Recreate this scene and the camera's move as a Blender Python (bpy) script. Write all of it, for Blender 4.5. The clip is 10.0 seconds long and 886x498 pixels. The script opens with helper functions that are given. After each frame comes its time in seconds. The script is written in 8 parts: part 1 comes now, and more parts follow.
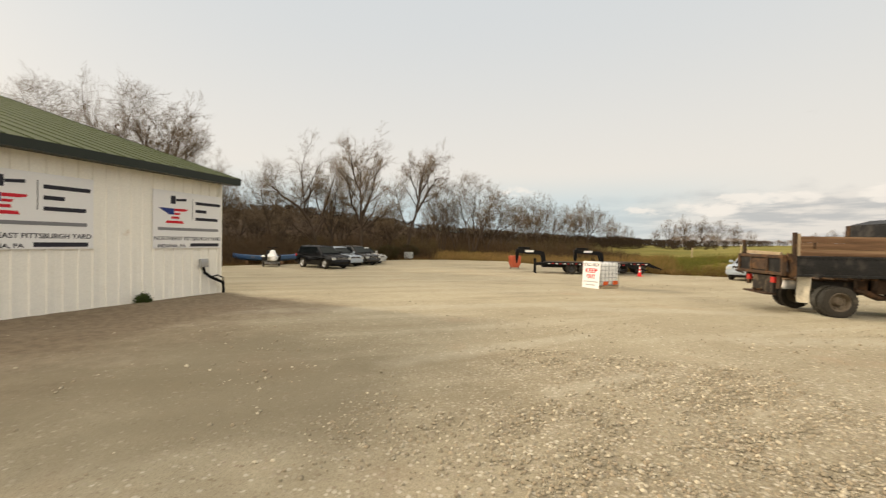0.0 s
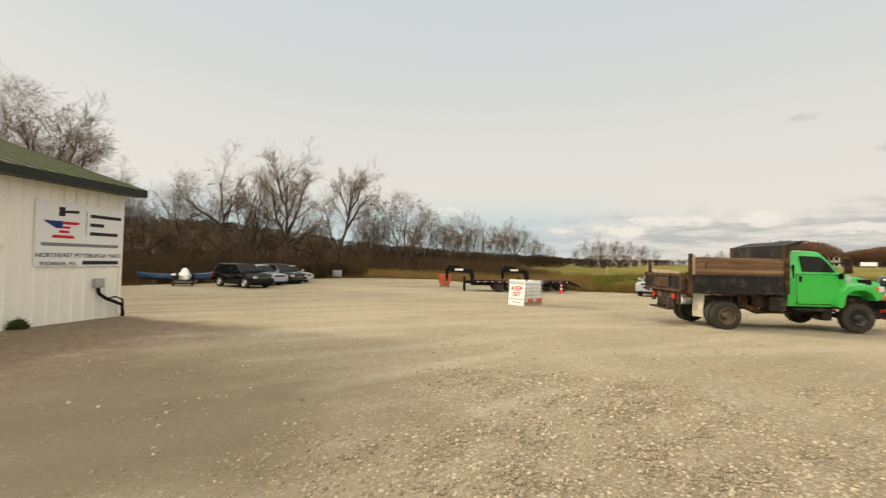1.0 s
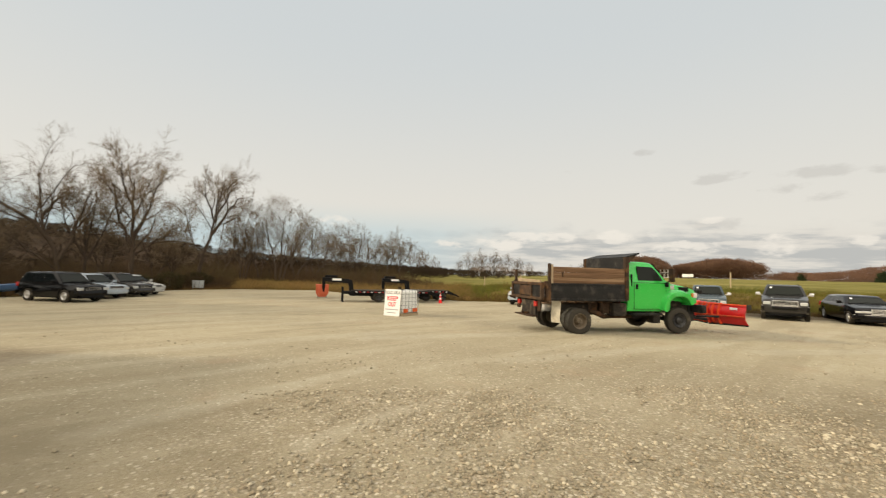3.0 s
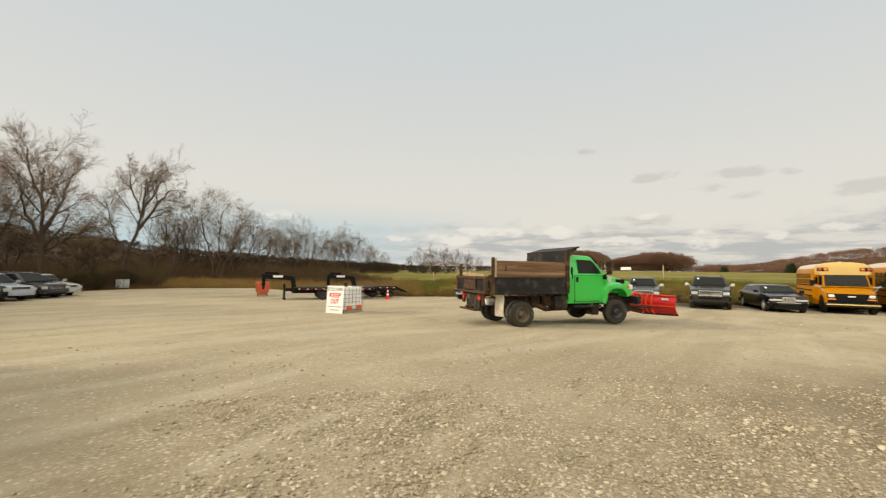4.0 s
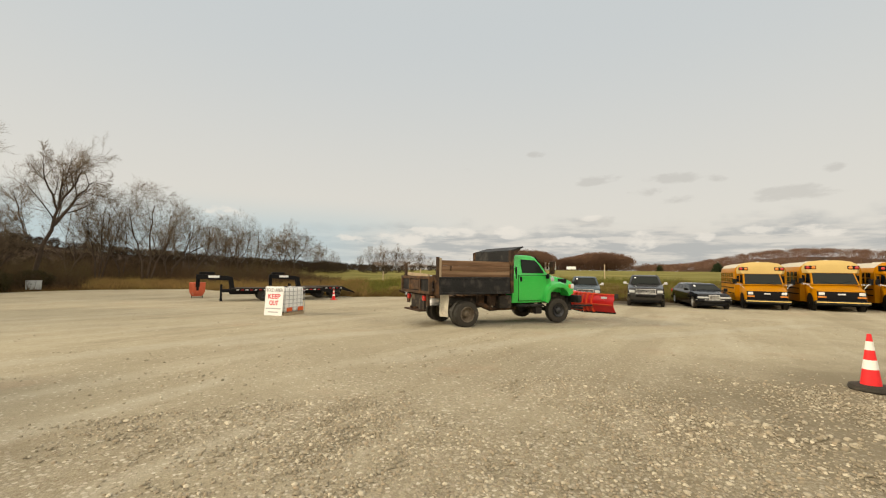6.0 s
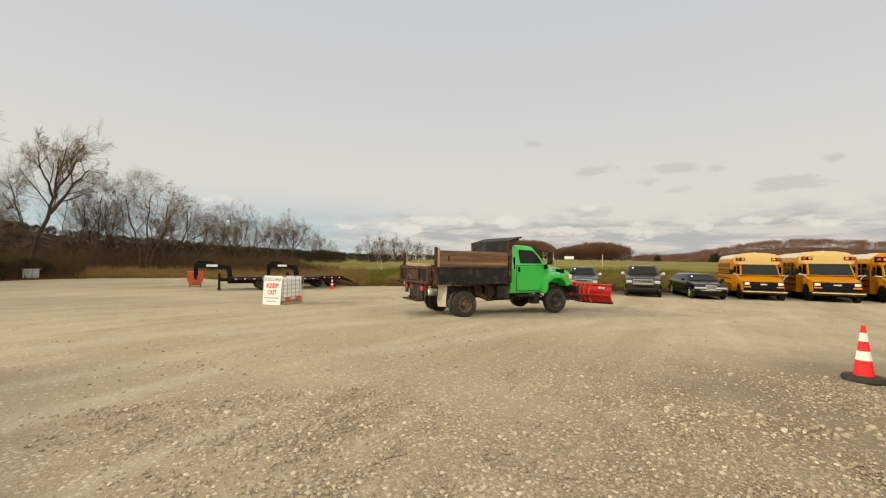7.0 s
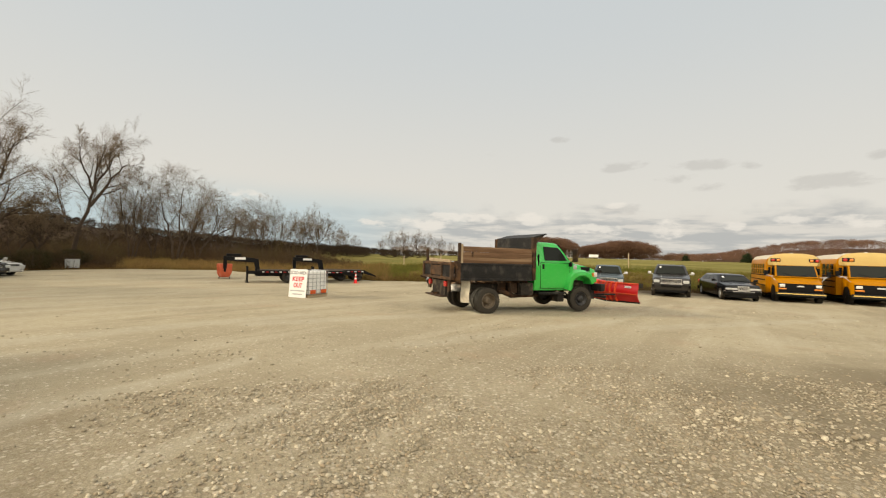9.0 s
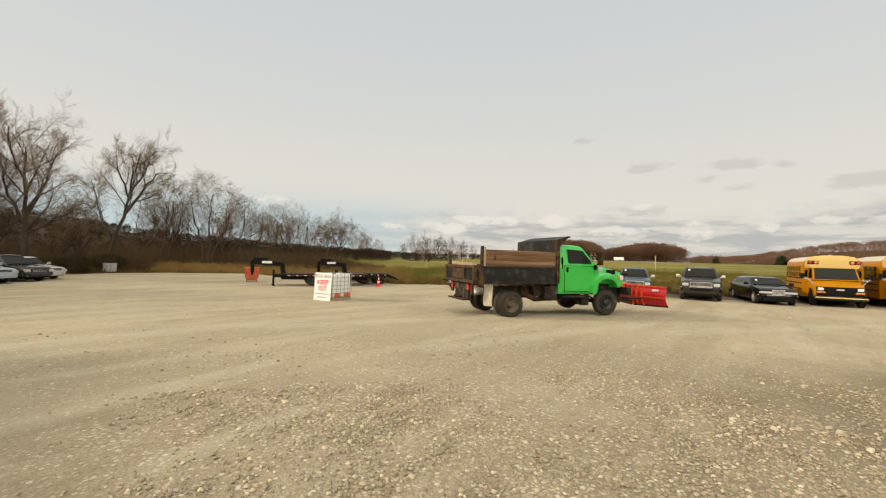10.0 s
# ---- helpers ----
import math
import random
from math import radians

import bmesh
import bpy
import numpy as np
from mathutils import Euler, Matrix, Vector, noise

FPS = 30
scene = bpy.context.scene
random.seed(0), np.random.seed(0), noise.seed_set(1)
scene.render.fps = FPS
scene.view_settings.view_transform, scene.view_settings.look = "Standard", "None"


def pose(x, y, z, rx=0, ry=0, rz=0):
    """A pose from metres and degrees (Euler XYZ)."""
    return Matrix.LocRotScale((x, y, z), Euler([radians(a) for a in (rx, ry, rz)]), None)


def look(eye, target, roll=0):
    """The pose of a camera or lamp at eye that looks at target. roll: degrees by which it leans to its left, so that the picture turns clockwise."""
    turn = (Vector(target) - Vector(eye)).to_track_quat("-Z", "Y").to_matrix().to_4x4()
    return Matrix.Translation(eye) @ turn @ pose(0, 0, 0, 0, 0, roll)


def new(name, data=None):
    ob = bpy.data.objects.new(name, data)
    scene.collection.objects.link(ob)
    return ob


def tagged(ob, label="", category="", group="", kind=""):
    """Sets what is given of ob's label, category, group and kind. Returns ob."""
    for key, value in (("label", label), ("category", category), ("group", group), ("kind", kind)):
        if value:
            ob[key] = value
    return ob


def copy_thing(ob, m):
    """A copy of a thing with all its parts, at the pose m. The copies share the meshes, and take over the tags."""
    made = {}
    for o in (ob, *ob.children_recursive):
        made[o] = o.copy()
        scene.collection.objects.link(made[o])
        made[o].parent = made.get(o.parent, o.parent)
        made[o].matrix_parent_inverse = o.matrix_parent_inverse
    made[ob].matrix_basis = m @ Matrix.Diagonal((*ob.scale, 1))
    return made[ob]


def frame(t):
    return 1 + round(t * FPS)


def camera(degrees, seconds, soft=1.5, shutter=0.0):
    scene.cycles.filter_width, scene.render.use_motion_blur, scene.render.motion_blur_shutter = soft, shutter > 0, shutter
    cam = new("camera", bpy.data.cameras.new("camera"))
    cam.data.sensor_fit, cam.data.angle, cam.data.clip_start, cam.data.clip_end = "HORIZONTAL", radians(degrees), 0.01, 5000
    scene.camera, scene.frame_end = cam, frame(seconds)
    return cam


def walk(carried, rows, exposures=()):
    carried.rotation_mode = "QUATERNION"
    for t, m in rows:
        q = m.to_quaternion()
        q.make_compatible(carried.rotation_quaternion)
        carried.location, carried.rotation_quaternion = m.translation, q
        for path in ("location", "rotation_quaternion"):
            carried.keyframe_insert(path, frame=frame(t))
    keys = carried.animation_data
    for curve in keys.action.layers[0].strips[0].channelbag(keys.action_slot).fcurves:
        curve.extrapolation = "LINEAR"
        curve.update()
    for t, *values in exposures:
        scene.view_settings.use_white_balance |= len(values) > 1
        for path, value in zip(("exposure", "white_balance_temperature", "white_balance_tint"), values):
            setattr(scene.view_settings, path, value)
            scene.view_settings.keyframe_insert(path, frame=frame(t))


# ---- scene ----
cam = camera(93.13, 10.0, soft=1.15, shutter=0.5)
# seconds, x, y, z, yaw (left), pitch (up), lean (left), all in metres and degrees
ROWS = [
    (0.0, -1.152, -1.102, 1.757, 16.66, -0.92, 1.00),
    (0.5, -1.123, -1.071, 1.774, 11.90, 0.55, 0.97),
    (1.0, -1.101, -1.058, 1.781, 7.36, 1.72, 1.24),
    (1.5, -0.994, -1.000, 1.775, 2.95, 2.47, 1.62),
    (2.0, -0.838, -0.828, 1.725, -1.41, 3.11, 1.84),
    (2.5, -0.687, -0.602, 1.732, -4.60, 3.63, 1.81),
    (4.0, -0.242, -0.154, 1.716, -14.47, 3.04, 0.80),
    (4.5, -0.092, -0.018, 1.731, -17.34, 3.43, 0.92),
    (5.0, 0.000, -0.000, 1.755, -18.96, 3.75, 1.05),
    (5.5, 0.073, 0.022, 1.727, -20.42, 3.52, 0.97),
    (7.0, 0.076, 0.022, 1.756, -21.22, 1.60, 0.90),
    (7.5, 0.068, 0.027, 1.731, -21.23, 0.81, 1.29),
    (8.0, 0.061, 0.036, 1.728, -20.78, 0.59, 1.67),
    (8.5, 0.052, 0.051, 1.734, -19.67, 0.65, 1.82),
    (9.0, 0.035, 0.056, 1.741, -18.23, 1.02, 1.73),
    (9.5, 0.019, 0.056, 1.746, -16.62, 1.30, 1.60),
    (10.0, 0.007, 0.052, 1.744, -15.25, 1.37, 1.56),
]


def eye_pose(x, y, z, yaw, pitch, lean):
    ahead = Vector((-math.sin(radians(yaw)) * math.cos(radians(pitch)), math.cos(radians(yaw)) * math.cos(radians(pitch)), math.sin(radians(pitch))))
    return look((x, y, z), Vector((x, y, z)) + 2 * ahead, lean)


EXPOSURES = [(0.0, 0.28, 6900, 12), (1.0, 0.21, 6900, 11), (2.5, 0.19, 6850, 10), (4.5, 0.14, 6850, 10), (7.0, 0.07, 6850, 10), (10.0, 0.14, 6850, 10)]
walk(cam, [(row[0], eye_pose(*row[1:])) for row in ROWS], EXPOSURES)

# ---- world and light ----
SUN_EL, SUN_DIR = radians(22.0), Vector((-0.98, 0.19, 0.0)).normalized()

# bearing, height, half-width and half-height of small clouds, in degrees
FLECKS = [(41.3, 11.9, 3.0, 0.9), (49.8, 11.4, 4.3, 0.8), (47.4, 10.1, 2.4, 0.7), (50.4, 8.9, 2.0, 0.6), (61.1, 8.7, 3.9, 0.9), (33.6, 15.5, 1.6, 0.5), (24.2, 13.9, 1.2, 0.5), (64.3, 10.9, 1.0, 0.5), (41.5, 6.6, 4.0, 0.7), (54.3, 11.0, 1.3, 0.6), (75.0, 10.0, 5.0, 1.3)]
PUFFS = [(20.8, 5.3, 4.6, 0.9), (30.0, 5.2, 3.0, 0.9), (34.5, 5.5, 1.8, 0.7), (40.5, 7.1, 1.5, 0.5), (46.2, 3.9, 2.5, 1.2), (58.0, 4.9, 1.9, 0.7), (62.7, 4.4, 2.5, 0.8), (-6.0, 6.7, 1.8, 0.8), (-8.1, 7.2, 1.5, 0.6), (37.4, 4.0, 4.2, 0.9), (14.7, 4.4, 4.6, 0.9), (9.0, 4.2, 3.0, 0.7), (53.0, 4.6, 1.4, 0.6)]


def build_world(glow_way):
    world = bpy.data.worlds.new("sky")
    scene.world = world
    world.use_nodes = True
    nt = world.node_tree
    nt.nodes.clear()
    N, L = nt.nodes.new, nt.links.new
    out, bg = N("ShaderNodeOutputWorld"), N("ShaderNodeBackground")
    L(bg.outputs[0], out.inputs[0])
    sky = N("ShaderNodeTexSky")
    sky.sky_type, sky.sun_disc = "NISHITA", False
    sky.sun_elevation = SUN_EL
    sky.sun_rotation = math.atan2(SUN_DIR.x, SUN_DIR.y)
    sky.dust_density, sky.air_density = 3.0, 1.0
    co = N("ShaderNodeTexCoord")
    sep = N("ShaderNodeSeparateXYZ")
    L(co.outputs["Generated"], sep.inputs[0])

    def math_node(op, a, b=None, clamp=False):
        n = N("ShaderNodeMath")
        n.operation, n.use_clamp = op, clamp
        for i, v in enumerate((a, b)):
            if v is None:
                continue
            if isinstance(v, (int, float)):
                n.inputs[i].default_value = v
            else:
                L(v, n.inputs[i])
        return n.outputs[0]

    def step(v, a, b):
        n = N("ShaderNodeMapRange")
        n.interpolation_type = "SMOOTHSTEP"
        L(v, n.inputs["Value"])
        n.inputs["From Min"].default_value, n.inputs["From Max"].default_value = a, b
        return n.outputs["Result"]

    def mix(fac, a, b, blend="MIX"):
        n = N("ShaderNodeMix")
        n.data_type, n.blend_type = "RGBA", blend
        if isinstance(fac, (int, float)):
            n.inputs[0].default_value = fac
        else:
            L(fac, n.inputs[0])
        for i, v in ((6, a), (7, b)):
            if isinstance(v, tuple):
                n.inputs[i].default_value = (*v, 1)
            else:
                L(v, n.inputs[i])
        return n.outputs[2]

    # clouds lie on a flat layer: the direction divided by its height
    up = math_node("MAXIMUM", sep.outputs[2], 0.0)
    inv = math_node("DIVIDE", 1.0, math_node("ADD", up, 0.07))
    comb = N("ShaderNodeCombineXYZ")
    L(math_node("MULTIPLY", sep.outputs[0], inv), comb.inputs[0])
    L(math_node("MULTIPLY", sep.outputs[1], inv), comb.inputs[1])

    def noise_on(vec, scale, detail, rough=0.55, stretch=(1, 1, 1), shift=(0, 0, 0)):
        m = N("ShaderNodeMapping")
        L(vec, m.inputs[0])
        m.inputs["Scale"].default_value, m.inputs["Location"].default_value = stretch, shift
        n = N("ShaderNodeTexNoise")
        L(m.outputs[0], n.inputs["Vector"])
        n.inputs["Scale"].default_value, n.inputs["Detail"].default_value, n.inputs["Roughness"].default_value = scale, detail, rough
        return n.outputs["Fac"]

    # a thin high veil over nearly the whole sky
    gray = mix(step(sep.outputs[2], 0.05, 0.55), (0.685, 0.675, 0.635), (0.545, 0.595, 0.63))
    base = mix(0.03, gray, mix(1.0, sky.outputs[0], (0.09, 0.09, 0.09), "MULTIPLY"))
    # overhead the veil is thin and lets more light through
    base = mix(step(sep.outputs[2], 0.58, 0.92), base, (0.90, 0.87, 0.81))
    # small grey flecks of lower cloud
    rag = noise_on(co.outputs["Generated"], 16.0, 6.0, 0.6, (1, 1, 2.6), (2.1, 0.4, 1.1))
    bearing, height_of = math_node("ARCTAN2", sep.outputs[0], sep.outputs[1]), math_node("ARCSINE", sep.outputs[2])

    def patches(rows, raggedness):
        patch = None
        for b0, e0, wb, we in rows:
            db = math_node("DIVIDE", math_node("SUBTRACT", bearing, radians(b0)), radians(wb))
            de = math_node("DIVIDE", math_node("SUBTRACT", height_of, radians(e0)), radians(we))
            near = math_node("SUBTRACT", 1.0, math_node("ADD", math_node("MULTIPLY", db, db), math_node("MULTIPLY", de, de)))
            patch = near if patch is None else math_node("MAXIMUM", patch, near)
        return step(math_node("ADD", math_node("MAXIMUM", patch, -1.5), math_node("MULTIPLY", math_node("SUBTRACT", rag, 0.5), raggedness)), 0.1, 1.2)

    fleck = patches(FLECKS, 5.0)
    color = mix(math_node("MULTIPLY", fleck, 0.42), base, (0.44, 0.435, 0.42))
    # a clear blue strip low in the north
    strip = math_node("SUBTRACT", 1.0, step(sep.outputs[2], 0.07, 0.17))
    north = step(math_node("SUBTRACT", sep.outputs[1], math_node("MULTIPLY", sep.outputs[0], 1.1)), 0.35, 0.95)
    color = mix(math_node("MULTIPLY", math_node("MULTIPLY", strip, north), 0.75), color, (0.42, 0.56, 0.62))
    # heaped clouds near the horizon: grey flats below, bright tops
    d3 = noise_on(co.outputs["Generated"], 9.0, 8.0, 0.58, (1, 1, 7.5), (0.3, 0.1, 0.2))
    top = noise_on(co.outputs["Generated"], 11.0, 6.0, 0.55, (1, 1, 1.4), (1.3, 2.1, 0.7))
    height = math_node("ADD", sep.outputs[2], math_node("MULTIPLY", math_node("SUBTRACT", top, 0.5), -0.10))
    east = step(math_node("ADD", sep.outputs[0], math_node("MULTIPLY", sep.outputs[1], -0.18)), -0.25, 0.20)
    low = math_node("MULTIPLY", math_node("SUBTRACT", 1.0, step(height, 0.075, 0.125)), east)
    heap = mix(step(d3, 0.40, 0.62), (0.40, 0.42, 0.43), (0.63, 0.615, 0.58))
    color = mix(math_node("MULTIPLY", low, 0.85), color, heap)
    color = mix(math_node("MULTIPLY", patches(PUFFS, 6.0), 0.75), color, (0.76, 0.735, 0.685))
    # the veil is thin and bright in the south-west, behind the viewer
    dot = N("ShaderNodeVectorMath")
    dot.operation = "DOT_PRODUCT"
    L(co.outputs["Generated"], dot.inputs[0])
    dot.inputs[1].default_value = glow_way
    halo = math_node("POWER", math_node("MAXIMUM", dot.outputs["Value"], 0.0), 3.0)
    color = mix(1.0, color, mix(halo, (0.0, 0.0, 0.0), (1.85, 1.60, 1.22)), "ADD")
    L(color, bg.inputs[0])
    bg.inputs[1].default_value = 1.0
    return world


build_world(Vector((-0.22, -0.80, 0.55)).normalized())
sun_data = bpy.data.lights.new("sun", "SUN")
sun_data.energy, sun_data.angle, sun_data.color = 2.65, radians(5.0), (1.0, 0.84, 0.62)
sun = new("sun", sun_data)
sun_from = SUN_DIR * math.cos(SUN_EL) + Vector((0, 0, math.sin(SUN_EL)))
sun.matrix_world = look(sun_from * 60, (0, 0, 0))

# ---- materials ----
def surf(name, base, rough=0.6, metal=0.0, var=0.12, scale=2.5, fine=45.0, bump=0.15, dirt=None, dirt_at=0.62, coat=0.0, spot_scale=4.0, emit=None, power=0.0, stretch=None):
    """A surface with colour variation at two scales, fine relief and, if given, blotches of dirt."""
    m = bpy.data.materials.new(name)
    m.use_nodes = True
    nt = m.node_tree
    N, L = nt.nodes.new, nt.links.new
    b = nt.nodes["Principled BSDF"]
    co = N("ShaderNodeTexCoord")

    place = co.outputs["Object"]
    if stretch:
        along = N("ShaderNodeMapping")
        L(place, along.inputs[0])
        along.inputs["Scale"].default_value = stretch
        place = along.outputs[0]

    def noise_of(s, detail):
        n = N("ShaderNodeTexNoise")
        L(place, n.inputs["Vector"])
        n.inputs["Scale"].default_value, n.inputs["Detail"].default_value = s, detail
        return n.outputs["Fac"]

    def mixed(fac, a, c, blend="MIX"):
        n = N("ShaderNodeMix")
        n.data_type, n.blend_type = "RGBA", blend
        if isinstance(fac, float):
            n.inputs[0].default_value = fac
        else:
            L(fac, n.inputs[0])
        for i, v in ((6, a), (7, c)):
            if isinstance(v, tuple):
                n.inputs[i].default_value = (*v, 1)
            else:
                L(v, n.inputs[i])
        return n.outputs[2]

    big, small = noise_of(scale, 4.0), noise_of(fine, 3.0)
    dark, light = tuple(c * (1 - var) for c in base), tuple(min(1.0, c * (1 + var)) for c in base)
    col = mixed(big, dark, light)
    grain = N("ShaderNodeMapRange")
    L(small, grain.inputs[0])
    grain.inputs["From Min"].default_value, grain.inputs["From Max"].default_value = 0.3, 0.7
    grain.inputs["To Min"].default_value, grain.inputs["To Max"].default_value = 1 - var, 1 + var * 0.5
    col = mixed(1.0, col, grain.outputs[0], "MULTIPLY")
    info = N("ShaderNodeObjectInfo")
    each = N("ShaderNodeMapRange")
    L(info.outputs["Random"], each.inputs[0])
    each.inputs["To Min"].default_value, each.inputs["To Max"].default_value = 1 - var * 0.6, 1 + var * 0.3
    col = mixed(1.0, col, each.outputs[0], "MULTIPLY")
    if dirt:
        spots = noise_of(spot_scale, 6.0)
        ramp = N("ShaderNodeMapRange")
        ramp.interpolation_type = "SMOOTHSTEP"
        L(spots, ramp.inputs[0])
        ramp.inputs["From Min"].default_value, ramp.inputs["From Max"].default_value = dirt_at - 0.12, dirt_at + 0.08
        col = mixed(ramp.outputs[0], col, dirt)
    L(col, b.inputs["Base Color"])
    b.inputs["Metallic"].default_value = metal
    rr = N("ShaderNodeMapRange")
    L(small, rr.inputs[0])
    rr.inputs["To Min"].default_value, rr.inputs["To Max"].default_value = max(0.03, rough - 0.08), min(1.0, rough + 0.08)
    L(rr.outputs[0], b.inputs["Roughness"])
    b.inputs["Coat Weight"].default_value = coat
    b.inputs["Specular IOR Level"].default_value = 0.5 if coat or metal else (0.30 if rough < 0.2 else 0.12)
    b.inputs["Coat Roughness"].default_value = 0.12
    if bump:
        bp = N("ShaderNodeBump")
        bp.inputs["Strength"].default_value, bp.inputs["Distance"].default_value = bump, 0.01
        L(small, bp.inputs["Height"])
        L(bp.outputs[0], b.inputs["Normal"])
    if emit:
        b.inputs["Emission Color"].default_value, b.inputs["Emission Strength"].default_value = (*emit, 1), power
    return m


def glass_mat(name, tint, rough=0.05):
    m = bpy.data.materials.new(name)
    m.use_nodes = True
    b = m.node_tree.nodes["Principled BSDF"]
    b.inputs["Base Color"].default_value = (*tint, 1)
    b.inputs["Roughness"].default_value = rough
    b.inputs["IOR"].default_value = 1.20
    return m


GREEN_PAINT = surf("green_paint", (0.026, 0.47, 0.066), 0.25, 0.0, 0.03, 1.5, 40, 0.0, (0.04, 0.36, 0.05), 0.78, 0.6)
BLACK_STEEL = surf("black_steel", (0.022, 0.022, 0.022), 0.48, 0.0, 0.35, 2.0, 30, 0.25, (0.048, 0.044, 0.040), 0.62)
RUST_STEEL = surf("rusty_steel", (0.058, 0.038, 0.026), 0.75, 0.0, 0.42, 3.0, 25, 0.40, (0.115, 0.062, 0.032), 0.60)
OLD_WOOD = surf("weathered_planks", (0.165, 0.098, 0.058), 0.85, 0.0, 0.34, 2.0, 22, 0.40, (0.27, 0.18, 0.11), 0.66, stretch=(0.08, 1.0, 1.6))
PALE_WOOD = surf("pale_wood", (0.42, 0.33, 0.22), 0.85, 0.0, 0.25, 3.0, 30, 0.30, (0.24, 0.17, 0.11), 0.66)
RUBBER = surf("rubber", (0.046, 0.041, 0.034), 0.85, 0.0, 0.25, 6, 60, 0.2, (0.12, 0.10, 0.075), 0.70)
CHASSIS = surf("dirty_chassis", (0.035, 0.031, 0.027), 0.80, 0.0, 0.35, 4, 30, 0.3, (0.11, 0.085, 0.06), 0.62)
# the pale base carries the light on the flap; the blotches are mud
FLAP = surf("lit_muddy_flap", (0.50, 0.46, 0.37), 0.85, 0.0, 0.25, 4, 35, 0.2, (0.24, 0.20, 0.15), 0.66)
PLOW_RED = surf("plow_red", (0.56, 0.010, 0.012), 0.35, 0.0, 0.12, 3, 40, 0.05, (0.40, 0.05, 0.03), 0.72, 0.3)
# the plow's red with sunlight put into the colour, for ribs and braces
PLOW_SUNLIT = surf("plow_red_sunlit", (0.66, 0.075, 0.03), 0.50, 0.0, 0.25, 4, 40, 0.1, (0.30, 0.06, 0.03), 0.64)
CHROME = surf("chrome", (0.66, 0.66, 0.65), 0.22, 0.55, 0.05, 2, 40, 0.0)
STEEL_RIM = surf("steel_rim", (0.17, 0.135, 0.095), 0.60, 0.2, 0.3, 5, 40, 0.1, (0.09, 0.068, 0.045), 0.58)
BLACK_RIM = surf("black_rim", (0.025, 0.025, 0.026), 0.45, 0.2, 0.2, 5, 40, 0.1)
ALLOY = surf("alloy_rim", (0.48, 0.48, 0.48), 0.32, 0.8, 0.1, 5, 40, 0.0)
BLACK_PLASTIC = surf("black_plastic", (0.007, 0.007, 0.0075), 0.6, 0.0, 0.15, 5, 60, 0.1)
DARK_GLASS = glass_mat("tinted_glass", (0.005, 0.007, 0.008), 0.05)
SCREEN_GLASS = glass_mat("windshield_glass", (0.017, 0.020, 0.018), 0.06)
LAMP_CLEAR = surf("clear_lamp", (0.75, 0.75, 0.72), 0.15, 0.2, 0.05, 8, 80, 0.0, coat=0.8)
HEADLAMP = surf("clouded_headlamp", (0.50, 0.52, 0.52), 0.18, 0.2, 0.15, 8, 80, 0.0, coat=0.3)
WIDE_LAMP = surf("wide_headlamp", (0.46, 0.47, 0.47), 0.18, 0.2, 0.15, 8, 80, 0.0, coat=0.3)
LAMP_WORK = surf("lit_work_lamp", (0.9, 0.9, 0.85), 0.3, 0.0, 0.05, 8, 80, 0.0, emit=(1.0, 0.97, 0.82), power=420.0)
TAIL_RED = surf("red_lamp", (0.45, 0.02, 0.015), 0.25, 0.0, 0.1, 8, 80, 0.0, coat=0.6)
AMBER = surf("amber_lamp", (0.62, 0.20, 0.02), 0.25, 0.0, 0.1, 8, 80, 0.0, coat=0.6)
WHITE_PAINT = surf("white_paint", (0.80, 0.80, 0.79), 0.45, 0.0, 0.04, 2, 50, 0.03)
BUS_YELLOW = surf("bus_yellow", (0.42, 0.170, 0.0012), 0.38, 0.0, 0.08, 1.5, 50, 0.02, (0.38, 0.17, 0.02), 0.74)
BUS_ROOF = surf("bus_roof_white", (0.53, 0.48, 0.38), 0.5, 0.0, 0.07, 1.5, 40, 0.03, (0.55, 0.48, 0.34), 0.70)
PLATE = surf("plain_plate", (0.36, 0.37, 0.38), 0.5, 0.0, 0.1, 6, 60, 0.0)


# ---- mesh helpers ----
def mesh_part(name, bm, material, parent=None, label="", smooth=False):
    me = bpy.data.meshes.new(name)
    bmesh.ops.recalc_face_normals(bm, faces=bm.faces)
    bm.to_mesh(me)
    bm.free()
    for m in material if isinstance(material, (list, tuple)) else (material,):
        me.materials.append(m)
    if smooth:
        me.polygons.foreach_set("use_smooth", [True] * len(me.polygons))
        me.set_sharp_from_angle(angle=radians(38))
    ob = new(name, me)
    ob.parent = parent
    if label:
        tagged(ob, label)
    return ob


def part(name, bm, material, parent, label="", smooth=True):
    return mesh_part(name, bm, material, parent, label, smooth)


def thing(name, m, label, category, group="", kind=""):
    ob = new(name)
    ob.empty_display_size = 0.3
    ob.matrix_basis = m
    return tagged(ob, label, category, group, kind)


def box(bm, x0, x1, y0, y1, z0, z1, bevel=0.0, m=None, seg=2):
    made = bmesh.ops.create_cube(bm, size=1.0)["verts"]
    t = Matrix.Translation(((x0 + x1) / 2, (y0 + y1) / 2, (z0 + z1) / 2)) @ Matrix.Diagonal((abs(x1 - x0), abs(y1 - y0), abs(z1 - z0), 1))
    bmesh.ops.transform(bm, matrix=(m @ t) if m else t, verts=made)
    if bevel:
        edges = list({e for v in made for e in v.link_edges})
        bmesh.ops.bevel(bm, geom=edges, offset=bevel, segments=seg, affect="EDGES", profile=0.6)


def new_box(*args, **kw):
    bm = bmesh.new()
    box(bm, *args, **kw)
    return bm


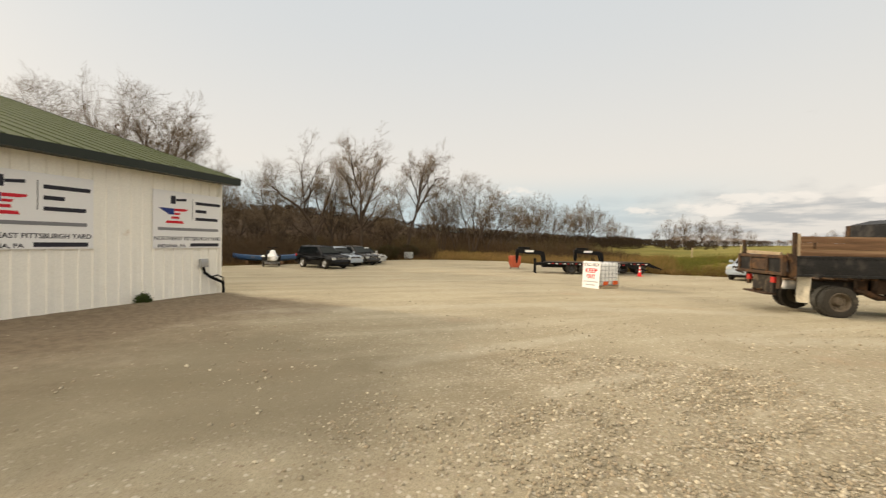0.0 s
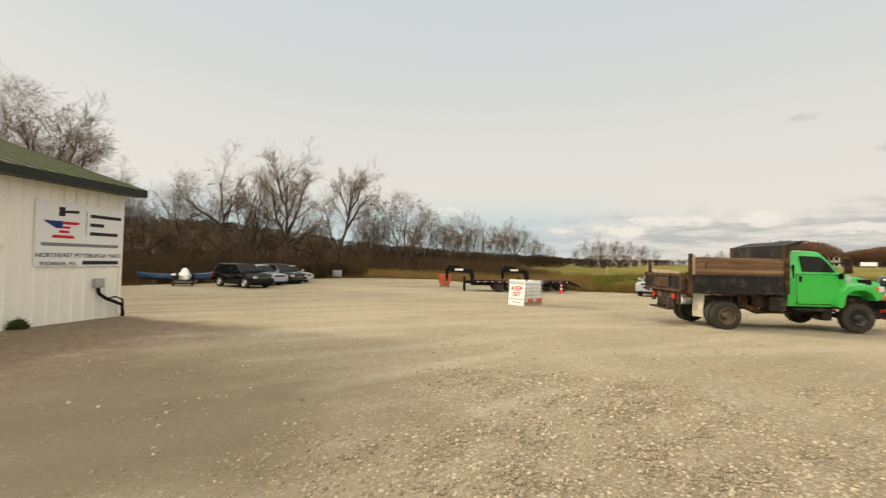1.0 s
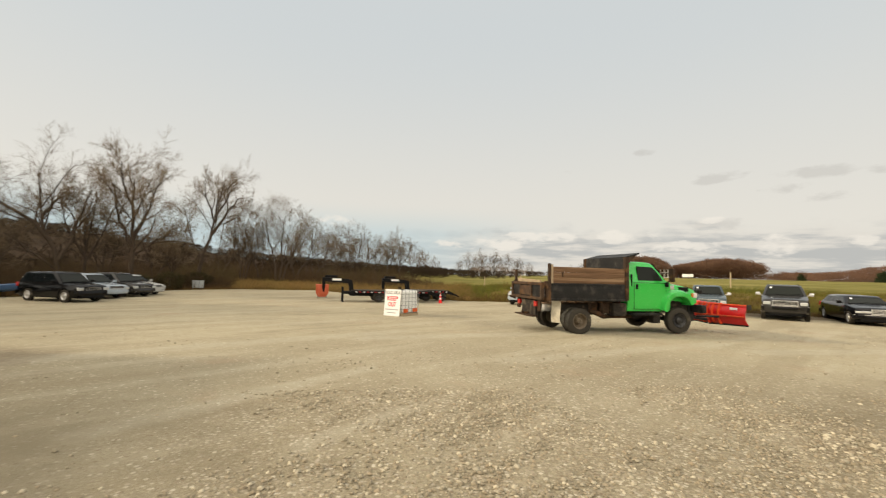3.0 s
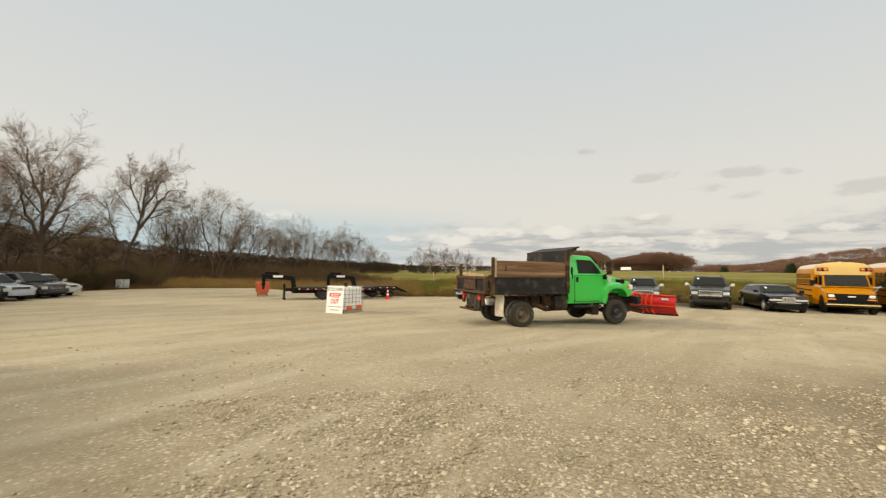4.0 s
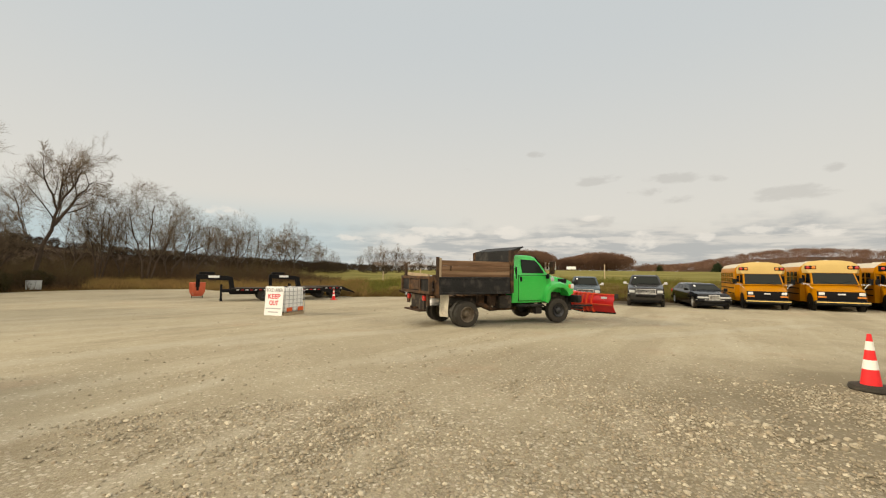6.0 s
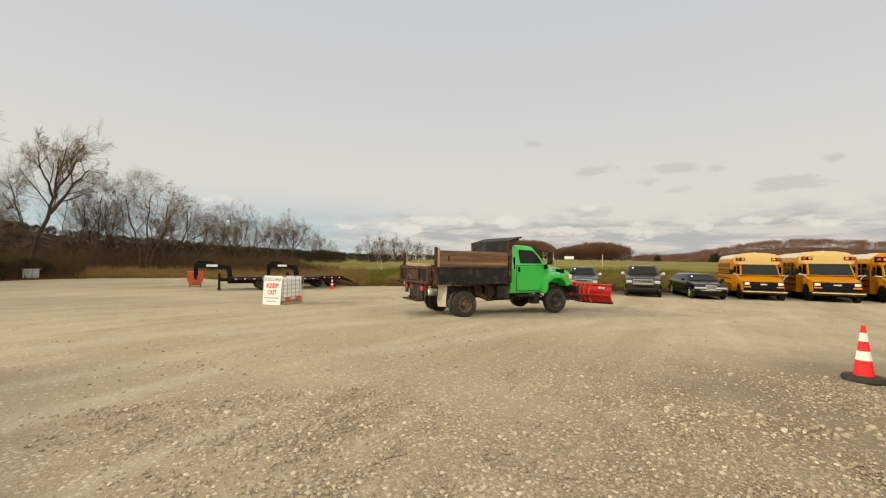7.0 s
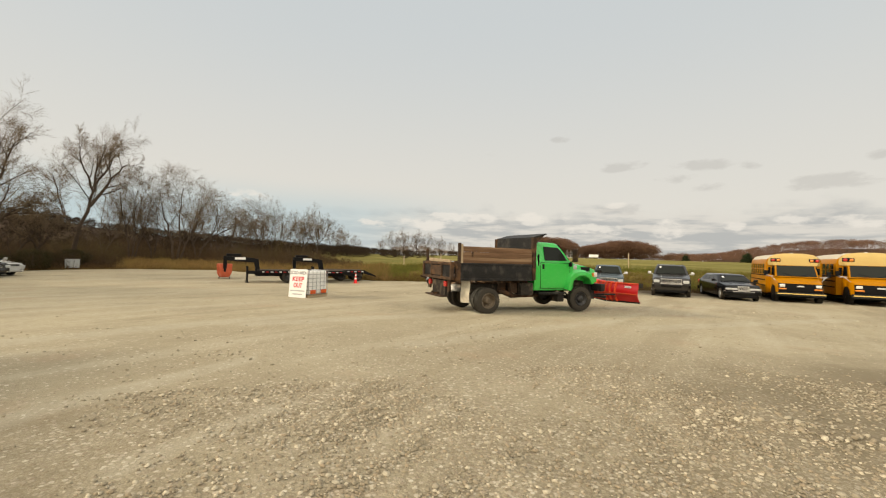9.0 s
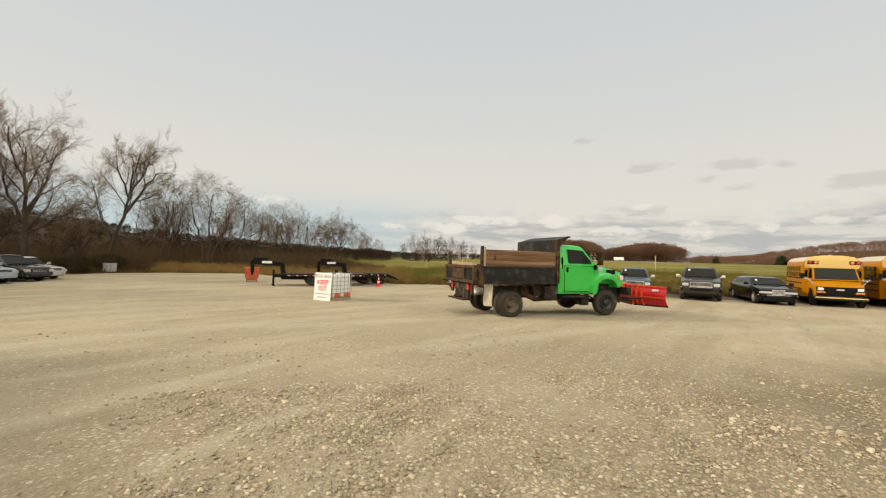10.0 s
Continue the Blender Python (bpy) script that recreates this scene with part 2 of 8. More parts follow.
def extrude(bm, outline, a, b, axis="y"):
    """A prism: a 2D outline drawn across an axis and pushed along it from a to b."""
    def at(p, k):
        return {"y": (p[0], k, p[1]), "x": (k, p[0], p[1]), "z": (p[0], p[1], k)}[axis]
    va = [bm.verts.new(at(p, a)) for p in outline]
    vb = [bm.verts.new(at(p, b)) for p in outline]
    n = len(outline)
    bm.faces.new(va)
    bm.faces.new(vb[::-1])
    for i in range(n):
        bm.faces.new((va[i], va[(i + 1) % n], vb[(i + 1) % n], vb[i]))


def loft(bm, sections, closed=True, caps=True):
    rows = [[bm.verts.new(p) for p in s] for s in sections]
    n = len(rows[0])
    for a, b in zip(rows, rows[1:]):
        for i in range(n if closed else n - 1):
            j = (i + 1) % n
            bm.faces.new((a[i], a[j], b[j], b[i]))
    if caps and closed:
        bm.faces.new(rows[0])
        bm.faces.new(rows[-1][::-1])
    return rows


def tube(bm, pts, radius, seg=8):
    pts = [Vector(p) for p in pts]
    rad = radius if isinstance(radius, (list, tuple)) else [radius] * len(pts)
    rows = []
    for i, p in enumerate(pts):
        d = (pts[min(i + 1, len(pts) - 1)] - pts[max(i - 1, 0)]).normalized()
        u = d.cross(Vector((0, 0, 1)) if abs(d.z) < 0.9 else Vector((1, 0, 0))).normalized()
        v = d.cross(u)
        rows.append([p + rad[i] * (math.cos(k * math.tau / seg) * u + math.sin(k * math.tau / seg) * v) for k in range(seg)])
    loft(bm, rows)


def lathe(bm, profile, seg=24, center=(0, 0, 0), axis="y"):
    """A closed ring of (radius, offset along the axis) turned round the axis."""
    cx, cy, cz = center
    rows = []
    for k in range(seg):
        c, s = math.cos(k * math.tau / seg), math.sin(k * math.tau / seg)
        if axis == "y":
            rows.append([bm.verts.new((cx + r * c, cy + o, cz + r * s)) for r, o in profile])
        elif axis == "x":
            rows.append([bm.verts.new((cx + o, cy + r * c, cz + r * s)) for r, o in profile])
        else:
            rows.append([bm.verts.new((cx + r * c, cy + r * s, cz + o)) for r, o in profile])
    n = len(profile)
    for k in range(seg):
        a, b = rows[k], rows[(k + 1) % seg]
        for i in range(n):
            j = (i + 1) % n
            bm.faces.new((a[i], a[j], b[j], b[i]))


def disc_stack(bm, profile, seg=24, center=(0, 0, 0), axis="z"):
    """A solid turned shape: open profile of (radius, offset), closed by caps."""
    cx, cy, cz = center
    rows = []
    for r, o in profile:
        ring = []
        for k in range(seg):
            c, s = math.cos(k * math.tau / seg) * r, math.sin(k * math.tau / seg) * r
            ring.append({"z": (cx + c, cy + s, cz + o), "y": (cx + c, cy + o, cz + s), "x": (cx + o, cy + c, cz + s)}[axis])
        rows.append(ring)
    loft(bm, rows)


def quad_slab(bm, p, off=0.006, thick=0.012, inset=0.0):
    """A thin pane on the four corners p, standing off their plane."""
    p = [Vector(v) for v in p]
    c = sum(p, Vector()) / 4
    n = (p[1] - p[0]).cross(p[3] - p[0]).normalized()
    if inset:
        p = [c + (v - c) * (1 - inset) for v in p]
    a = [bm.verts.new(v + n * (off - thick)) for v in p]
    b = [bm.verts.new(v + n * off) for v in p]
    bm.faces.new(a[::-1])
    bm.faces.new(b)
    for i in range(4):
        j = (i + 1) % 4
        bm.faces.new((a[i], a[j], b[j], b[i]))


def ramp01(a, b, v):
    t = np.clip((v - a) / (b - a), 0, 1)
    return t * t * (3 - 2 * t)


def raw_mesh(name, verts, faces, materials, smooth=False):
    """One mesh from arrays of corners and triangles."""
    verts, faces = np.asarray(verts, np.float32), np.asarray(faces, np.int32)
    me = bpy.data.meshes.new(name)
    me.vertices.add(len(verts))
    me.vertices.foreach_set("co", verts.ravel())
    k = faces.shape[1]
    me.loops.add(faces.size)
    me.loops.foreach_set("vertex_index", faces.ravel())
    me.polygons.add(len(faces))
    me.polygons.foreach_set("loop_start", np.arange(0, faces.size, k, dtype=np.int32))
    for m in materials:
        me.materials.append(m)
    if smooth:
        me.polygons.foreach_set("use_smooth", [True] * len(faces))
    me.update(calc_edges=True)
    me.validate()
    return me

# ---- ground ----
LOT = [(-70, -70), (-70, 14), (-31, 17), (-27, 21), (-24.8, 26.5), (-22.5, 30.5), (-20.5, 36), (-19.5, 42), (-15.5, 46), (-8, 47.0), (-2.3, 39.2), (2.6, 34.5), (5.9, 32.4),
       (9.4, 32.0), (14.6, 32.2), (18.4, 29.6), (20.6, 26.8), (24.4, 23.4), (28.2, 20.8), (33.4, 17.8), (43, 11.5), (75, -12), (75, -70)]


def lot_distance(x, y):
    """How far outside the gravel lot a place lies; negative inside."""
    best, inside = np.full(np.shape(x), 1e9), np.zeros(np.shape(x), bool)
    for (ax, ay), (bx, by) in zip(LOT, LOT[1:] + LOT[:1]):
        dx, dy = bx - ax, by - ay
        t = np.clip(((x - ax) * dx + (y - ay) * dy) / (dx * dx + dy * dy), 0, 1)
        best = np.minimum(best, np.hypot(x - ax - t * dx, y - ay - t * dy))
        if ay != by:
            cross = ((ay > y) != (by > y)) & (x < (bx - ax) * (y - ay) / (by - ay) + ax)
            inside ^= cross
    return np.where(inside, -best, best)


# height of the wooded rise behind the lot, by bearing
HILL_WEST_B = [-120, -70, -43, -37, -28, -21, -15, -5, 5, 12]
HILL_WEST_Z = [5.0, 8.0, 8.5, 8.7, 7.2, 5.1, 4.0, 2.7, 1.8, 0.0]


def ground_z(x, y):
    x, y = np.asarray(x, float), np.asarray(y, float)
    r = np.hypot(x, y)
    bearing = np.degrees(np.arctan2(x, y))
    z = -0.3 * ramp01(10, 28, r)
    d = np.maximum(lot_distance(x, y), 0)
    east = ramp01(-2, 26, bearing) * (1 - ramp01(118, 150, bearing))
    z = z + (0.45 + 0.70 * east) * ramp01(0.2, 8, d) * ramp01(-30, -14, bearing)
    z = z + (0.004 + 0.0115 * east) * np.clip(d - 8, 0, 120)
    z = z - 0.02 * np.clip(d - 150, 0, 150) * ramp01(-10, 5, bearing)
    west = ramp01(10, 30, -bearing)
    z = z + 0.35 * ramp01(0.3, 6, d) * west
    z = z + np.interp(bearing, HILL_WEST_B, HILL_WEST_Z) * ramp01(62, 115, r)
    # unseen wooded rise, added to close the south and darken the cars' reflections
    z = z + 11.0 * ramp01(46, 84, r) * ramp01(104, 126, np.abs(bearing))
    # wooded hills to the east
    hill = 17.0 * np.exp(-((bearing - 61) / 9.5) ** 2) + 9 * np.exp(-((bearing - 76) / 10.0) ** 2) + 2 * np.exp(-((bearing - 36) / 9.0) ** 2)
    z = z + hill * ramp01(270, 460, r)
    return z


TRACKS = [(-1.3, 4.0, 0.0, 5.3, 0.22), (-3.6, 4.4, -0.8, 7.4, 0.28), (-9.0, 7.0, 0.0, 12.5, 0.5), (2.0, 8.0, 9.0, 10.5, 0.4), (9.0, 9.0, 20.0, 10.5, 0.5), (-1.0, 11.0, 12.0, 14.0, 0.5)]


def rubble_at(x, y):
    """Where broken stone lies thick: in front of the viewer, and in a strip to the east."""
    a = np.exp(-(((x - 2.0) / 4.0) ** 2 + ((y - 1.8) / 3.0) ** 2)) + 0.28 * np.exp(-(((x + 2.2) / 1.3) ** 2 + ((y - 4.4) / 1.5) ** 2))
    b = 0.6 * np.exp(-(((x - 6.0) / 3.0) ** 2 + ((y - 3.4) / 2.2) ** 2))
    c = 0.55 * np.exp(-(((x - 0.2) / 1.6) ** 2 + ((y - 5.2) / 1.0) ** 2)) + 0.25 * np.exp(-(((x - 4.5) / 3.5) ** 2 + ((y - 7.0) / 1.5) ** 2))
    return np.clip(a + b + c, 0, 1)


def build_ground():
    def axis():
        near = np.arange(-16, 16.01, 0.25)
        mid = np.arange(17.2, 62, 1.3)
        far = np.geomspace(66, 4000, 46)
        return np.concatenate([-far[::-1], -mid[::-1], near, mid, far])
    ax = axis()
    gx, gy = np.meshgrid(ax, ax, indexing="ij")
    gz = ground_z(gx, gy)
    rng = np.random.default_rng(4)
    close = np.hypot(gx, gy) < 40
    gz = gz + close * rng.normal(0, 0.006, gx.shape)
    # low berm of dirt along the building's foot
    gz = gz + 0.10 * np.exp(-((gx + 11.6) / 0.55) ** 2) * (gy < 10.3) * (gy > -20)
    n = len(ax)
    verts = np.stack([gx, gy, gz], -1).reshape(-1, 3)
    i, j = np.meshgrid(np.arange(n - 1), np.arange(n - 1), indexing="ij")
    a = (i * n + j).ravel()
    faces = np.stack([a, a + n, a + n + 1, a + 1], -1)
    me = raw_mesh("ground", verts, faces, [ground_material()], smooth=True)
    d = lot_distance(verts[:, 0], verts[:, 1])
    unseen_rise = ramp01(44, 54, np.hypot(verts[:, 0], verts[:, 1])) * ramp01(104, 120, np.abs(np.degrees(np.arctan2(verts[:, 0], verts[:, 1]))))
    lot = np.clip(0.5 - d / 2.4, 0, 1) * (1 - unseen_rise)
    field = ramp01(5, 16, d) * ramp01(-6, 12, np.degrees(np.arctan2(verts[:, 0], verts[:, 1])))
    bearing = np.degrees(np.arctan2(verts[:, 0], verts[:, 1]))
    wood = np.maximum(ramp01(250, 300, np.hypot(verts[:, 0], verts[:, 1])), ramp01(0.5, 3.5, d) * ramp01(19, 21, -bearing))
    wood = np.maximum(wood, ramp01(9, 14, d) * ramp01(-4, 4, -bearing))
    wood = np.maximum(wood, unseen_rise)
    tan = ramp01(0.0, 1.5, d) * ramp01(-13, -5, -bearing) * (1 - ramp01(18.5, 20, -bearing)) * (1 - ramp01(7, 10, d))
    dirt = np.exp(-((verts[:, 0] + 11.3) / 4.6) ** 2) * (1 - ramp01(9.0, 10.6, verts[:, 1]))
    # darker gravel, deepened east and west by lens falloff put into the colour
    dim_gravel = np.exp(-(((verts[:, 0] - 8.5) / 5.5) ** 2 + ((verts[:, 1] - 2.4) / 3.6) ** 2)) + 0.75 * np.exp(-(((verts[:, 0] + 5.5) / 4.5) ** 2 + ((verts[:, 1] - 3.2) / 3.6) ** 2))
    # pale wheel tracks worn into the gravel
    track = np.zeros(len(verts))
    for ax_, ay_, bx_, by_, wide in TRACKS:
        dx, dy = bx_ - ax_, by_ - ay_
        k = np.clip(((verts[:, 0] - ax_) * dx + (verts[:, 1] - ay_) * dy) / (dx * dx + dy * dy), 0, 1)
        track = np.maximum(track, np.exp(-(np.hypot(verts[:, 0] - ax_ - k * dx, verts[:, 1] - ay_ - k * dy) / wide) ** 2))
    # bare soil along the parked row, darkened for the shade under the vehicles
    shaded_soil = ramp01(-4.2, -1.6, d) * (1 - ramp01(1.5, 3.5, d)) * ramp01(16, 26, bearing) * (1 - ramp01(75, 90, bearing))
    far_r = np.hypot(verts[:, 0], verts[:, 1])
    # paler with distance from the viewer: dust, plus sunlight put into the colour
    sunlit_dust = ramp01(6.5, 14, far_r) * (1 - 0.6 * np.clip(dim_gravel, 0, 1)) * (1 - dirt)
    for name, val in (("sunlit_dust", sunlit_dust), ("shaded_soil", shaded_soil), ("lot", lot), ("field", field), ("wood", wood), ("tan", tan), ("dim_gravel", dim_gravel), ("track", track), ("dirt", dirt), ("rubble", rubble_at(verts[:, 0], verts[:, 1]))):
        at = me.attributes.new(name, "FLOAT", "POINT")
        at.data.foreach_set("value", val.astype(np.float32))
    ob = new("ground", me)
    return tagged(ob, "tan crushed-gravel lot with weedy bank and green field", "ground", kind="structure")


def ground_material():
    m = bpy.data.materials.new("gravel_and_field")
    m.use_nodes = True
    nt = m.node_tree
    N, L = nt.nodes.new, nt.links.new
    b = nt.nodes["Principled BSDF"]
    co = N("ShaderNodeTexCoord").outputs["Object"]

    def noise_of(s, detail=4.0, rough=0.6):
        n = N("ShaderNodeTexNoise")
        L(co, n.inputs["Vector"])
        n.inputs["Scale"].default_value, n.inputs["Detail"].default_value, n.inputs["Roughness"].default_value = s, detail, rough
        return n.outputs["Fac"]

    def ramp(v, a, c, lo=0.0, hi=1.0):
        n = N("ShaderNodeMapRange")
        n.interpolation_type = "SMOOTHSTEP"
        L(v, n.inputs[0])
        for k, val in zip(("From Min", "From Max", "To Min", "To Max"), (a, c, lo, hi)):
            n.inputs[k].default_value = val
        return n.outputs[0]

    def mixed(fac, a, c, blend="MIX"):
        n = N("ShaderNodeMix")
        n.data_type, n.blend_type = "RGBA", blend
        if isinstance(fac, float):
            n.inputs[0].default_value = fac
        else:
            L(fac, n.inputs[0])
        for k, v in ((6, a), (7, c)):
            if isinstance(v, tuple):
                n.inputs[k].default_value = (*v, 1)
            else:
                L(v, n.inputs[k])
        return n.outputs[2]

    def attr(name):
        n = N("ShaderNodeAttribute")
        n.attribute_name = name
        return n.outputs["Fac"]

    def calc(op, a, c):
        n = N("ShaderNodeMath")
        n.operation = op
        for k, v in enumerate((a, c)):
            if isinstance(v, float):
                n.inputs[k].default_value = v
            else:
                L(v, n.inputs[k])
        return n.outputs[0]

    def chips(scale, shift=0.0):
        """Broken stones: how near a stone's middle lies, and a random tint for each."""
        m = N("ShaderNodeMapping")
        L(co, m.inputs[0])
        m.inputs["Location"].default_value = (shift, shift * 0.7, 0)
        n = N("ShaderNodeTexVoronoi")
        L(m.outputs[0], n.inputs["Vector"])
        n.inputs["Scale"].default_value = scale
        tint = N("ShaderNodeSeparateColor")
        L(n.outputs["Color"], tint.inputs[0])
        return n.outputs["Distance"], tint.outputs[0], tint.outputs[1]

    # gravel: dusty fines with grit, broken stones of two sizes, reddish, darkened and dirty patches
    fines = mixed(ramp(noise_of(0.22), 0.35, 0.68), (0.262, 0.226, 0.150), (0.362, 0.322, 0.226))
    fines = mixed(calc("MULTIPLY", ramp(noise_of(150.0, 2.0, 0.7), 0.40, 0.72), 0.55), fines, (0.46, 0.42, 0.33))
    fines = mixed(calc("MULTIPLY", ramp(noise_of(70.0, 3.0, 0.7), 0.52, 0.36), 0.55), fines, (0.165, 0.136, 0.090))
    lane = N("ShaderNodeMapping")
    L(co, lane.inputs[0])
    lane.vector_type = "TEXTURE"
    lane.inputs["Rotation"].default_value, lane.inputs["Scale"].default_value = (0, 0, radians(36)), (9.0, 0.9, 1.0)
    ruts = N("ShaderNodeTexNoise")
    L(lane.outputs[0], ruts.inputs["Vector"])
    ruts.inputs["Scale"].default_value, ruts.inputs["Detail"].default_value = 0.9, 5.0
    rubble = ramp(calc("ADD", attr("rubble"), calc("MULTIPLY", calc("SUBTRACT", noise_of(0.8, 6.0), 0.5), 1.5)), -0.25, 1.0, 0.30, 1.0)
    d1, t1, p1 = chips(24.0)
    d2, t2, p2 = chips(52.0, 3.1)
    stone2 = mixed(t2, (0.235, 0.195, 0.132), (0.455, 0.415, 0.325))
    stone1 = mixed(t1, (0.225, 0.180, 0.125), (0.530, 0.485, 0.390))
    on2 = calc("MULTIPLY", calc("MULTIPLY", ramp(d2, 0.62, 0.34), ramp(p2, 0.30, 0.38)), rubble)
    on1 = calc("MULTIPLY", ramp(d1, 0.56, 0.40), ramp(calc("ADD", p1, calc("MULTIPLY", rubble, 0.55)), 0.98, 1.04))
    grav = mixed(calc("MULTIPLY", on2, 0.85), fines, stone2)
    gap = calc("MULTIPLY", calc("MULTIPLY", ramp(d1, 0.42, 0.70), calc("MULTIPLY", rubble, rubble)), 0.42)
    grav = mixed(gap, grav, (0.125, 0.100, 0.066))
    grav = mixed(on1, grav, stone1)
    # away from the trodden middle, pale dust with sunlit brightness put into the colour
    grav = mixed(calc("MULTIPLY", calc("MULTIPLY", attr("sunlit_dust"), ramp(noise_of(0.5, 5.0), 0.25, 0.60)), 0.36), grav, (0.44, 0.39, 0.27))
    grav = mixed(calc("MULTIPLY", ramp(noise_of(0.45, 4.0), 0.56, 0.70), 0.30), grav, (0.315, 0.215, 0.140))
    grav = mixed(calc("MULTIPLY", ramp(ruts.outputs["Fac"], 0.54, 0.66), 0.34), grav, (0.44, 0.40, 0.305))
    grav = mixed(calc("MULTIPLY", ramp(ruts.outputs["Fac"], 0.47, 0.36), 0.28), grav, (0.21, 0.172, 0.112))
    grav = mixed(calc("MULTIPLY", ramp(calc("ADD", attr("track"), calc("MULTIPLY", calc("SUBTRACT", noise_of(1.6, 5.0), 0.5), 0.9)), 0.30, 0.85), 0.32), grav, (0.43, 0.40, 0.315))
    grav = mixed(calc("MULTIPLY", ramp(calc("ADD", attr("dim_gravel"), calc("MULTIPLY", calc("SUBTRACT", noise_of(0.7, 5.0), 0.5), 0.9)), 0.25, 0.75), 0.72), grav, (0.162, 0.136, 0.091))
    grav = mixed(calc("MULTIPLY", ramp(noise_of(3.5, 6.0), 0.48, 0.66), 0.22), grav, (0.22, 0.182, 0.122))
    grav = mixed(calc("MULTIPLY", ramp(calc("ADD", attr("dirt"), calc("MULTIPLY", calc("SUBTRACT", noise_of(0.9, 5.0), 0.5), 1.1)), 0.2, 0.9), 0.78), grav, mixed(ramp(noise_of(6.0, 4.0), 0.35, 0.65), (0.115, 0.083, 0.056), (0.185, 0.138, 0.095)))
    # field and bank: dry weeds and winter grass
    weeds = mixed(ramp(noise_of(0.5, 6.0), 0.35, 0.65), (0.085, 0.055, 0.018), (0.165, 0.118, 0.032))
    weeds = mixed(calc("MULTIPLY", ramp(noise_of(0.16, 3.0), 0.42, 0.6), 0.65), weeds, (0.130, 0.118, 0.022))
    grass = mixed(ramp(noise_of(0.10, 6.0), 0.35, 0.65), (0.128, 0.120, 0.024), (0.215, 0.185, 0.052))
    field = mixed(attr("field"), weeds, grass)
    field = mixed(attr("tan"), field, mixed(ramp(noise_of(0.6, 5.0), 0.35, 0.65), (0.150, 0.092, 0.030), (0.25, 0.17, 0.06)))
    # woodland floor kept nearly black: shade among the trees put into its colour
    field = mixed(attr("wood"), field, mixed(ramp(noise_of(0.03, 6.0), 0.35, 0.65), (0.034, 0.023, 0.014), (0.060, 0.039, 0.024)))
    edge = ramp(calc("ADD", attr("lot"), calc("MULTIPLY", calc("SUBTRACT", noise_of(0.9, 5.0), 0.5), 0.9)), 0.40, 0.60)
    bare = calc("MULTIPLY", ramp(calc("ADD", attr("shaded_soil"), calc("MULTIPLY", calc("SUBTRACT", noise_of(1.1, 5.0), 0.5), 1.0)), 0.35, 0.80), 0.75)
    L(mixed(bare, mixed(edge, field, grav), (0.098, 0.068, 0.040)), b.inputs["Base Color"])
    b.inputs["Roughness"].default_value = 0.95
    b.inputs["Specular IOR Level"].default_value = 0.12
    relief = calc("ADD", calc("ADD", calc("MULTIPLY", on1, 0.55), calc("MULTIPLY", on2, 0.30)), calc("MULTIPLY", noise_of(14.0, 8.0, 0.7), 0.9))
    bp = N("ShaderNodeBump")
    bp.inputs["Strength"].default_value, bp.inputs["Distance"].default_value = 0.45, 0.018
    L(relief, bp.inputs["Height"])
    L(bp.outputs[0], b.inputs["Normal"])
    return m


build_ground()


def drop_to(x, y, rz=0.0, lift=0.0):
    return pose(x, y, float(ground_z(x, y)) + lift, 0, 0, rz)

# ---- metal building ----
SIDING = surf("white_siding", (0.89, 0.865, 0.78), 0.50, 0.0, 0.06, 0.8, 30, 0.03, (0.70, 0.62, 0.49), 0.74)
ROOF_GREEN = surf("green_roof_metal", (0.072, 0.086, 0.033), 0.60, 0.0, 0.08, 0.8, 30, 0.03, (0.060, 0.082, 0.038), 0.66)
TRIM_GREEN = surf("dark_green_trim", (0.010, 0.016, 0.009), 0.45, 0.2, 0.12, 0.8, 30, 0.03)
SIGN_WHITE = surf("sign_board", (0.80, 0.80, 0.79), 0.45, 0.0, 0.03, 1.5, 50, 0.01)
INK = surf("dark_ink", (0.035, 0.035, 0.045), 0.6, 0.0, 0.05, 5, 60, 0.0)
INK_RED = surf("red_ink", (0.60, 0.03, 0.045), 0.6, 0.0, 0.05, 5, 60, 0.0)
INK_BLUE = surf("blue_ink", (0.03, 0.05, 0.20), 0.6, 0.0, 0.08, 5, 60, 0.0)
INK_PALE = surf("pale_grey_ink", (0.42, 0.42, 0.43), 0.6, 0.0, 0.05, 5, 60, 0.0)
INK_GREY = surf("grey_ink", (0.22, 0.22, 0.23), 0.6, 0.0, 0.05, 5, 60, 0.0)

WALL_X, WALL_N, WALL_S, EAVE_Z = -11.95, 9.86, -19.4, 3.66
RIDGE_X, SLOPE = -24.3, 0.31


def letters(text, size, material, parent, m, name="lettering", width=None, bold=0.0):
    cu = bpy.data.curves.new(name, "FONT")
    cu.body, cu.size, cu.extrude, cu.offset = text, size, 0.002, bold
    tmp = bpy.data.objects.new(name, cu)
    me = bpy.data.meshes.new_from_object(tmp)
    bpy.data.objects.remove(tmp)
    if width:
        xs = [v.co.x for v in me.vertices]
        k, x0 = width / (max(xs) - min(xs)), min(xs)
        for v in me.vertices:
            v.co.x = (v.co.x - x0) * k
    me.materials.append(material)
    ob = new(name, me)
    ob.parent = parent
    ob.matrix_basis = m
    return ob


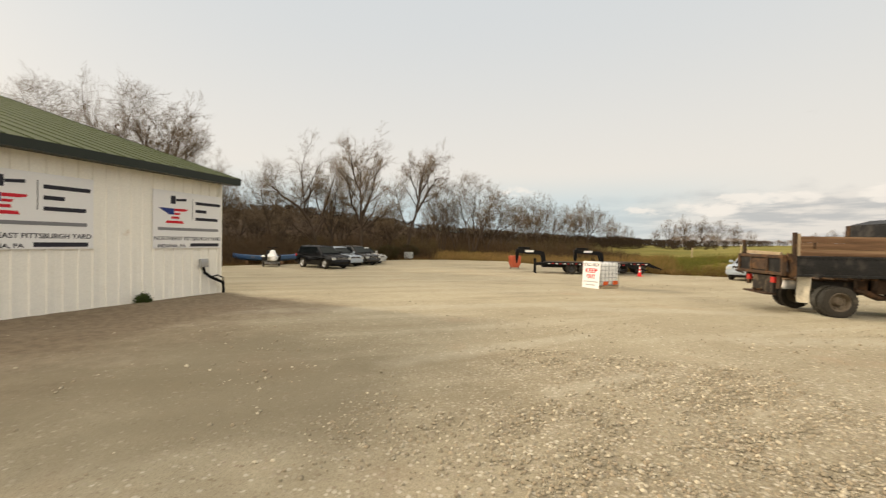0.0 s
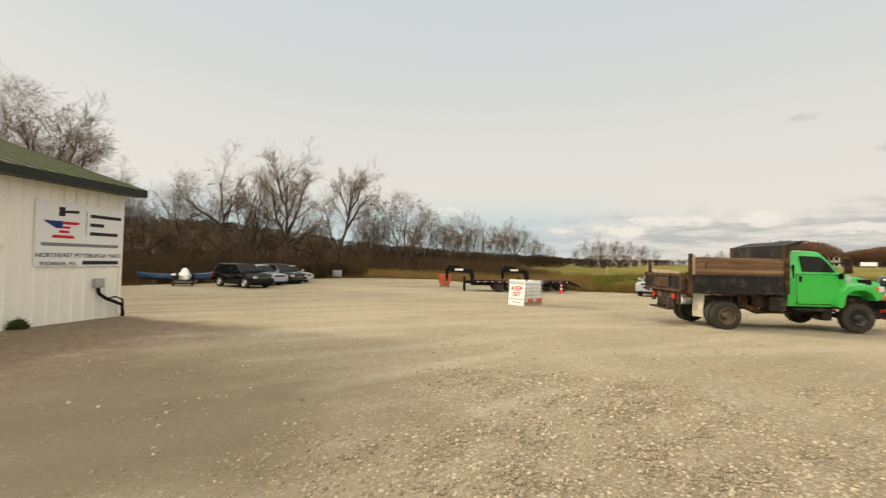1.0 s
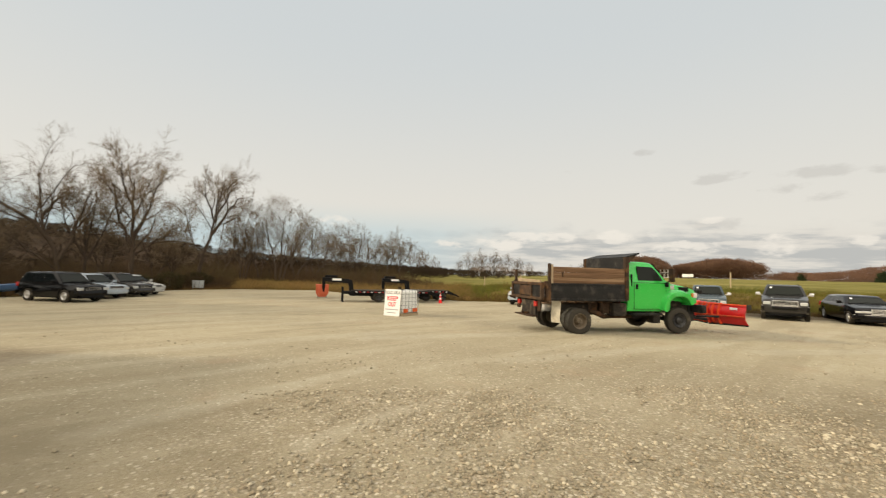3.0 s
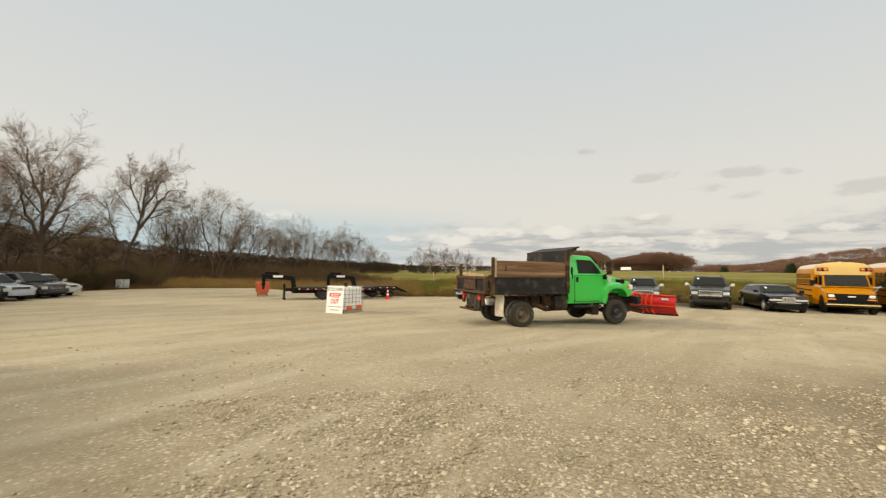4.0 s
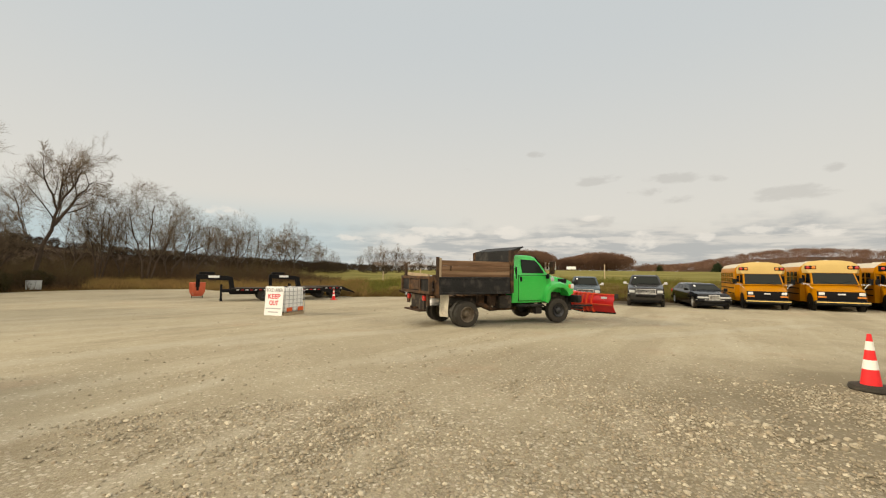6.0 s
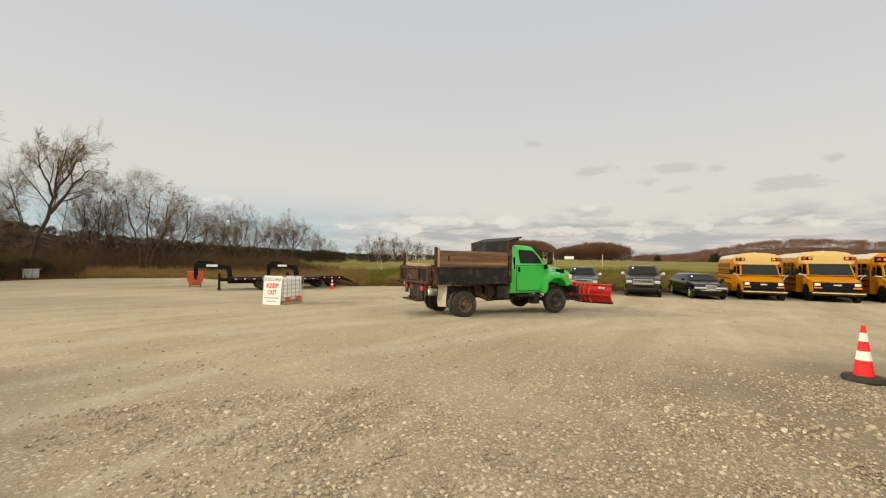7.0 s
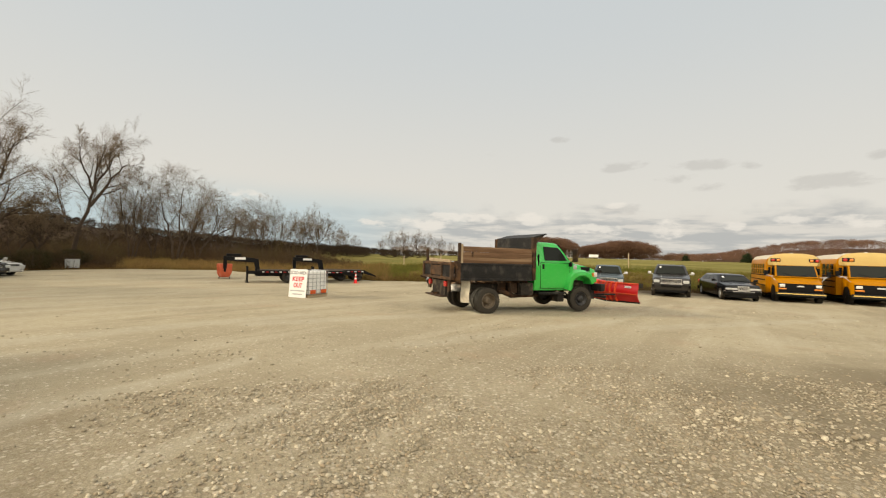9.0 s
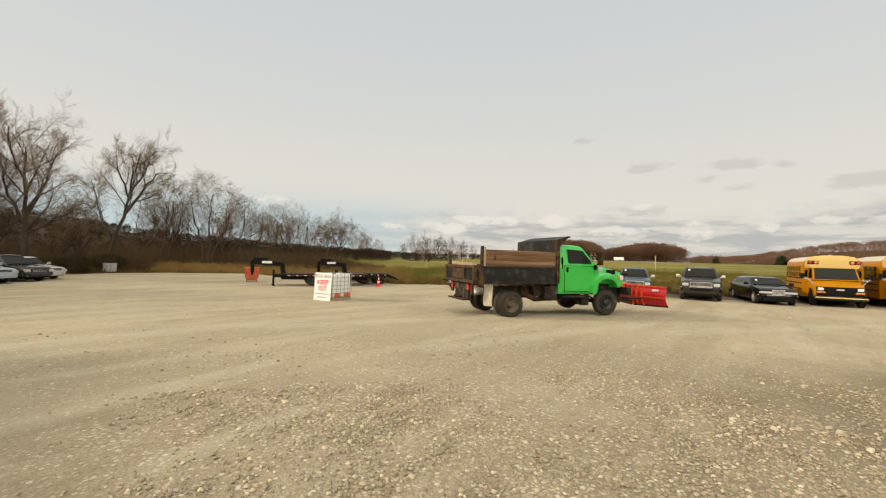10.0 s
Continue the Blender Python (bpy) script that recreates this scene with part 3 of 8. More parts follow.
def build_building():
    b = thing("metal_building", Matrix(), "white ribbed metal building with green metal roof", "building")
    # solid wall cores behind the ribbed sheets
    t = 0.16
    core = bmesh.new()
    box(core, WALL_X - t, WALL_X - 0.03, WALL_S, WALL_N, -0.4, EAVE_Z - 0.03)
    part("east_wall", core, SIDING, b, smooth=False)
    wx = 2 * RIDGE_X - WALL_X
    ridge_z = EAVE_Z + SLOPE * (WALL_X - RIDGE_X)
    for name, y0, y1 in (("north_wall", WALL_N - t, WALL_N - 0.004), ("south_wall", WALL_S + 0.004, WALL_S + t)):
        g = bmesh.new()
        extrude(g, [(WALL_X - t - 0.002, -0.4), (WALL_X - t - 0.002, EAVE_Z - 0.05), (RIDGE_X, ridge_z - 0.12), (wx + t, EAVE_Z - 0.05), (wx + t, -0.4)], y0, y1)
        part(name, g, SIDING, b, smooth=False)
    g = bmesh.new()
    box(g, wx, wx + t, WALL_S, WALL_N, -0.4, EAVE_Z - 0.03)
    part("west_wall", g, SIDING, b, smooth=False)
    # ribbed siding sheets, 0.914 m each, ribs 0.305 m apart
    prof, pitch = [], 0.3048
    for k in range(3):
        y = k * pitch
        prof += [(y, 0.0), (y + 0.115, 0.0), (y + 0.13, 0.028), (y + 0.175, 0.028), (y + 0.19, 0.0)]
    prof.append((3 * pitch - 0.003, 0.0))
    g = bmesh.new()
    loop = [(WALL_X + d, y) for y, d in prof] + [(WALL_X - 0.026, prof[-1][0]), (WALL_X - 0.026, 0.0)]
    va = [g.verts.new((x, y, -0.15)) for x, y in loop]
    vb = [g.verts.new((x, y, EAVE_Z - 0.02)) for x, y in loop]
    for i in range(len(loop)):
        j = (i + 1) % len(loop)
        g.faces.new((va[i], va[j], vb[j], vb[i]))
    first = part("siding_panel", g, SIDING, b, smooth=False)
    count = int((WALL_N - WALL_S) / 0.9144)
    first.location.y = WALL_N - 0.9144
    for k in range(1, count):
        o = first.copy()
        scene.collection.objects.link(o)
        o.location.y = WALL_N - 0.9144 * (k + 1)
    # corner trim
    g = bmesh.new()
    box(g, WALL_X - 0.10, WALL_X + 0.018, WALL_N, WALL_N + 0.015, -0.1, EAVE_Z - 0.03)
    box(g, WALL_X + 0.014, WALL_X + 0.022, WALL_N - 0.09, WALL_N + 0.015, -0.1, EAVE_Z - 0.03)
    part("corner_trim", g, SIDING, b, smooth=False)
    # roof: two sheets with standing ribs, eave overhang 0.45 m
    ex = WALL_X + 0.42
    ny, sy = WALL_N + 0.34, WALL_S - 0.34
    for name, s in (("east_roof", 1), ("west_roof", -1)):
        g = bmesh.new()
        z_e = EAVE_Z - 0.42 * SLOPE + 0.17
        z_r = z_e + SLOPE * (ex - RIDGE_X)
        x_e = ex if s > 0 else 2 * RIDGE_X - ex
        extrude(g, [(x_e, z_e), (RIDGE_X, z_r), (RIDGE_X, z_r - 0.06), (x_e, z_e - 0.06)], sy, ny)
        sheet = part(name, g, ROOF_GREEN, b, smooth=False)
        g = bmesh.new()
        extrude(g, [(x_e, z_e - 0.01), (RIDGE_X, z_r - 0.01), (RIDGE_X, z_r + 0.022), (x_e, z_e + 0.022)], 0, 0.03)
        rib = part("roof_rib", g, ROOF_GREEN, sheet, smooth=False)
        for k, y in enumerate(np.arange(sy + 0.15, ny, 0.4572)):
            o = rib if k == 0 else rib.copy()
            if k:
                scene.collection.objects.link(o)
            o.location.y = y
    z_e = EAVE_Z - 0.42 * SLOPE + 0.17
    g = bmesh.new()
    box(g, ex - 0.03, ex + 0.012, sy, ny, z_e - 0.22, z_e - 0.005)
    part("fascia", g, TRIM_GREEN, b, smooth=False)
    g = bmesh.new()
    box(g, WALL_X + 0.02, ex - 0.03, sy + 0.01, ny - 0.01, z_e - 0.21, z_e - 0.185)
    part("soffit", g, TRIM_GREEN, b, smooth=False)
    g = bmesh.new()
    z_r = z_e + SLOPE * (ex - RIDGE_X)
    extrude(g, [(ex + 0.012, z_e + 0.012), (RIDGE_X, z_r + 0.03), (RIDGE_X, z_r - 0.16), (ex + 0.012, z_e - 0.20)], ny, ny + 0.03)
    extrude(g, [(2 * RIDGE_X - ex, z_e + 0.012), (RIDGE_X, z_r + 0.03), (RIDGE_X, z_r - 0.16), (2 * RIDGE_X - ex, z_e - 0.20)], ny, ny + 0.03)
    part("rake_trim", g, TRIM_GREEN, b, smooth=False)
    return b


def yard_sign(y0, y1, z0, z1):
    """A printed board on the wall; local x runs along the board, z up, and the face looks to -y."""
    w, h = y1 - y0, z1 - z0
    s = thing("yard_sign", Matrix.Translation((WALL_X + 0.034, y0, z0)) @ pose(0, 0, 0, 0, 0, 90), "white printed yard sign on the siding", "sign", "wall signs")
    part("board", new_box(0, w, -0.012, 0.012, 0, h, bevel=0.003, seg=1), SIGN_WHITE, s)
    f = -0.0165

    def bar(u0, u1, v0, v1, mat, name="print_bar"):
        part(name, new_box(u0 * w, u1 * w, f, -0.011, v0 * h, v1 * h), mat, s, smooth=False)
    up = pose(0, 0, 0, 90, 0, 0)

    def word(text, u0, v0, size, width, mat, bold=0.0025):
        letters(text, size, mat, s, Matrix.Translation((u0 * w, -0.0135, v0 * h)) @ up, width=width * w, bold=bold)
    # trade name as plain bars, three lines beside a rule
    for v, u1 in ((0.80, 0.97), (0.655, 0.745), (0.51, 0.93)):
        bar(0.575, u1, v, v + 0.055, INK)
    bar(0.527, 0.533, 0.51, 0.90, INK)
    bar(0.06, 0.94, 0.315, 0.365, INK_GREY)
    word("NORTHEAST PITTSBURGH YARD", 0.015, 0.145, 0.145, 0.965, INK)
    word("INDIANA, PA", 0.06, 0.020, 0.125, 0.37, INK)
    bar(0.50, 0.95, 0.030, 0.090, INK)
    # emblem: an anvil in stripes under a hammer, as plain shapes
    def shape(outline, mat, name, d=0.001):
        g = bmesh.new()
        extrude(g, [(u * w, v * h) for u, v in outline], f - d, -0.011)
        part(name, g, mat, s, smooth=False)
    shape([(0.07, 0.70), (0.10, 0.67), (0.20, 0.59), (0.27, 0.59), (0.27, 0.70)], INK_BLUE, "emblem")
    shape([(0.274, 0.655), (0.274, 0.70), (0.455, 0.70), (0.45, 0.67), (0.40, 0.655)], INK_RED, "emblem")
    shape([(0.274, 0.59), (0.274, 0.625), (0.36, 0.625), (0.34, 0.59)], INK_RED, "emblem")
    shape([(0.23, 0.52), (0.235, 0.56), (0.335, 0.56), (0.345, 0.52)], INK_RED, "emblem")
    shape([(0.155, 0.44), (0.175, 0.485), (0.385, 0.485), (0.405, 0.44)], INK_RED, "emblem")
    shape([(0.225, 0.78), (0.225, 0.92), (0.29, 0.92), (0.29, 0.78)], INK, "emblem")
    shape([(0.293, 0.83), (0.293, 0.87), (0.44, 0.89), (0.44, 0.845)], INK, "emblem")
    return s


build_building()
yard_sign(3.70, 6.02, 1.46, 3.08)
yard_sign(7.50, 9.83, 1.45, 3.07)

# ---- vehicles: shared parts ----
def wheel(parent, x, y, r, w, side, rim, rim_r=0.62, steer=0.0, lugs=8, deep=0.0):
    """A wheel part (the rim) with its tyre; side is -1 or +1, the way its face looks along y."""
    g = bmesh.new()
    R = r * rim_r
    f = side * (w * 0.5 - deep)
    if deep:
        f = side * w * 0.5
        disc_stack(g, [(R * 0.99, -f * 0.5), (R * 0.99, f * 0.85), (R * 0.93, f * 0.95), (R * 0.87, f * 0.8), (R * 0.80, -f * 0.15), (R * 0.52, -f * 0.3), (R * 0.42, f * 0.1), (R * 0.30, f * 0.5), (R * 0.26, f * 0.58), (R * 0.02, f * 0.58)], 24, (0, 0, 0), "y")
    else:
        disc_stack(g, [(R * 0.99, 0.0), (R * 0.99, f * 0.75), (R * 0.90, f * 0.98), (R * 0.80, f * 0.80), (R * 0.52, f * 0.55), (R * 0.42, f * 0.95), (R * 0.28, f * 1.02), (R * 0.24, f * 1.08), (R * 0.02, f * 1.08)], 24, (0, 0, 0), "y")
    for k in range(lugs):
        a = (k + 0.5) * math.tau / lugs
        disc_stack(g, [(R * 0.085, f * (-0.25 if deep else 0.55)), (R * 0.085, f * (0.05 if deep else 0.78))], 6, (math.cos(a) * R * 0.64, 0, math.sin(a) * R * 0.64), "y")
    ob = part("wheel", g, rim, parent)
    ob.matrix_basis = pose(x, y, r, 0, 0, steer)
    g = bmesh.new()
    h = w / 2
    prof = [(R * 0.97, -h * 0.8), (R * 1.04, -h * 0.98), (r * 0.86, -h), (r * 0.965, -h * 0.86), (r * 0.995, -h * 0.55), (r, 0), (r * 0.995, h * 0.55), (r * 0.965, h * 0.86), (r * 0.86, h), (R * 1.04, h * 0.98), (R * 0.97, h * 0.8)]
    lathe(g, prof, 36)
    # tread blocks
    for k in range(30):
        a = k * math.tau / 30
        m = Matrix.Rotation(a, 4, "Y") @ Matrix.Translation((0, 0, r * 0.985))
        for s in (-1, 1):
            box(g, -r * 0.06, r * 0.05, min(s * h * 0.2, s * h * 0.82), max(s * h * 0.2, s * h * 0.82), -0.012, 0.012, m=m)
    part("tyre", g, RUBBER, ob)
    return ob


# ---- dump truck with snow plow ----
def build_dump_truck(m):
    t = thing("dump_truck", m, "bright green dump truck with black steel bed and red snow plow", "dump truck")
    WB, YS = 3.78, 1.16
    # frame rails and running gear
    g = bmesh.new()
    for s in (-1, 1):
        box(g, -1.15, 4.75, s * 0.43 - 0.04, s * 0.43 + 0.04, 0.66, 0.90, 0.01)
    for x in (-1.1, -0.5, 0.6, 1.5, 2.4, 4.7):
        box(g, x - 0.05, x + 0.05, -0.40, 0.40, 0.70, 0.86)
    part("frame", g, CHASSIS, t)
    for x, r0 in ((0.0, 0.16), (WB, 0.13)):
        g = bmesh.new()
        tube(g, [(x, -0.85, 0.41), (x, -0.22, 0.42), (x, 0, 0.43), (x, 0.22, 0.42), (x, 0.85, 0.41)], [0.07, 0.07, r0 + 0.05, 0.07, 0.07], 10)
        part("axle", g, CHASSIS, t)
    for x in (0.0, WB):
        for s in (-1, 1):
            g = bmesh.new()
            for k in range(4):
                tube(g, [(x - 0.62 + k * 0.1, s * 0.5, 0.74 - k * 0.02), (x, s * 0.5, 0.50 - k * 0.022), (x + 0.62 - k * 0.1, s * 0.5, 0.74 - k * 0.02)], 0.022, 6)
            part("leaf_spring", g, CHASSIS, t)
    g = bmesh.new()
    tube(g, [(0.2, 0.05, 0.46), (1.2, 0.05, 0.56), (2.6, 0.0, 0.70)], 0.055, 10)
    part("drive_shaft", g, CHASSIS, t)
    g = bmesh.new()
    tube(g, [(2.3, -0.55, 0.50), (1.5, -0.58, 0.50), (1.2, -0.60, 0.52), (0.9, -0.72, 0.62), (0.55, -0.78, 0.72)], [0.05, 0.05, 0.09, 0.09, 0.05], 10)
    part("exhaust_pipe", g, RUST_STEEL, t)
    # fuel tank and hydraulic box under the bed
    g = bmesh.new()
    box(g, 1.35, 1.85, -0.95, -0.52, 0.55, 0.98, 0.05)
    part("hydraulic_tank", g, CHASSIS, t)
    g = bmesh.new()
    box(g, 1.05, 1.30, -0.80, -0.52, 0.62, 1.0, 0.03)
    box(g, 0.70, 0.95, -0.62, -0.50, 0.70, 0.98, 0.02)
    part("valve_box", g, RUST_STEEL, t)
    g = bmesh.new()
    box(g, 0.95, 1.9, 0.5, 0.98, 0.52, 0.98, 0.05)
    part("fuel_tank", g, CHASSIS, t)
    # wheels: duals behind, singles in front turned a little
    for s in (-1, 1):
        wheel(t, 0, s * 1.035, 0.41, 0.235, s, STEEL_RIM, 0.62, deep=0.09)
        wheel(t, 0, s * 0.765, 0.41, 0.235, s, STEEL_RIM, 0.62, deep=0.09)
        wheel(t, WB, s * 1.02, 0.425, 0.25, s, BLACK_RIM, 0.58, steer=-8)
    # ---- bed: floor, sides, tailgate, bulkhead ----
    RX, FX, Z0, Z1 = -1.22, 1.68, 1.08, 1.58
    g = bmesh.new()
    box(g, RX, FX, -1.06, 1.06, Z0, Z0 + 0.08, 0.01)
    part("bed_floor", g, RUST_STEEL, t)
    for x in np.arange(RX + 0.15, FX, 0.32):
        part("cross_member", new_box(x, x + 0.07, -1.02, 1.02, Z0 - 0.10, Z0 - 0.002, bevel=0.005, seg=1), RUST_STEEL, t)
    for s in (-1, 1):
        part("bed_rail", new_box(RX, FX, s * 0.40 - 0.05, s * 0.40 + 0.05, Z0 - 0.19, Z0 - 0.102, bevel=0.005, seg=1), RUST_STEEL, t)
    for s in (-1, 1):
        g = bmesh.new()
        box(g, RX + 0.16, FX, s * YS - 0.03, s * YS + 0.03, Z0, Z1, 0.012)
        box(g, RX + 0.16, FX, s * YS - 0.05, s * YS + 0.05, Z1 - 0.05, Z1 + 0.015, 0.012)
        box(g, RX + 0.16, FX, s * YS - 0.05, s * YS + 0.05, Z0 - 0.03, Z0 + 0.04, 0.012)
        part("bed_side", g, BLACK_STEEL, t)
        g = bmesh.new()
        box(g, RX + 0.02, RX + 0.16, s * YS - 0.06, s * YS + 0.06, Z0 - 0.05, Z1 + 0.06, 0.012)
        box(g, RX - 0.04, RX + 0.06, s * YS - 0.05, s * YS + 0.03, Z1 - 0.10, Z1 + 0.08, 0.012)
        part("corner_post", g, RUST_STEEL, t, "rust-streaked steel corner post")
        # three planks and two stakes a side
        for k in range(3 if s < 0 else 0):
            z = Z1 + 0.022 + k * 0.1705
            g = bmesh.new()
            box(g, RX + 0.22, FX - 0.07, s * (YS - 0.01) - 0.02, s * (YS - 0.01) + 0.02, z, z + 0.168, 0.006)
            p = part("plank", g, OLD_WOOD, t, "weathered brown side plank")
            p.rotation_euler.y = radians((0.05, -0.08, 0.1)[k])
        if s > 0:
            g = bmesh.new()
            box(g, RX + 0.09, RX + 0.165, s * YS - 0.05, s * YS + 0.05, Z1, Z1 + 0.52, 0.008, m=pose(0, 0, 0, 0, -3, 0))
            part("stake", g, RUST_STEEL, t, "leaning rusty stake post")
            continue
        g = bmesh.new()
        box(g, RX + 0.17, RX + 0.245, s * YS - 0.035, s * YS + 0.045, Z1 - 0.02, Z1 + 0.60, 0.008)
        part("stake", g, PALE_WOOD, t, "pale bare wooden stake")
        g = bmesh.new()
        box(g, RX + 0.09, RX + 0.165, s * YS - 0.05, s * YS + 0.05, Z1, Z1 + 0.63, 0.008)
        part("stake", g, RUST_STEEL, t, "rusty steel stake post")
        g = bmesh.new()
        box(g, RX + 0.55, RX + 0.60, s * (YS + 0.022) - 0.012, s * (YS + 0.022) + 0.012, Z1 + 0.21, Z1 + 0.37, 0.004)
        part("plank_cleat", g, RUST_STEEL, t)
    # tailgate in three framed panels
    g = bmesh.new()
    box(g, RX - 0.10, RX - 0.045, -YS + 0.03, YS - 0.03, Z0 + 0.02, Z1 - 0.01, 0.006)
    part("tailgate_sheet", g, BLACK_STEEL, t)
    g = bmesh.new()
    for z in (Z0 - 0.02, Z1 - 0.06):
        box(g, RX - 0.15, RX - 0.035, -YS, YS, z, z + 0.09, 0.012)
    for y in (-YS + 0.05, -0.40, 0.40, YS - 0.05):
        box(g, RX - 0.148, RX - 0.037, y - 0.05, y + 0.05, Z0, Z1, 0.010)
    box(g, RX - 0.143, RX - 0.05, -0.33, 0.33, Z0 + 0.10, Z1 - 0.09)
    part("tailgate_frame", g, RUST_STEEL, t, "rusted tailgate frame")
    # board laid across the tailgate top
    g = bmesh.new()
    box(g, RX - 0.02, RX + 0.05, -0.75, 0.95, Z1 + 0.02, Z1 + 0.12, 0.008, m=pose(0, 0, 0, 1.5, 0, 0))
    part("top_board", g, PALE_WOOD, t, "grey loose board")
    # bulkhead and cab guard
    g = bmesh.new()
    box(g, FX - 0.05, FX + 0.02, -YS + 0.05, YS - 0.05, Z0, 2.48, 0.01)
    part("bulkhead", g, BLACK_STEEL, t)
    for s in (-1, 1):
        g = bmesh.new()
        box(g, FX - 0.08, FX + 0.05, s * YS - 0.07, s * YS + 0.07, Z0, 2.50, 0.012)
        part("bulkhead_post", g, RUST_STEEL, t)
    g = bmesh.new()
    extrude(g, [(FX - 0.04, 2.44), (FX - 0.04, 2.51), (FX + 0.50, 2.66), (FX + 0.52, 2.62)], -YS + 0.02, YS - 0.02)
    part("cab_guard", g, BLACK_STEEL, t, smooth=False)
    for s in (-1, 1):
        g = bmesh.new()
        extrude(g, [(FX + 0.02, 2.20), (FX + 0.02, 2.46), (FX + 0.46, 2.61)], s * (YS - 0.06) - 0.012, s * (YS - 0.06) + 0.012)
        part("guard_gusset", g, RUST_STEEL, t, smooth=False)
    # ---- cab ----
    def cab_section(x, z0, z1, hw, belt):
        rt = hw - 0.20 * max(0.0, (z1 - belt)) / 0.7
        return [(x, -hw * 0.96, z0), (x, -hw, z0 + 0.16), (x, -hw, belt - 0.18), (x, -hw * 0.985, belt), (x, -rt, z1 - 0.09), (x, -rt * 0.90, z1 - 0.02), (x, -rt * 0.5, z1),
                (x, rt * 0.5, z1), (x, rt * 0.90, z1 - 0.02), (x, rt, z1 - 0.09), (x, hw * 0.985, belt), (x, hw, belt - 0.18), (x, hw, z0 + 0.16), (x, hw * 0.96, z0)]
    g = bmesh.new()
    HW, BELT = 1.0, 1.70
    loft(g, [cab_section(x, 0.72, z, w, BELT) for x, z, w in ((1.86, 2.30, 0.97), (1.90, 2.36, 0.99), (2.10, 2.39, HW), (2.55, 2.40, HW), (2.84, 2.385, HW), (2.98, 2.335, HW), (3.17, 2.11, HW), (3.34, 1.87, HW), (3.45, 1.715, HW), (3.53, 1.706, 0.99))])
    part("cab", g, GREEN_PAINT, t, "glossy bright green cab")
    # hood and nose
    def hood_section(x, z0, z1, hw):
        return [(x, -hw, z0), (x, -hw, z1 - 0.16), (x, -hw * 0.93, z1 - 0.05), (x, -hw * 0.62, z1), (x, -hw * 0.2, z1 + 0.02), (x, hw * 0.2, z1 + 0.02), (x, hw * 0.62, z1), (x, hw * 0.93, z1 - 0.05), (x, hw, z1 - 0.16), (x, hw, z0)]
    g = bmesh.new()
    loft(g, [hood_section(x, z0, z, w) for x, z0, z, w in ((3.50, 1.10, 1.70, 0.93), (3.70, 1.08, 1.685, 0.90), (4.10, 1.05, 1.64, 0.86), (4.50, 1.0, 1.57, 0.81), (4.75, 0.98, 1.50, 0.77), (4.86, 0.98, 1.40, 0.74))])
    part("hood", g, GREEN_PAINT, t)
    for s in (-1, 1):
        # flared front fender: an arch with a running skirt down to the step
        g = bmesh.new()
        rows = []
        for k in range(17):
            a = radians(34 + k * 132 / 16)
            cx, cz = WB, 0.45
            ca, sa = math.copysign(abs(math.cos(a)) ** 0.72, math.cos(a)), math.sin(a) ** 0.8
            ri, ro = 0.52, 0.66
            y0, y1 = s * 0.74, s * 1.17
            rows.append([(cx + ri * ca, y0, cz + 0.78 * sa), (cx + ri * ca, y1, cz + 0.78 * sa), (cx + (ri + 0.05) * ca, y1 + s * 0.025, cz + 0.82 * sa), (cx + ro * ca, y1 + s * 0.01, cz + 0.93 * sa), (cx + (ro + 0.03) * ca, y1 - s * 0.10, cz + 1.0 * sa), (cx + (ro + 0.03) * ca, y0, cz + 1.04 * sa)])
        loft(g, rows)
        part("fender", g, GREEN_PAINT, t)
        # inner wheel well
        g = bmesh.new()
        box(g, WB - 0.60, WB + 0.60, min(s * 0.52, s * 0.72), max(s * 0.52, s * 0.76), 0.74, 1.27, 0.03)
        part("wheel_well", g, CHASSIS, t)
        # door outline: a raised panel, handle, window, vent slot
        g = bmesh.new()
        y = s * 1.003
        extrude(g, [(2.10, 0.80), (2.10, 1.66), (3.34, 1.66), (3.34, 1.20), (3.12, 0.80)], y - s * 0.02, y + s * 0.010)
        bmesh.ops.bevel(g, geom=list(g.edges), offset=0.008, segments=1, affect="EDGES")
        door = part("door", g, GREEN_PAINT, t)
        g = bmesh.new()
        extrude(g, [(2.088, 0.788), (2.088, 1.675), (3.352, 1.675), (3.352, 1.195), (3.130, 0.788)], y - s * 0.02, y + s * 0.002)
        part("door_seal", g, BLACK_PLASTIC, door, smooth=False)
        g = bmesh.new()
        extrude(g, [(2.10, 0.86), (2.10, 0.885), (3.16, 0.885), (3.14, 0.86)], y + s * 0.008, y + s * 0.022)
        part("door_rib", g, GREEN_PAINT, door)
        g = bmesh.new()
        box(g, 2.15, 2.24, y - 0.02 if s < 0 else y, y if s < 0 else y + 0.02, 1.45, 1.62, 0.006)
        part("door_handle", g, BLACK_PLASTIC, door)
        g = bmesh.new()
        win = [(2.27, 1.745), (3.24, 1.745), (3.20, 1.83), (2.99, 2.11), (2.88, 2.20), (2.29, 2.22)]
        def side(p, off):
            z = p[1]
            hw = HW * 0.985 - (z - BELT) * 0.215
            return (p[0], s * (hw + off), z)
        a, b = [g.verts.new(side(p, -0.02)) for p in win], [g.verts.new(side(p, 0.006)) for p in win]
        g.faces.new(a), g.faces.new(b[::-1])
        for i in range(len(win)):
            g.faces.new((a[i], a[(i + 1) % len(win)], b[(i + 1) % len(win)], b[i]))
        part("side_window", g, SCREEN_GLASS, door, "dark tinted side glass", smooth=False)
        g = bmesh.new()
        box(g, 1.99, 2.03, min(s * 0.96, s * 1.006), max(s * 0.96, s * 1.006), 1.55, 1.95, 0.008)
        part("cab_vent", g, BLACK_PLASTIC, t)
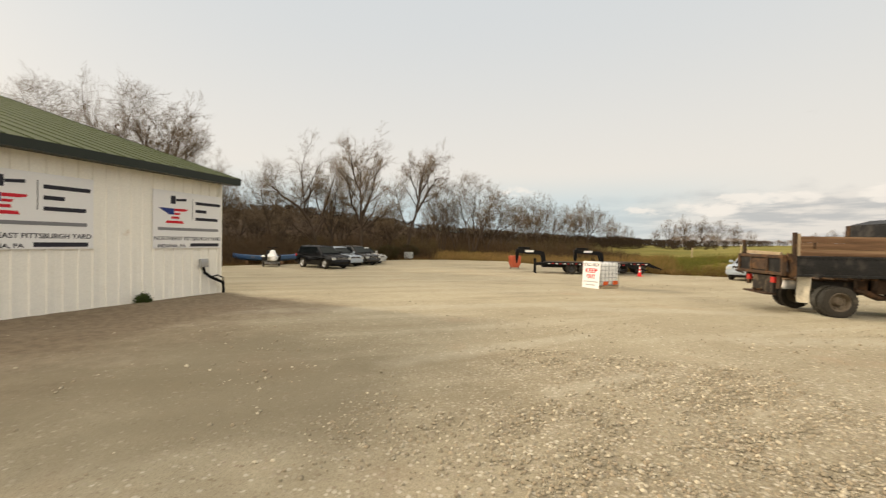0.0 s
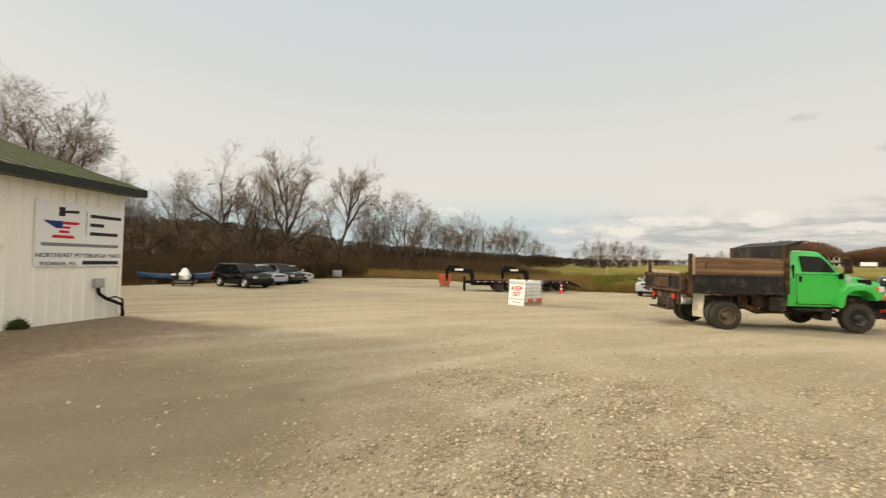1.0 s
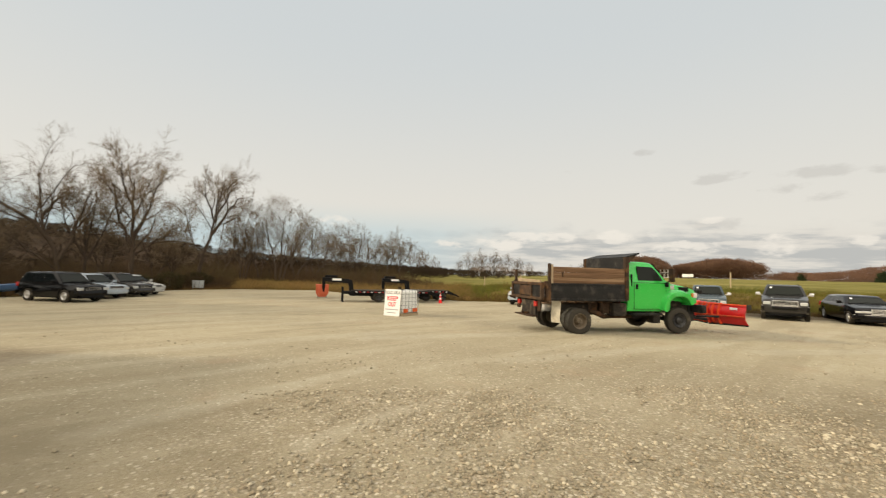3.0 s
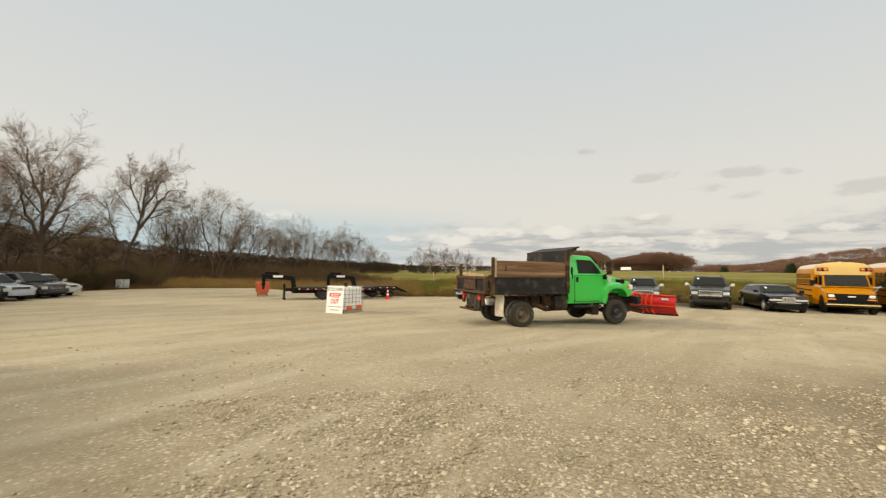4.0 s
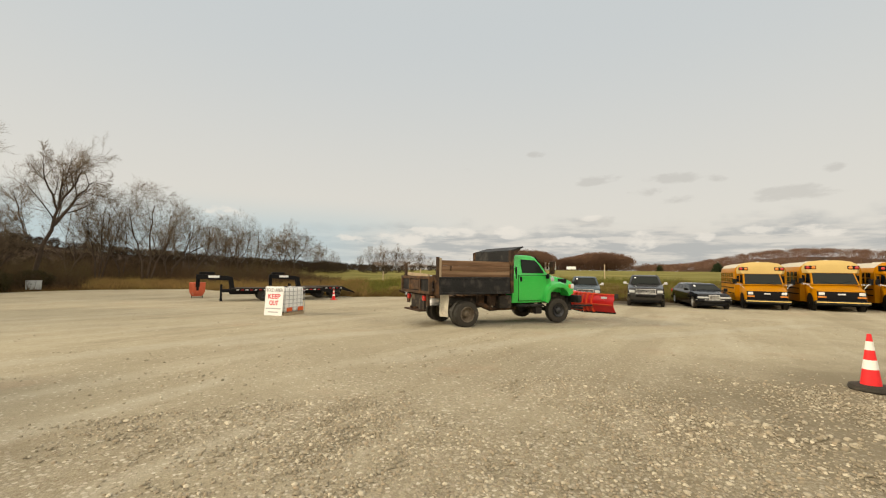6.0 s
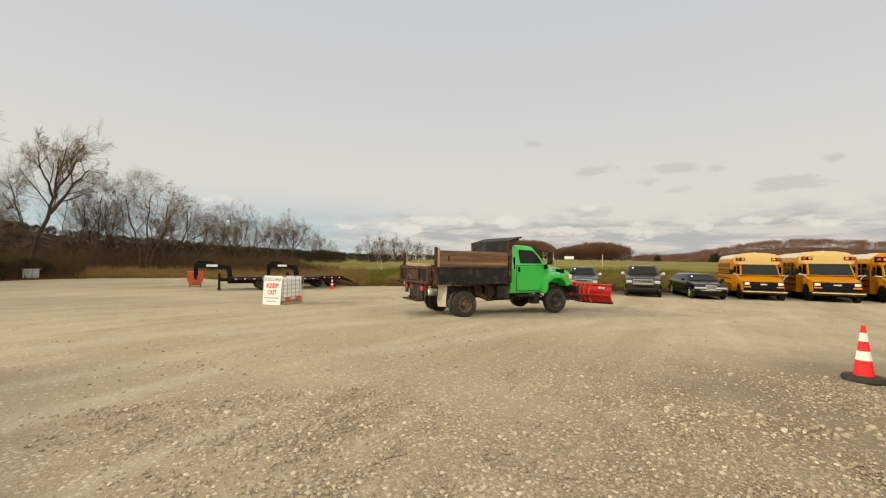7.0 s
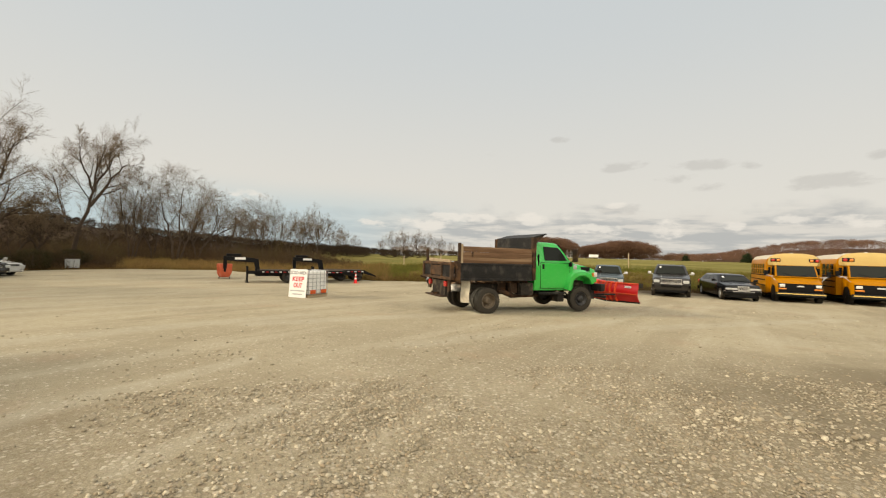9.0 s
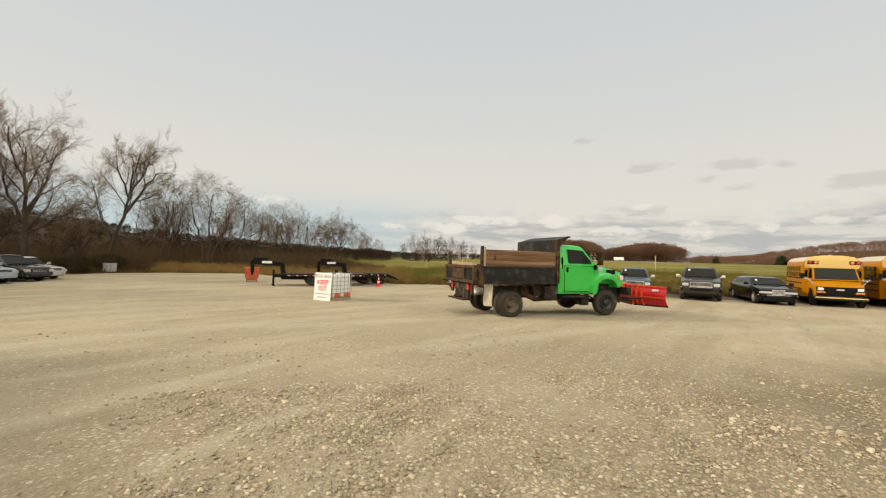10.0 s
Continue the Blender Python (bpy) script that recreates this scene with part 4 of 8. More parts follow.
        # tall mirror on two arms
        g = bmesh.new()
        box(g, 3.28, 3.36, s * 1.30 - 0.11, s * 1.30 + 0.11, 1.72, 2.16, 0.03)
        mir = part("mirror", g, RUST_STEEL, t, "rust-brown tall mirror")
        g = bmesh.new()
        tube(g, [(3.30, s * 0.98, 1.66), (3.32, s * 1.26, 1.76)], 0.02, 6)
        part("mirror_arm", g, BLACK_PLASTIC, mir)
        g = bmesh.new()
        tube(g, [(3.22, s * 0.93, 2.0), (3.32, s * 1.24, 2.02)], 0.016, 6)
        part("mirror_arm", g, BLACK_PLASTIC, mir)
        g = bmesh.new()
        box(g, 3.29, 3.37, s * 1.06 - 0.07, s * 1.06 + 0.07, 1.55, 1.69, 0.03)
        part("mirror_foot", g, BLACK_PLASTIC, mir)
        # step and battery box under the door
        g = bmesh.new()
        box(g, 2.08, 3.10, min(s * 0.72, s * 1.05), max(s * 0.72, s * 1.05), 0.58, 0.66, 0.02)
        tube(g, [(2.0, s * 1.04, 0.63), (3.16, s * 1.04, 0.63)], 0.035, 8)
        part("step", g, BLACK_STEEL, t)
        g = bmesh.new()
        box(g, 2.86, 3.14, min(s * 0.62, s * 0.98), max(s * 0.62, s * 0.98), 0.32, 0.58, 0.03)
        part("step_box", g, CHASSIS, t)
        # badge, hood vent and lamps on the nose side
        g = bmesh.new()
        box(g, 3.56, 3.74, min(s * 0.88, s * 0.935), max(s * 0.90, s * 0.952), 1.46, 1.60, 0.01)
        part("badge", g, CHROME, t)
        g = bmesh.new()
        box(g, 3.98, 4.38, min(s * 0.80, s * 0.888), max(s * 0.80, s * 0.888), 1.40, 1.55, 0.015)
        part("hood_vent", g, BLACK_PLASTIC, t)
        g = bmesh.new()
        box(g, 4.68, 4.84, min(s * 0.66, s * 0.80), max(s * 0.66, s * 0.80), 1.18, 1.36, 0.03)
        part("headlight", g, LAMP_CLEAR, t)
        g = bmesh.new()
        box(g, 4.56, 4.66, min(s * 0.75, s * 0.83), max(s * 0.75, s * 0.83), 1.20, 1.34, 0.02)
        part("side_marker", g, AMBER, t)
        # rear mud flap, tail lamp
        g = bmesh.new()
        rows = []
        for k in range(6):
            z, bow = 1.08 - k * 0.145, 0.015 * math.sin(k * 1.3)
            rows.append([(-0.86 + bow, s * 0.87, z), (-0.70 + bow, s * 1.13, z), (-0.68 + bow, s * 1.12, z), (-0.84 + bow, s * 0.86, z)])
        loft(g, rows)
        part("mud_flap", g, FLAP, t, "mud-caked mud flap with its lit paleness in the colour")
        g = bmesh.new()
        box(g, -1.32, -1.24, s * 0.62 - 0.09, s * 0.62 + 0.09, 0.84, 1.0, 0.015)
        part("tail_lamp", g, TAIL_RED, t, "red tail lamp")
        g = bmesh.new()
        box(g, -1.26, -1.20, s * 0.78 - 0.09, s * 0.78 + 0.09, 0.70, 1.08, 0.01)
        part("lamp_bracket", g, RUST_STEEL, t)
    # windshield and rear window
    g = bmesh.new()
    quad_slab(g, [(3.415, -0.86, 1.76), (3.415, 0.86, 1.76), (3.005, 0.76, 2.30), (3.005, -0.76, 2.30)], 0.03, 0.012)
    part("windshield", g, DARK_GLASS, t, smooth=False)
    g = bmesh.new()
    quad_slab(g, [(1.86, 0.55, 1.78), (1.86, -0.55, 1.78), (1.86, -0.5, 2.2), (1.86, 0.5, 2.2)], 0.012, 0.02)
    part("rear_window", g, DARK_GLASS, t, smooth=False)
    # grille, bumper
    g = bmesh.new()
    box(g, 4.84, 4.90, -0.58, 0.58, 1.06, 1.36, 0.02)
    for k in range(4):
        box(g, 4.895, 4.912, -0.54, 0.54, 1.09 + k * 0.065, 1.115 + k * 0.065)
    part("grille", g, BLACK_PLASTIC, t)
    g = bmesh.new()
    box(g, 4.82, 5.02, -1.02, 1.02, 0.66, 0.94, 0.05)
    part("front_bumper", g, BLACK_STEEL, t)
    # lit work lamp on the frame, shining on flap, inner tyre and ground
    g = bmesh.new()
    disc_stack(g, [(0.03, -0.06), (0.06, -0.05), (0.072, 0.02), (0.066, 0.02), (0.055, -0.02)], 14, (-1.10, -0.52, 0.80), "x")
    lamp = part("work_lamp", g, BLACK_PLASTIC, t, "work lamp in a black housing")
    g = bmesh.new()
    disc_stack(g, [(0.052, -0.012), (0.052, 0.0), (0.03, 0.006)], 14, (-1.10, -0.52, 0.80), "x")
    part("lens", g, LAMP_WORK, lamp, "lit white lens")
    # hitch plate and rear bumper
    g = bmesh.new()
    box(g, -1.24, -1.16, -0.52, 0.52, 0.52, 1.02, 0.01)
    part("hitch_plate", g, CHASSIS, t)
    g = bmesh.new()
    box(g, -1.46, -1.20, -0.62, 0.62, 0.50, 0.55, 0.01)
    tube(g, [(-1.2, 0, 0.58), (-1.42, 0, 0.58), (-1.48, 0, 0.64)], 0.035, 8)
    part("hitch_step", g, RUST_STEEL, t)
    g = bmesh.new()
    tube(g, [(-1.30, 0.92, 1.0), (-1.36, 0.98, 1.04), (-1.44, 1.0, 1.06), (-1.5, 1.0, 1.10)], 0.03, 8)
    part("tailgate_latch", g, RUST_STEEL, t)
    g = bmesh.new()
    tube(g, [(-1.30, -1.05, 1.26), (-1.36, -1.10, 1.20), (-1.35, -1.08, 1.12), (-1.30, -1.0, 1.06)], 0.018, 6)
    part("chain", g, RUST_STEEL, t)
    # ---- snow plow: push frame and a two-wing moldboard ----
    g = bmesh.new()
    for s in (-1, 1):
        tube(g, [(4.85, s * 0.46, 0.48), (5.95, s * 0.10, 0.36)], 0.05, 8)
        box(g, 4.70, 4.98, s * 0.46 - 0.05, s * 0.46 + 0.05, 0.34, 0.92, 0.01)
    tube(g, [(5.1, -0.40, 0.46), (5.1, 0.40, 0.46)], 0.045, 8)
    for s in (-1, 1):
        tube(g, [(5.15, s * 0.3, 0.50), (5.85, s * 0.72, 0.52)], 0.035, 8)
    part("plow_frame", g, BLACK_STEEL, t)
    g = bmesh.new()
    box(g, 4.98, 5.10, -0.38, 0.38, 0.55, 1.18, 0.02)
    box(g, 5.0, 5.22, -0.14, 0.14, 0.85, 1.24, 0.02)
    tube(g, [(5.1, 0, 1.20), (5.5, 0, 0.85)], 0.03, 8)
    for s in (-1, 1):
        tube(g, [(5.04, s * 0.36, 1.1), (5.02, s * 0.60, 1.32), (5.02, s * 0.62, 1.38)], 0.022, 6)
        box(g, 4.95, 5.10, s * 0.66 - 0.10, s * 0.66 + 0.10, 1.34, 1.47, 0.03)
    part("plow_mount", g, BLACK_STEEL, t)
    for s in (-1, 1):
        def blade(u, z, off):
            # u runs from the centre hinge to the wing's end
            bow = 0.16 * (2 * (z - 0.24) / 0.76 - 1) ** 2
            x = 5.98 + 0.40 * u + bow - 0.02
            return Vector((x + off, s * (0.03 + 1.24 * u), z))
        g = bmesh.new()
        zs = [0.24 + 0.76 * k / 9 for k in range(10)]
        def top(u, z):
            return 0.24 + (z - 0.24) * (1.0 - 0.10 * u if s < 0 else 1.0 + 0.06 * u)
        rows = []
        for u in (0.0, 0.33, 0.66, 1.0):
            rows.append([blade(u, z, 0.0) + Vector((0, 0, top(u, z) - z)) for z in zs] + [blade(u, z, 0.025) + Vector((0, 0, top(u, z) - z)) for z in zs[::-1]])
        loft(g, rows)
        wing = part("plow_wing", g, PLOW_RED, t, "glossy red curved plow wing")
        for u in (0.08, 0.34, 0.60, 0.86) if s > 0 else (0.06, 0.20, 0.36):
            g = bmesh.new()
            y = s * (0.03 + 1.24 * u)
            pts = [blade(u, z, -0.002) for z in zs]
            outer = [blade(u, z, -0.10) for z in zs]
            va = [g.verts.new((p.x, y - 0.012, p.z)) for p in pts + outer[::-1]]
            vb = [g.verts.new((p.x, y + 0.012, p.z)) for p in pts + outer[::-1]]
            g.faces.new(va), g.faces.new(vb[::-1])
            for i in range(len(va)):
                g.faces.new((va[i], va[(i + 1) % len(va)], vb[(i + 1) % len(va)], vb[i]))
            part("plow_rib", g, PLOW_SUNLIT, wing, smooth=False)
        g = bmesh.new()
        tube(g, [blade(0.0, 0.95, -0.03), blade(1.0, 0.95, -0.03)], 0.03, 6)
        tube(g, [blade(0.0, 0.55, -0.06), blade(1.0, 0.55, -0.06)], 0.035, 6)
        part("plow_brace", g, PLOW_SUNLIT, wing)
        g = bmesh.new()
        a, b = blade(0.0, 0.24, 0.0), blade(1.0, 0.24, 0.0)
        quad_slab(g, [a + Vector((0, 0, -0.05)), b + Vector((0, 0, -0.03)), b + Vector((0, 0, 0.05)), a + Vector((0, 0, 0.05))], 0.02, 0.03)
        part("cutting_edge", g, BLACK_STEEL, wing, smooth=False)
        g = bmesh.new()
        e = blade(0.72, 0.82, -0.03)
        box(g, e.x - 0.012, e.x + 0.012, e.y - 0.14, e.y + 0.14, e.z - 0.04, e.z + 0.04, m=None)
        part("plow_label", g, WHITE_PAINT, wing)
        g = bmesh.new()
        c, d = blade(1.0, 0.97, 0.0), blade(1.0, 0.97, 0.10)
        box(g, c.x - 0.06, d.x + 0.06, c.y - 0.015, c.y + 0.015, 0.80, 0.98, 0.02)
        part("rubber_deflector", g, RUBBER, wing)
    return t


TRUCK_YAW = 6.0
tx, ty = 5.62 - 1.15 * math.sin(radians(TRUCK_YAW)), 12.22 + 1.15 * math.cos(radians(TRUCK_YAW))
build_dump_truck(drop_to(tx, ty, TRUCK_YAW, 0.01))

# ---- parked cars, pickups and sport-utility vehicles ----
def paint(name, color, rough=0.26, gloss=0.5):
    return surf(name, color, rough, 0.0, 0.06, 1.2, 60, 0.0, None, 0.7, gloss)


def build_car(m, label, category, group, color, L=4.7, W=1.84, H=1.65, nose=0.92, hood=1.05, belt=1.08, tail=1.05, ws0=0.95, ws1=0.30, rf1=-1.55, rf0=-2.0, wb=2.7, fa=1.40,
              wr=0.35, clear=0.28, style="suv", rim=None, grille=None, low_trim=None, bumper=None, roof_rack=False, headlamp=None, plate=False, mirror=None):
    """One parked vehicle, nose along +x. ws0, ws1: foot and top of the windshield; rf1, rf0: roof end and foot of the rear glass."""
    t = thing({"car": "parked_car", "suv": "parked_suv", "pickup": "pickup_truck", "limo": "limousine"}[style], m, label, category, group)
    rim, grille, bumper, headlamp = rim or ALLOY, grille or BLACK_PLASTIC, bumper or color, headlamp or HEADLAMP
    ra, hx = fa - wb, L / 2
    rear_top = [(rf0, tail), (-hx + 0.25, tail - 0.01), (-hx + 0.06, tail - 0.05), (-hx, tail - 0.22)]
    tops = [(hx, nose - 0.26), (hx - 0.05, nose - 0.08), (hx - 0.18, nose), (ws0 + 0.25, hood - 0.03), (ws0, hood), (ws0 - 0.1, belt)] + rear_top
    tops = sorted(tops)
    tx_, tz_ = [p[0] for p in tops], [p[1] for p in tops]
    R = wr + 0.075
    g = bmesh.new()
    rows = []
    arch = [fa + R * k for k in (-1.001, -0.97, -0.85, -0.6, -0.3, 0, 0.3, 0.6, 0.85, 0.97, 1.001)] + [ra + R * k for k in (-1.001, -0.97, -0.85, -0.6, -0.3, 0, 0.3, 0.6, 0.85, 0.97, 1.001)]
    xs = sorted(set([round(v, 4) for v in list(np.linspace(-hx, hx, 33)) + arch + tx_ if -hx <= v <= hx]))
    for x in xs:
        e = abs(x) / hx
        hw = W / 2 * (1 - 0.13 * e ** 9 - 0.03 * e ** 3)
        zt = float(np.interp(x, tx_, tz_))
        zb = clear + (0.10 * max(0, e - 0.86) / 0.14)
        for a in (fa, ra):
            if abs(x - a) < R:
                zb = max(zb, wr + math.sqrt(max(0.0, R * R - (x - a) ** 2)))
        side = [(0.95, zb), (0.99, max(zb, clear + 0.14)), (1.0, max(zb + 0.01, 0.60 * zt)), (0.985, max(zb + 0.02, zt - 0.16)), (0.94, zt - 0.045), (0.80, zt - 0.008), (0.4, zt + 0.012)]
        rows.append([(x, -hw * k, z) for k, z in side] + [(x, hw * k, z) for k, z in side[::-1]])
    loft(g, rows)
    part("body", g, color, t)
    g = bmesh.new()
    box(g, -hx + 0.18, hx - 0.2, -W * 0.40, W * 0.40, clear - 0.06, clear + 0.30, 0.03)
    part("underbody", g, BLACK_PLASTIC, t)
    # cabin shell with glass set in it
    hb, ht = W / 2 * 0.92, W / 2 * 0.74
    g = bmesh.new()
    def ring(x0, x1, hw, z, cut):
        c = cut
        return [(x0, -hw + c, z), (x0 - c, -hw, z), (x1 + c, -hw, z), (x1, -hw + c, z), (x1, hw - c, z), (x1 + c, hw, z), (x0 - c, hw, z), (x0, hw - c, z)]
    loft(g, [ring(ws0, rf0, hb, belt - 0.05, 0.10), ring(ws1 + 0.06, rf1 - 0.05, ht + 0.015, H - 0.085, 0.10), ring(ws1 - 0.05, rf1 + 0.05, ht - 0.03, H - 0.03, 0.10), ring(ws1 - 0.30, rf1 + 0.3, ht - 0.20, H, 0.10)])
    part("cabin", g, color, t)
    zb, zt = belt + 0.01, H - 0.11
    def at(z, front):
        k = (z - (belt - 0.05)) / (H - 0.085 - belt + 0.05)
        return (ws0 + (ws1 + 0.06 - ws0) * k) if front else (rf0 + (rf1 - 0.05 - rf0) * k)
    def wide(z):
        return hb + (ht + 0.015 - hb) * (z - (belt - 0.05)) / (H - 0.085 - belt + 0.05)
    g = bmesh.new()
    quad_slab(g, [(at(zb, 1), -wide(zb) + 0.12, zb), (at(zb, 1), wide(zb) - 0.12, zb), (at(zt, 1), wide(zt) - 0.13, zt), (at(zt, 1), -wide(zt) + 0.13, zt)], 0.007)
    part("windshield", g, SCREEN_GLASS, t, smooth=False)
    # a rubber seal round the glass, wipers at its foot and a mirror at its head
    g = bmesh.new()
    corners = [(at(zb, 1), -wide(zb) + 0.12, zb), (at(zb, 1), wide(zb) - 0.12, zb), (at(zt, 1), wide(zt) - 0.13, zt), (at(zt, 1), -wide(zt) + 0.13, zt)]
    tube(g, [Vector(p) + Vector((0.008, 0, 0.004)) for p in corners + corners[:1]], 0.014, 6)
    part("windshield_seal", g, BLACK_PLASTIC, t)
    g = bmesh.new()
    for y in (-0.42, 0.14):
        tube(g, [(at(zb, 1) + 0.02, y * W * 0.5, zb + 0.015), (at(zb + 0.07, 1) + 0.025, (y + 0.52) * W * 0.5, zb + 0.07)], 0.010, 5)
    part("wiper", g, BLACK_PLASTIC, t)
    # hood crease and cowl strip
    g = bmesh.new()
    box(g, ws0 - 0.02, ws0 + 0.07, -W * 0.40, W * 0.40, hood - 0.015, hood + 0.014, 0.006)
    part("cowl", g, BLACK_PLASTIC, t)
    for s in (-1, 1):
        g = bmesh.new()
        tube(g, [(hx - 0.25, s * W * 0.20, nose - 0.004), (ws0 + 0.27, s * W * 0.27, hood - 0.02), (ws0 + 0.05, s * W * 0.28, hood + 0.004)], 0.016, 6)
        part("hood_crease", g, color, t)
        g = bmesh.new()
        disc_stack(g, [(0.055, 0.0), (0.055, 0.012), (0.04, 0.02)], 12, (hx - 0.10, s * W * 0.36, nose - 0.62), "x")
        g.verts.ensure_lookup_table()
        bmesh.ops.translate(g, verts=g.verts, vec=(0.06, 0, 0.14))
        part("fog_lamp", g, LAMP_CLEAR, t)
    g = bmesh.new()
    quad_slab(g, [(at(zb, 0), wide(zb) - 0.14, zb + 0.02), (at(zb, 0), -wide(zb) + 0.14, zb + 0.02), (at(zt, 0), -wide(zt) + 0.15, zt), (at(zt, 0), wide(zt) - 0.15, zt)], 0.007)
    part("rear_window", g, DARK_GLASS, t, smooth=False)
    for s in (-1, 1):
        f0, f1 = at(zb, 1) - 0.16, at(zt, 1) - 0.14
        b0, b1 = at(zb, 0) + 0.16, at(zt, 0) + 0.14
        n = {"car": 2, "suv": 3, "pickup": 2, "limo": 4}[style]
        for k in range(n):
            u0, u1 = k / n + 0.012, (k + 1) / n - 0.012
            p = [(f0 + (b0 - f0) * u0, zb), (f0 + (b0 - f0) * u1, zb), (f1 + (b1 - f1) * u1, zt), (f1 + (b1 - f1) * u0, zt)]
            pts = [(x, s * wide(z), z) for x, z in p]
            g = bmesh.new()
            quad_slab(g, pts if s > 0 else pts[::-1], 0.007)
            # the slab's normal must look outwards
            part("side_window", g, DARK_GLASS, t, smooth=False)
        g = bmesh.new()
        box(g, ws0 - 0.32, ws0 - 0.20, min(s * (W / 2 + 0.02), s * (W / 2 + 0.22)), max(s * (W / 2 + 0.02), s * (W / 2 + 0.22)), belt - 0.02, belt + 0.15, 0.035)
        tube(g, [(ws0 - 0.26, s * (W / 2 - 0.06), belt), (ws0 - 0.26, s * (W / 2 + 0.06), belt + 0.04)], 0.025, 6)
        part("mirror", g, mirror or (color if style != "pickup" else BLACK_PLASTIC), t)
        # lamps
        g = bmesh.new()
        y0, y1, z0, z1 = (0.15, 0.44, 0.27, 0.16) if style == "limo" else (0.29, 0.44, 0.29, 0.12)
        box(g, hx - 0.28, hx + 0.012, min(s * W * y0, s * W * y1), max(s * W * y0, s * W * y1), nose - z0, nose - z1, 0.03)
        part("headlight", g, headlamp, t)
        g = bmesh.new()
        box(g, -hx + 0.02, -hx + 0.2, min(s * W * 0.36, s * W * 0.465), max(s * W * 0.36, s * W * 0.465), tail - 0.30, tail - 0.06, 0.03)
        part("tail_lamp", g, TAIL_RED, t)
        # door seams and handles
        for k in range(2):
            x = (f0 + (b0 - f0) * (0.25 + 0.5 * k)) - 0.1
            g = bmesh.new()
            box(g, x - 0.07, x + 0.07, min(s * W * 0.49, s * (W * 0.5 + 0.012)), max(s * W * 0.49, s * (W * 0.5 + 0.012)), belt - 0.20, belt - 0.165, 0.008)
            part("door_handle", g, color if style != "pickup" else CHROME, t)
        for a in (fa, ra):
            wheel(t, a, s * (W / 2 - 0.125), wr, 0.22, s, rim, 0.66, lugs=5)
    # grille, bumper, plate
    g = bmesh.new()
    gw = W * (0.135 if style == "limo" else 0.25)
    box(g, hx - 0.09, hx - 0.012, -gw, gw, nose - 0.31, nose - 0.07, 0.015)
    gr = part("grille", g, BLACK_PLASTIC, t)
    if grille is CHROME:
        g = bmesh.new()
        for z in (nose - 0.315, nose - 0.085):
            box(g, hx - 0.05, hx + 0.012, -gw - 0.02, gw + 0.02, z, z + 0.028, 0.006)
        for s in (-1, 1):
            box(g, hx - 0.05, hx + 0.011, s * gw - 0.014, s * gw + 0.014, nose - 0.30, nose - 0.07, 0.005)
        part("grille_surround", g, CHROME, gr)
        g = bmesh.new()
        rows = []
        for k in range(9):
            y = -W * 0.47 + k * W * 0.94 / 8
            x = hx + 0.045 - 0.20 * abs(y / (W * 0.475)) ** 3
            rows.append([(x - 0.05, y, nose - 0.365), (x, y, nose - 0.365), (x, y, nose - 0.335), (x - 0.05, y, nose - 0.335)])
        loft(g, rows)
        part("bumper_trim", g, CHROME, t, "bright bumper trim strip")
    g = bmesh.new()
    if style == "limo":
        for k in range(11):
            y = -W * 0.12 + k * W * 0.24 / 10
            box(g, hx - 0.03, hx + 0.006, y - 0.009, y + 0.009, nose - 0.29, nose - 0.08)
    else:
        for k in range(3):
            box(g, hx - 0.03, hx + 0.003, -W * 0.225, W * 0.225, nose - 0.265 + k * 0.065, nose - 0.252 + k * 0.065)
    part("grille_bars", g, CHROME, gr)
    g = bmesh.new()
    rows = []
    for k in range(9):
        y = -W * 0.475 + k * W * 0.95 / 8
        x = hx + 0.035 - 0.20 * abs(y / (W * 0.475)) ** 3
        z0, z1 = nose - 0.55, nose - 0.34
        rows.append([(x - 0.14, y, z0), (x - 0.01, y, z0), (x, y, z0 + 0.03), (x, y, z1 - 0.03), (x - 0.02, y, z1), (x - 0.14, y, z1)])
    loft(g, rows)
    bp = part("front_bumper", g, bumper, t)
    g = bmesh.new()
    box(g, hx - 0.10, hx - 0.005, -W * 0.34, W * 0.34, clear - 0.02, nose - 0.56, 0.02)
    part("air_intake", g, low_trim or BLACK_PLASTIC, t)
    if plate:
        g = bmesh.new()
        box(g, hx + 0.036, hx + 0.046, -0.15, 0.15, nose - 0.50, nose - 0.37)
        part("plain_plate", g, PLATE, bp)
    g = bmesh.new()
    box(g, -hx - 0.03, -hx + 0.14, -W * 0.47, W * 0.47, clear + 0.08, clear + 0.32, 0.04)
    part("rear_bumper", g, bumper, t)
    if roof_rack:
        for s in (-1, 1):
            g = bmesh.new()
            tube(g, [(ws1 - 0.25, s * (ht - 0.10), H - 0.02), (ws1 - 0.35, s * (ht - 0.10), H + 0.04), (rf1 + 0.4, s * (ht - 0.10), H + 0.04), (rf1 + 0.3, s * (ht - 0.10), H - 0.02)], 0.018, 6)
            part("roof_rail", g, BLACK_PLASTIC, t)
    if style == "pickup":
        g = bmesh.new()
        box(g, -hx + 0.08, rf0 - 0.10, -W * 0.40, W * 0.40, tail - 0.02, tail + 0.022, 0.008)
        part("bed_liner", g, BLACK_PLASTIC, t)
    # a small inspection sticker in the windshield
    if group != LOT_ROW:
        return t
    g = bmesh.new()
    za = zt - 0.10
    quad_slab(g, [(at(za, 1), -wide(za) + 0.22, za), (at(za, 1), -wide(za) + 0.32, za), (at(za + 0.08, 1), -wide(za) + 0.32, za + 0.08), (at(za + 0.08, 1), -wide(za) + 0.22, za + 0.08)], 0.012, 0.004)
    part("sticker", g, WHITE_PAINT, t, smooth=False)
    return t


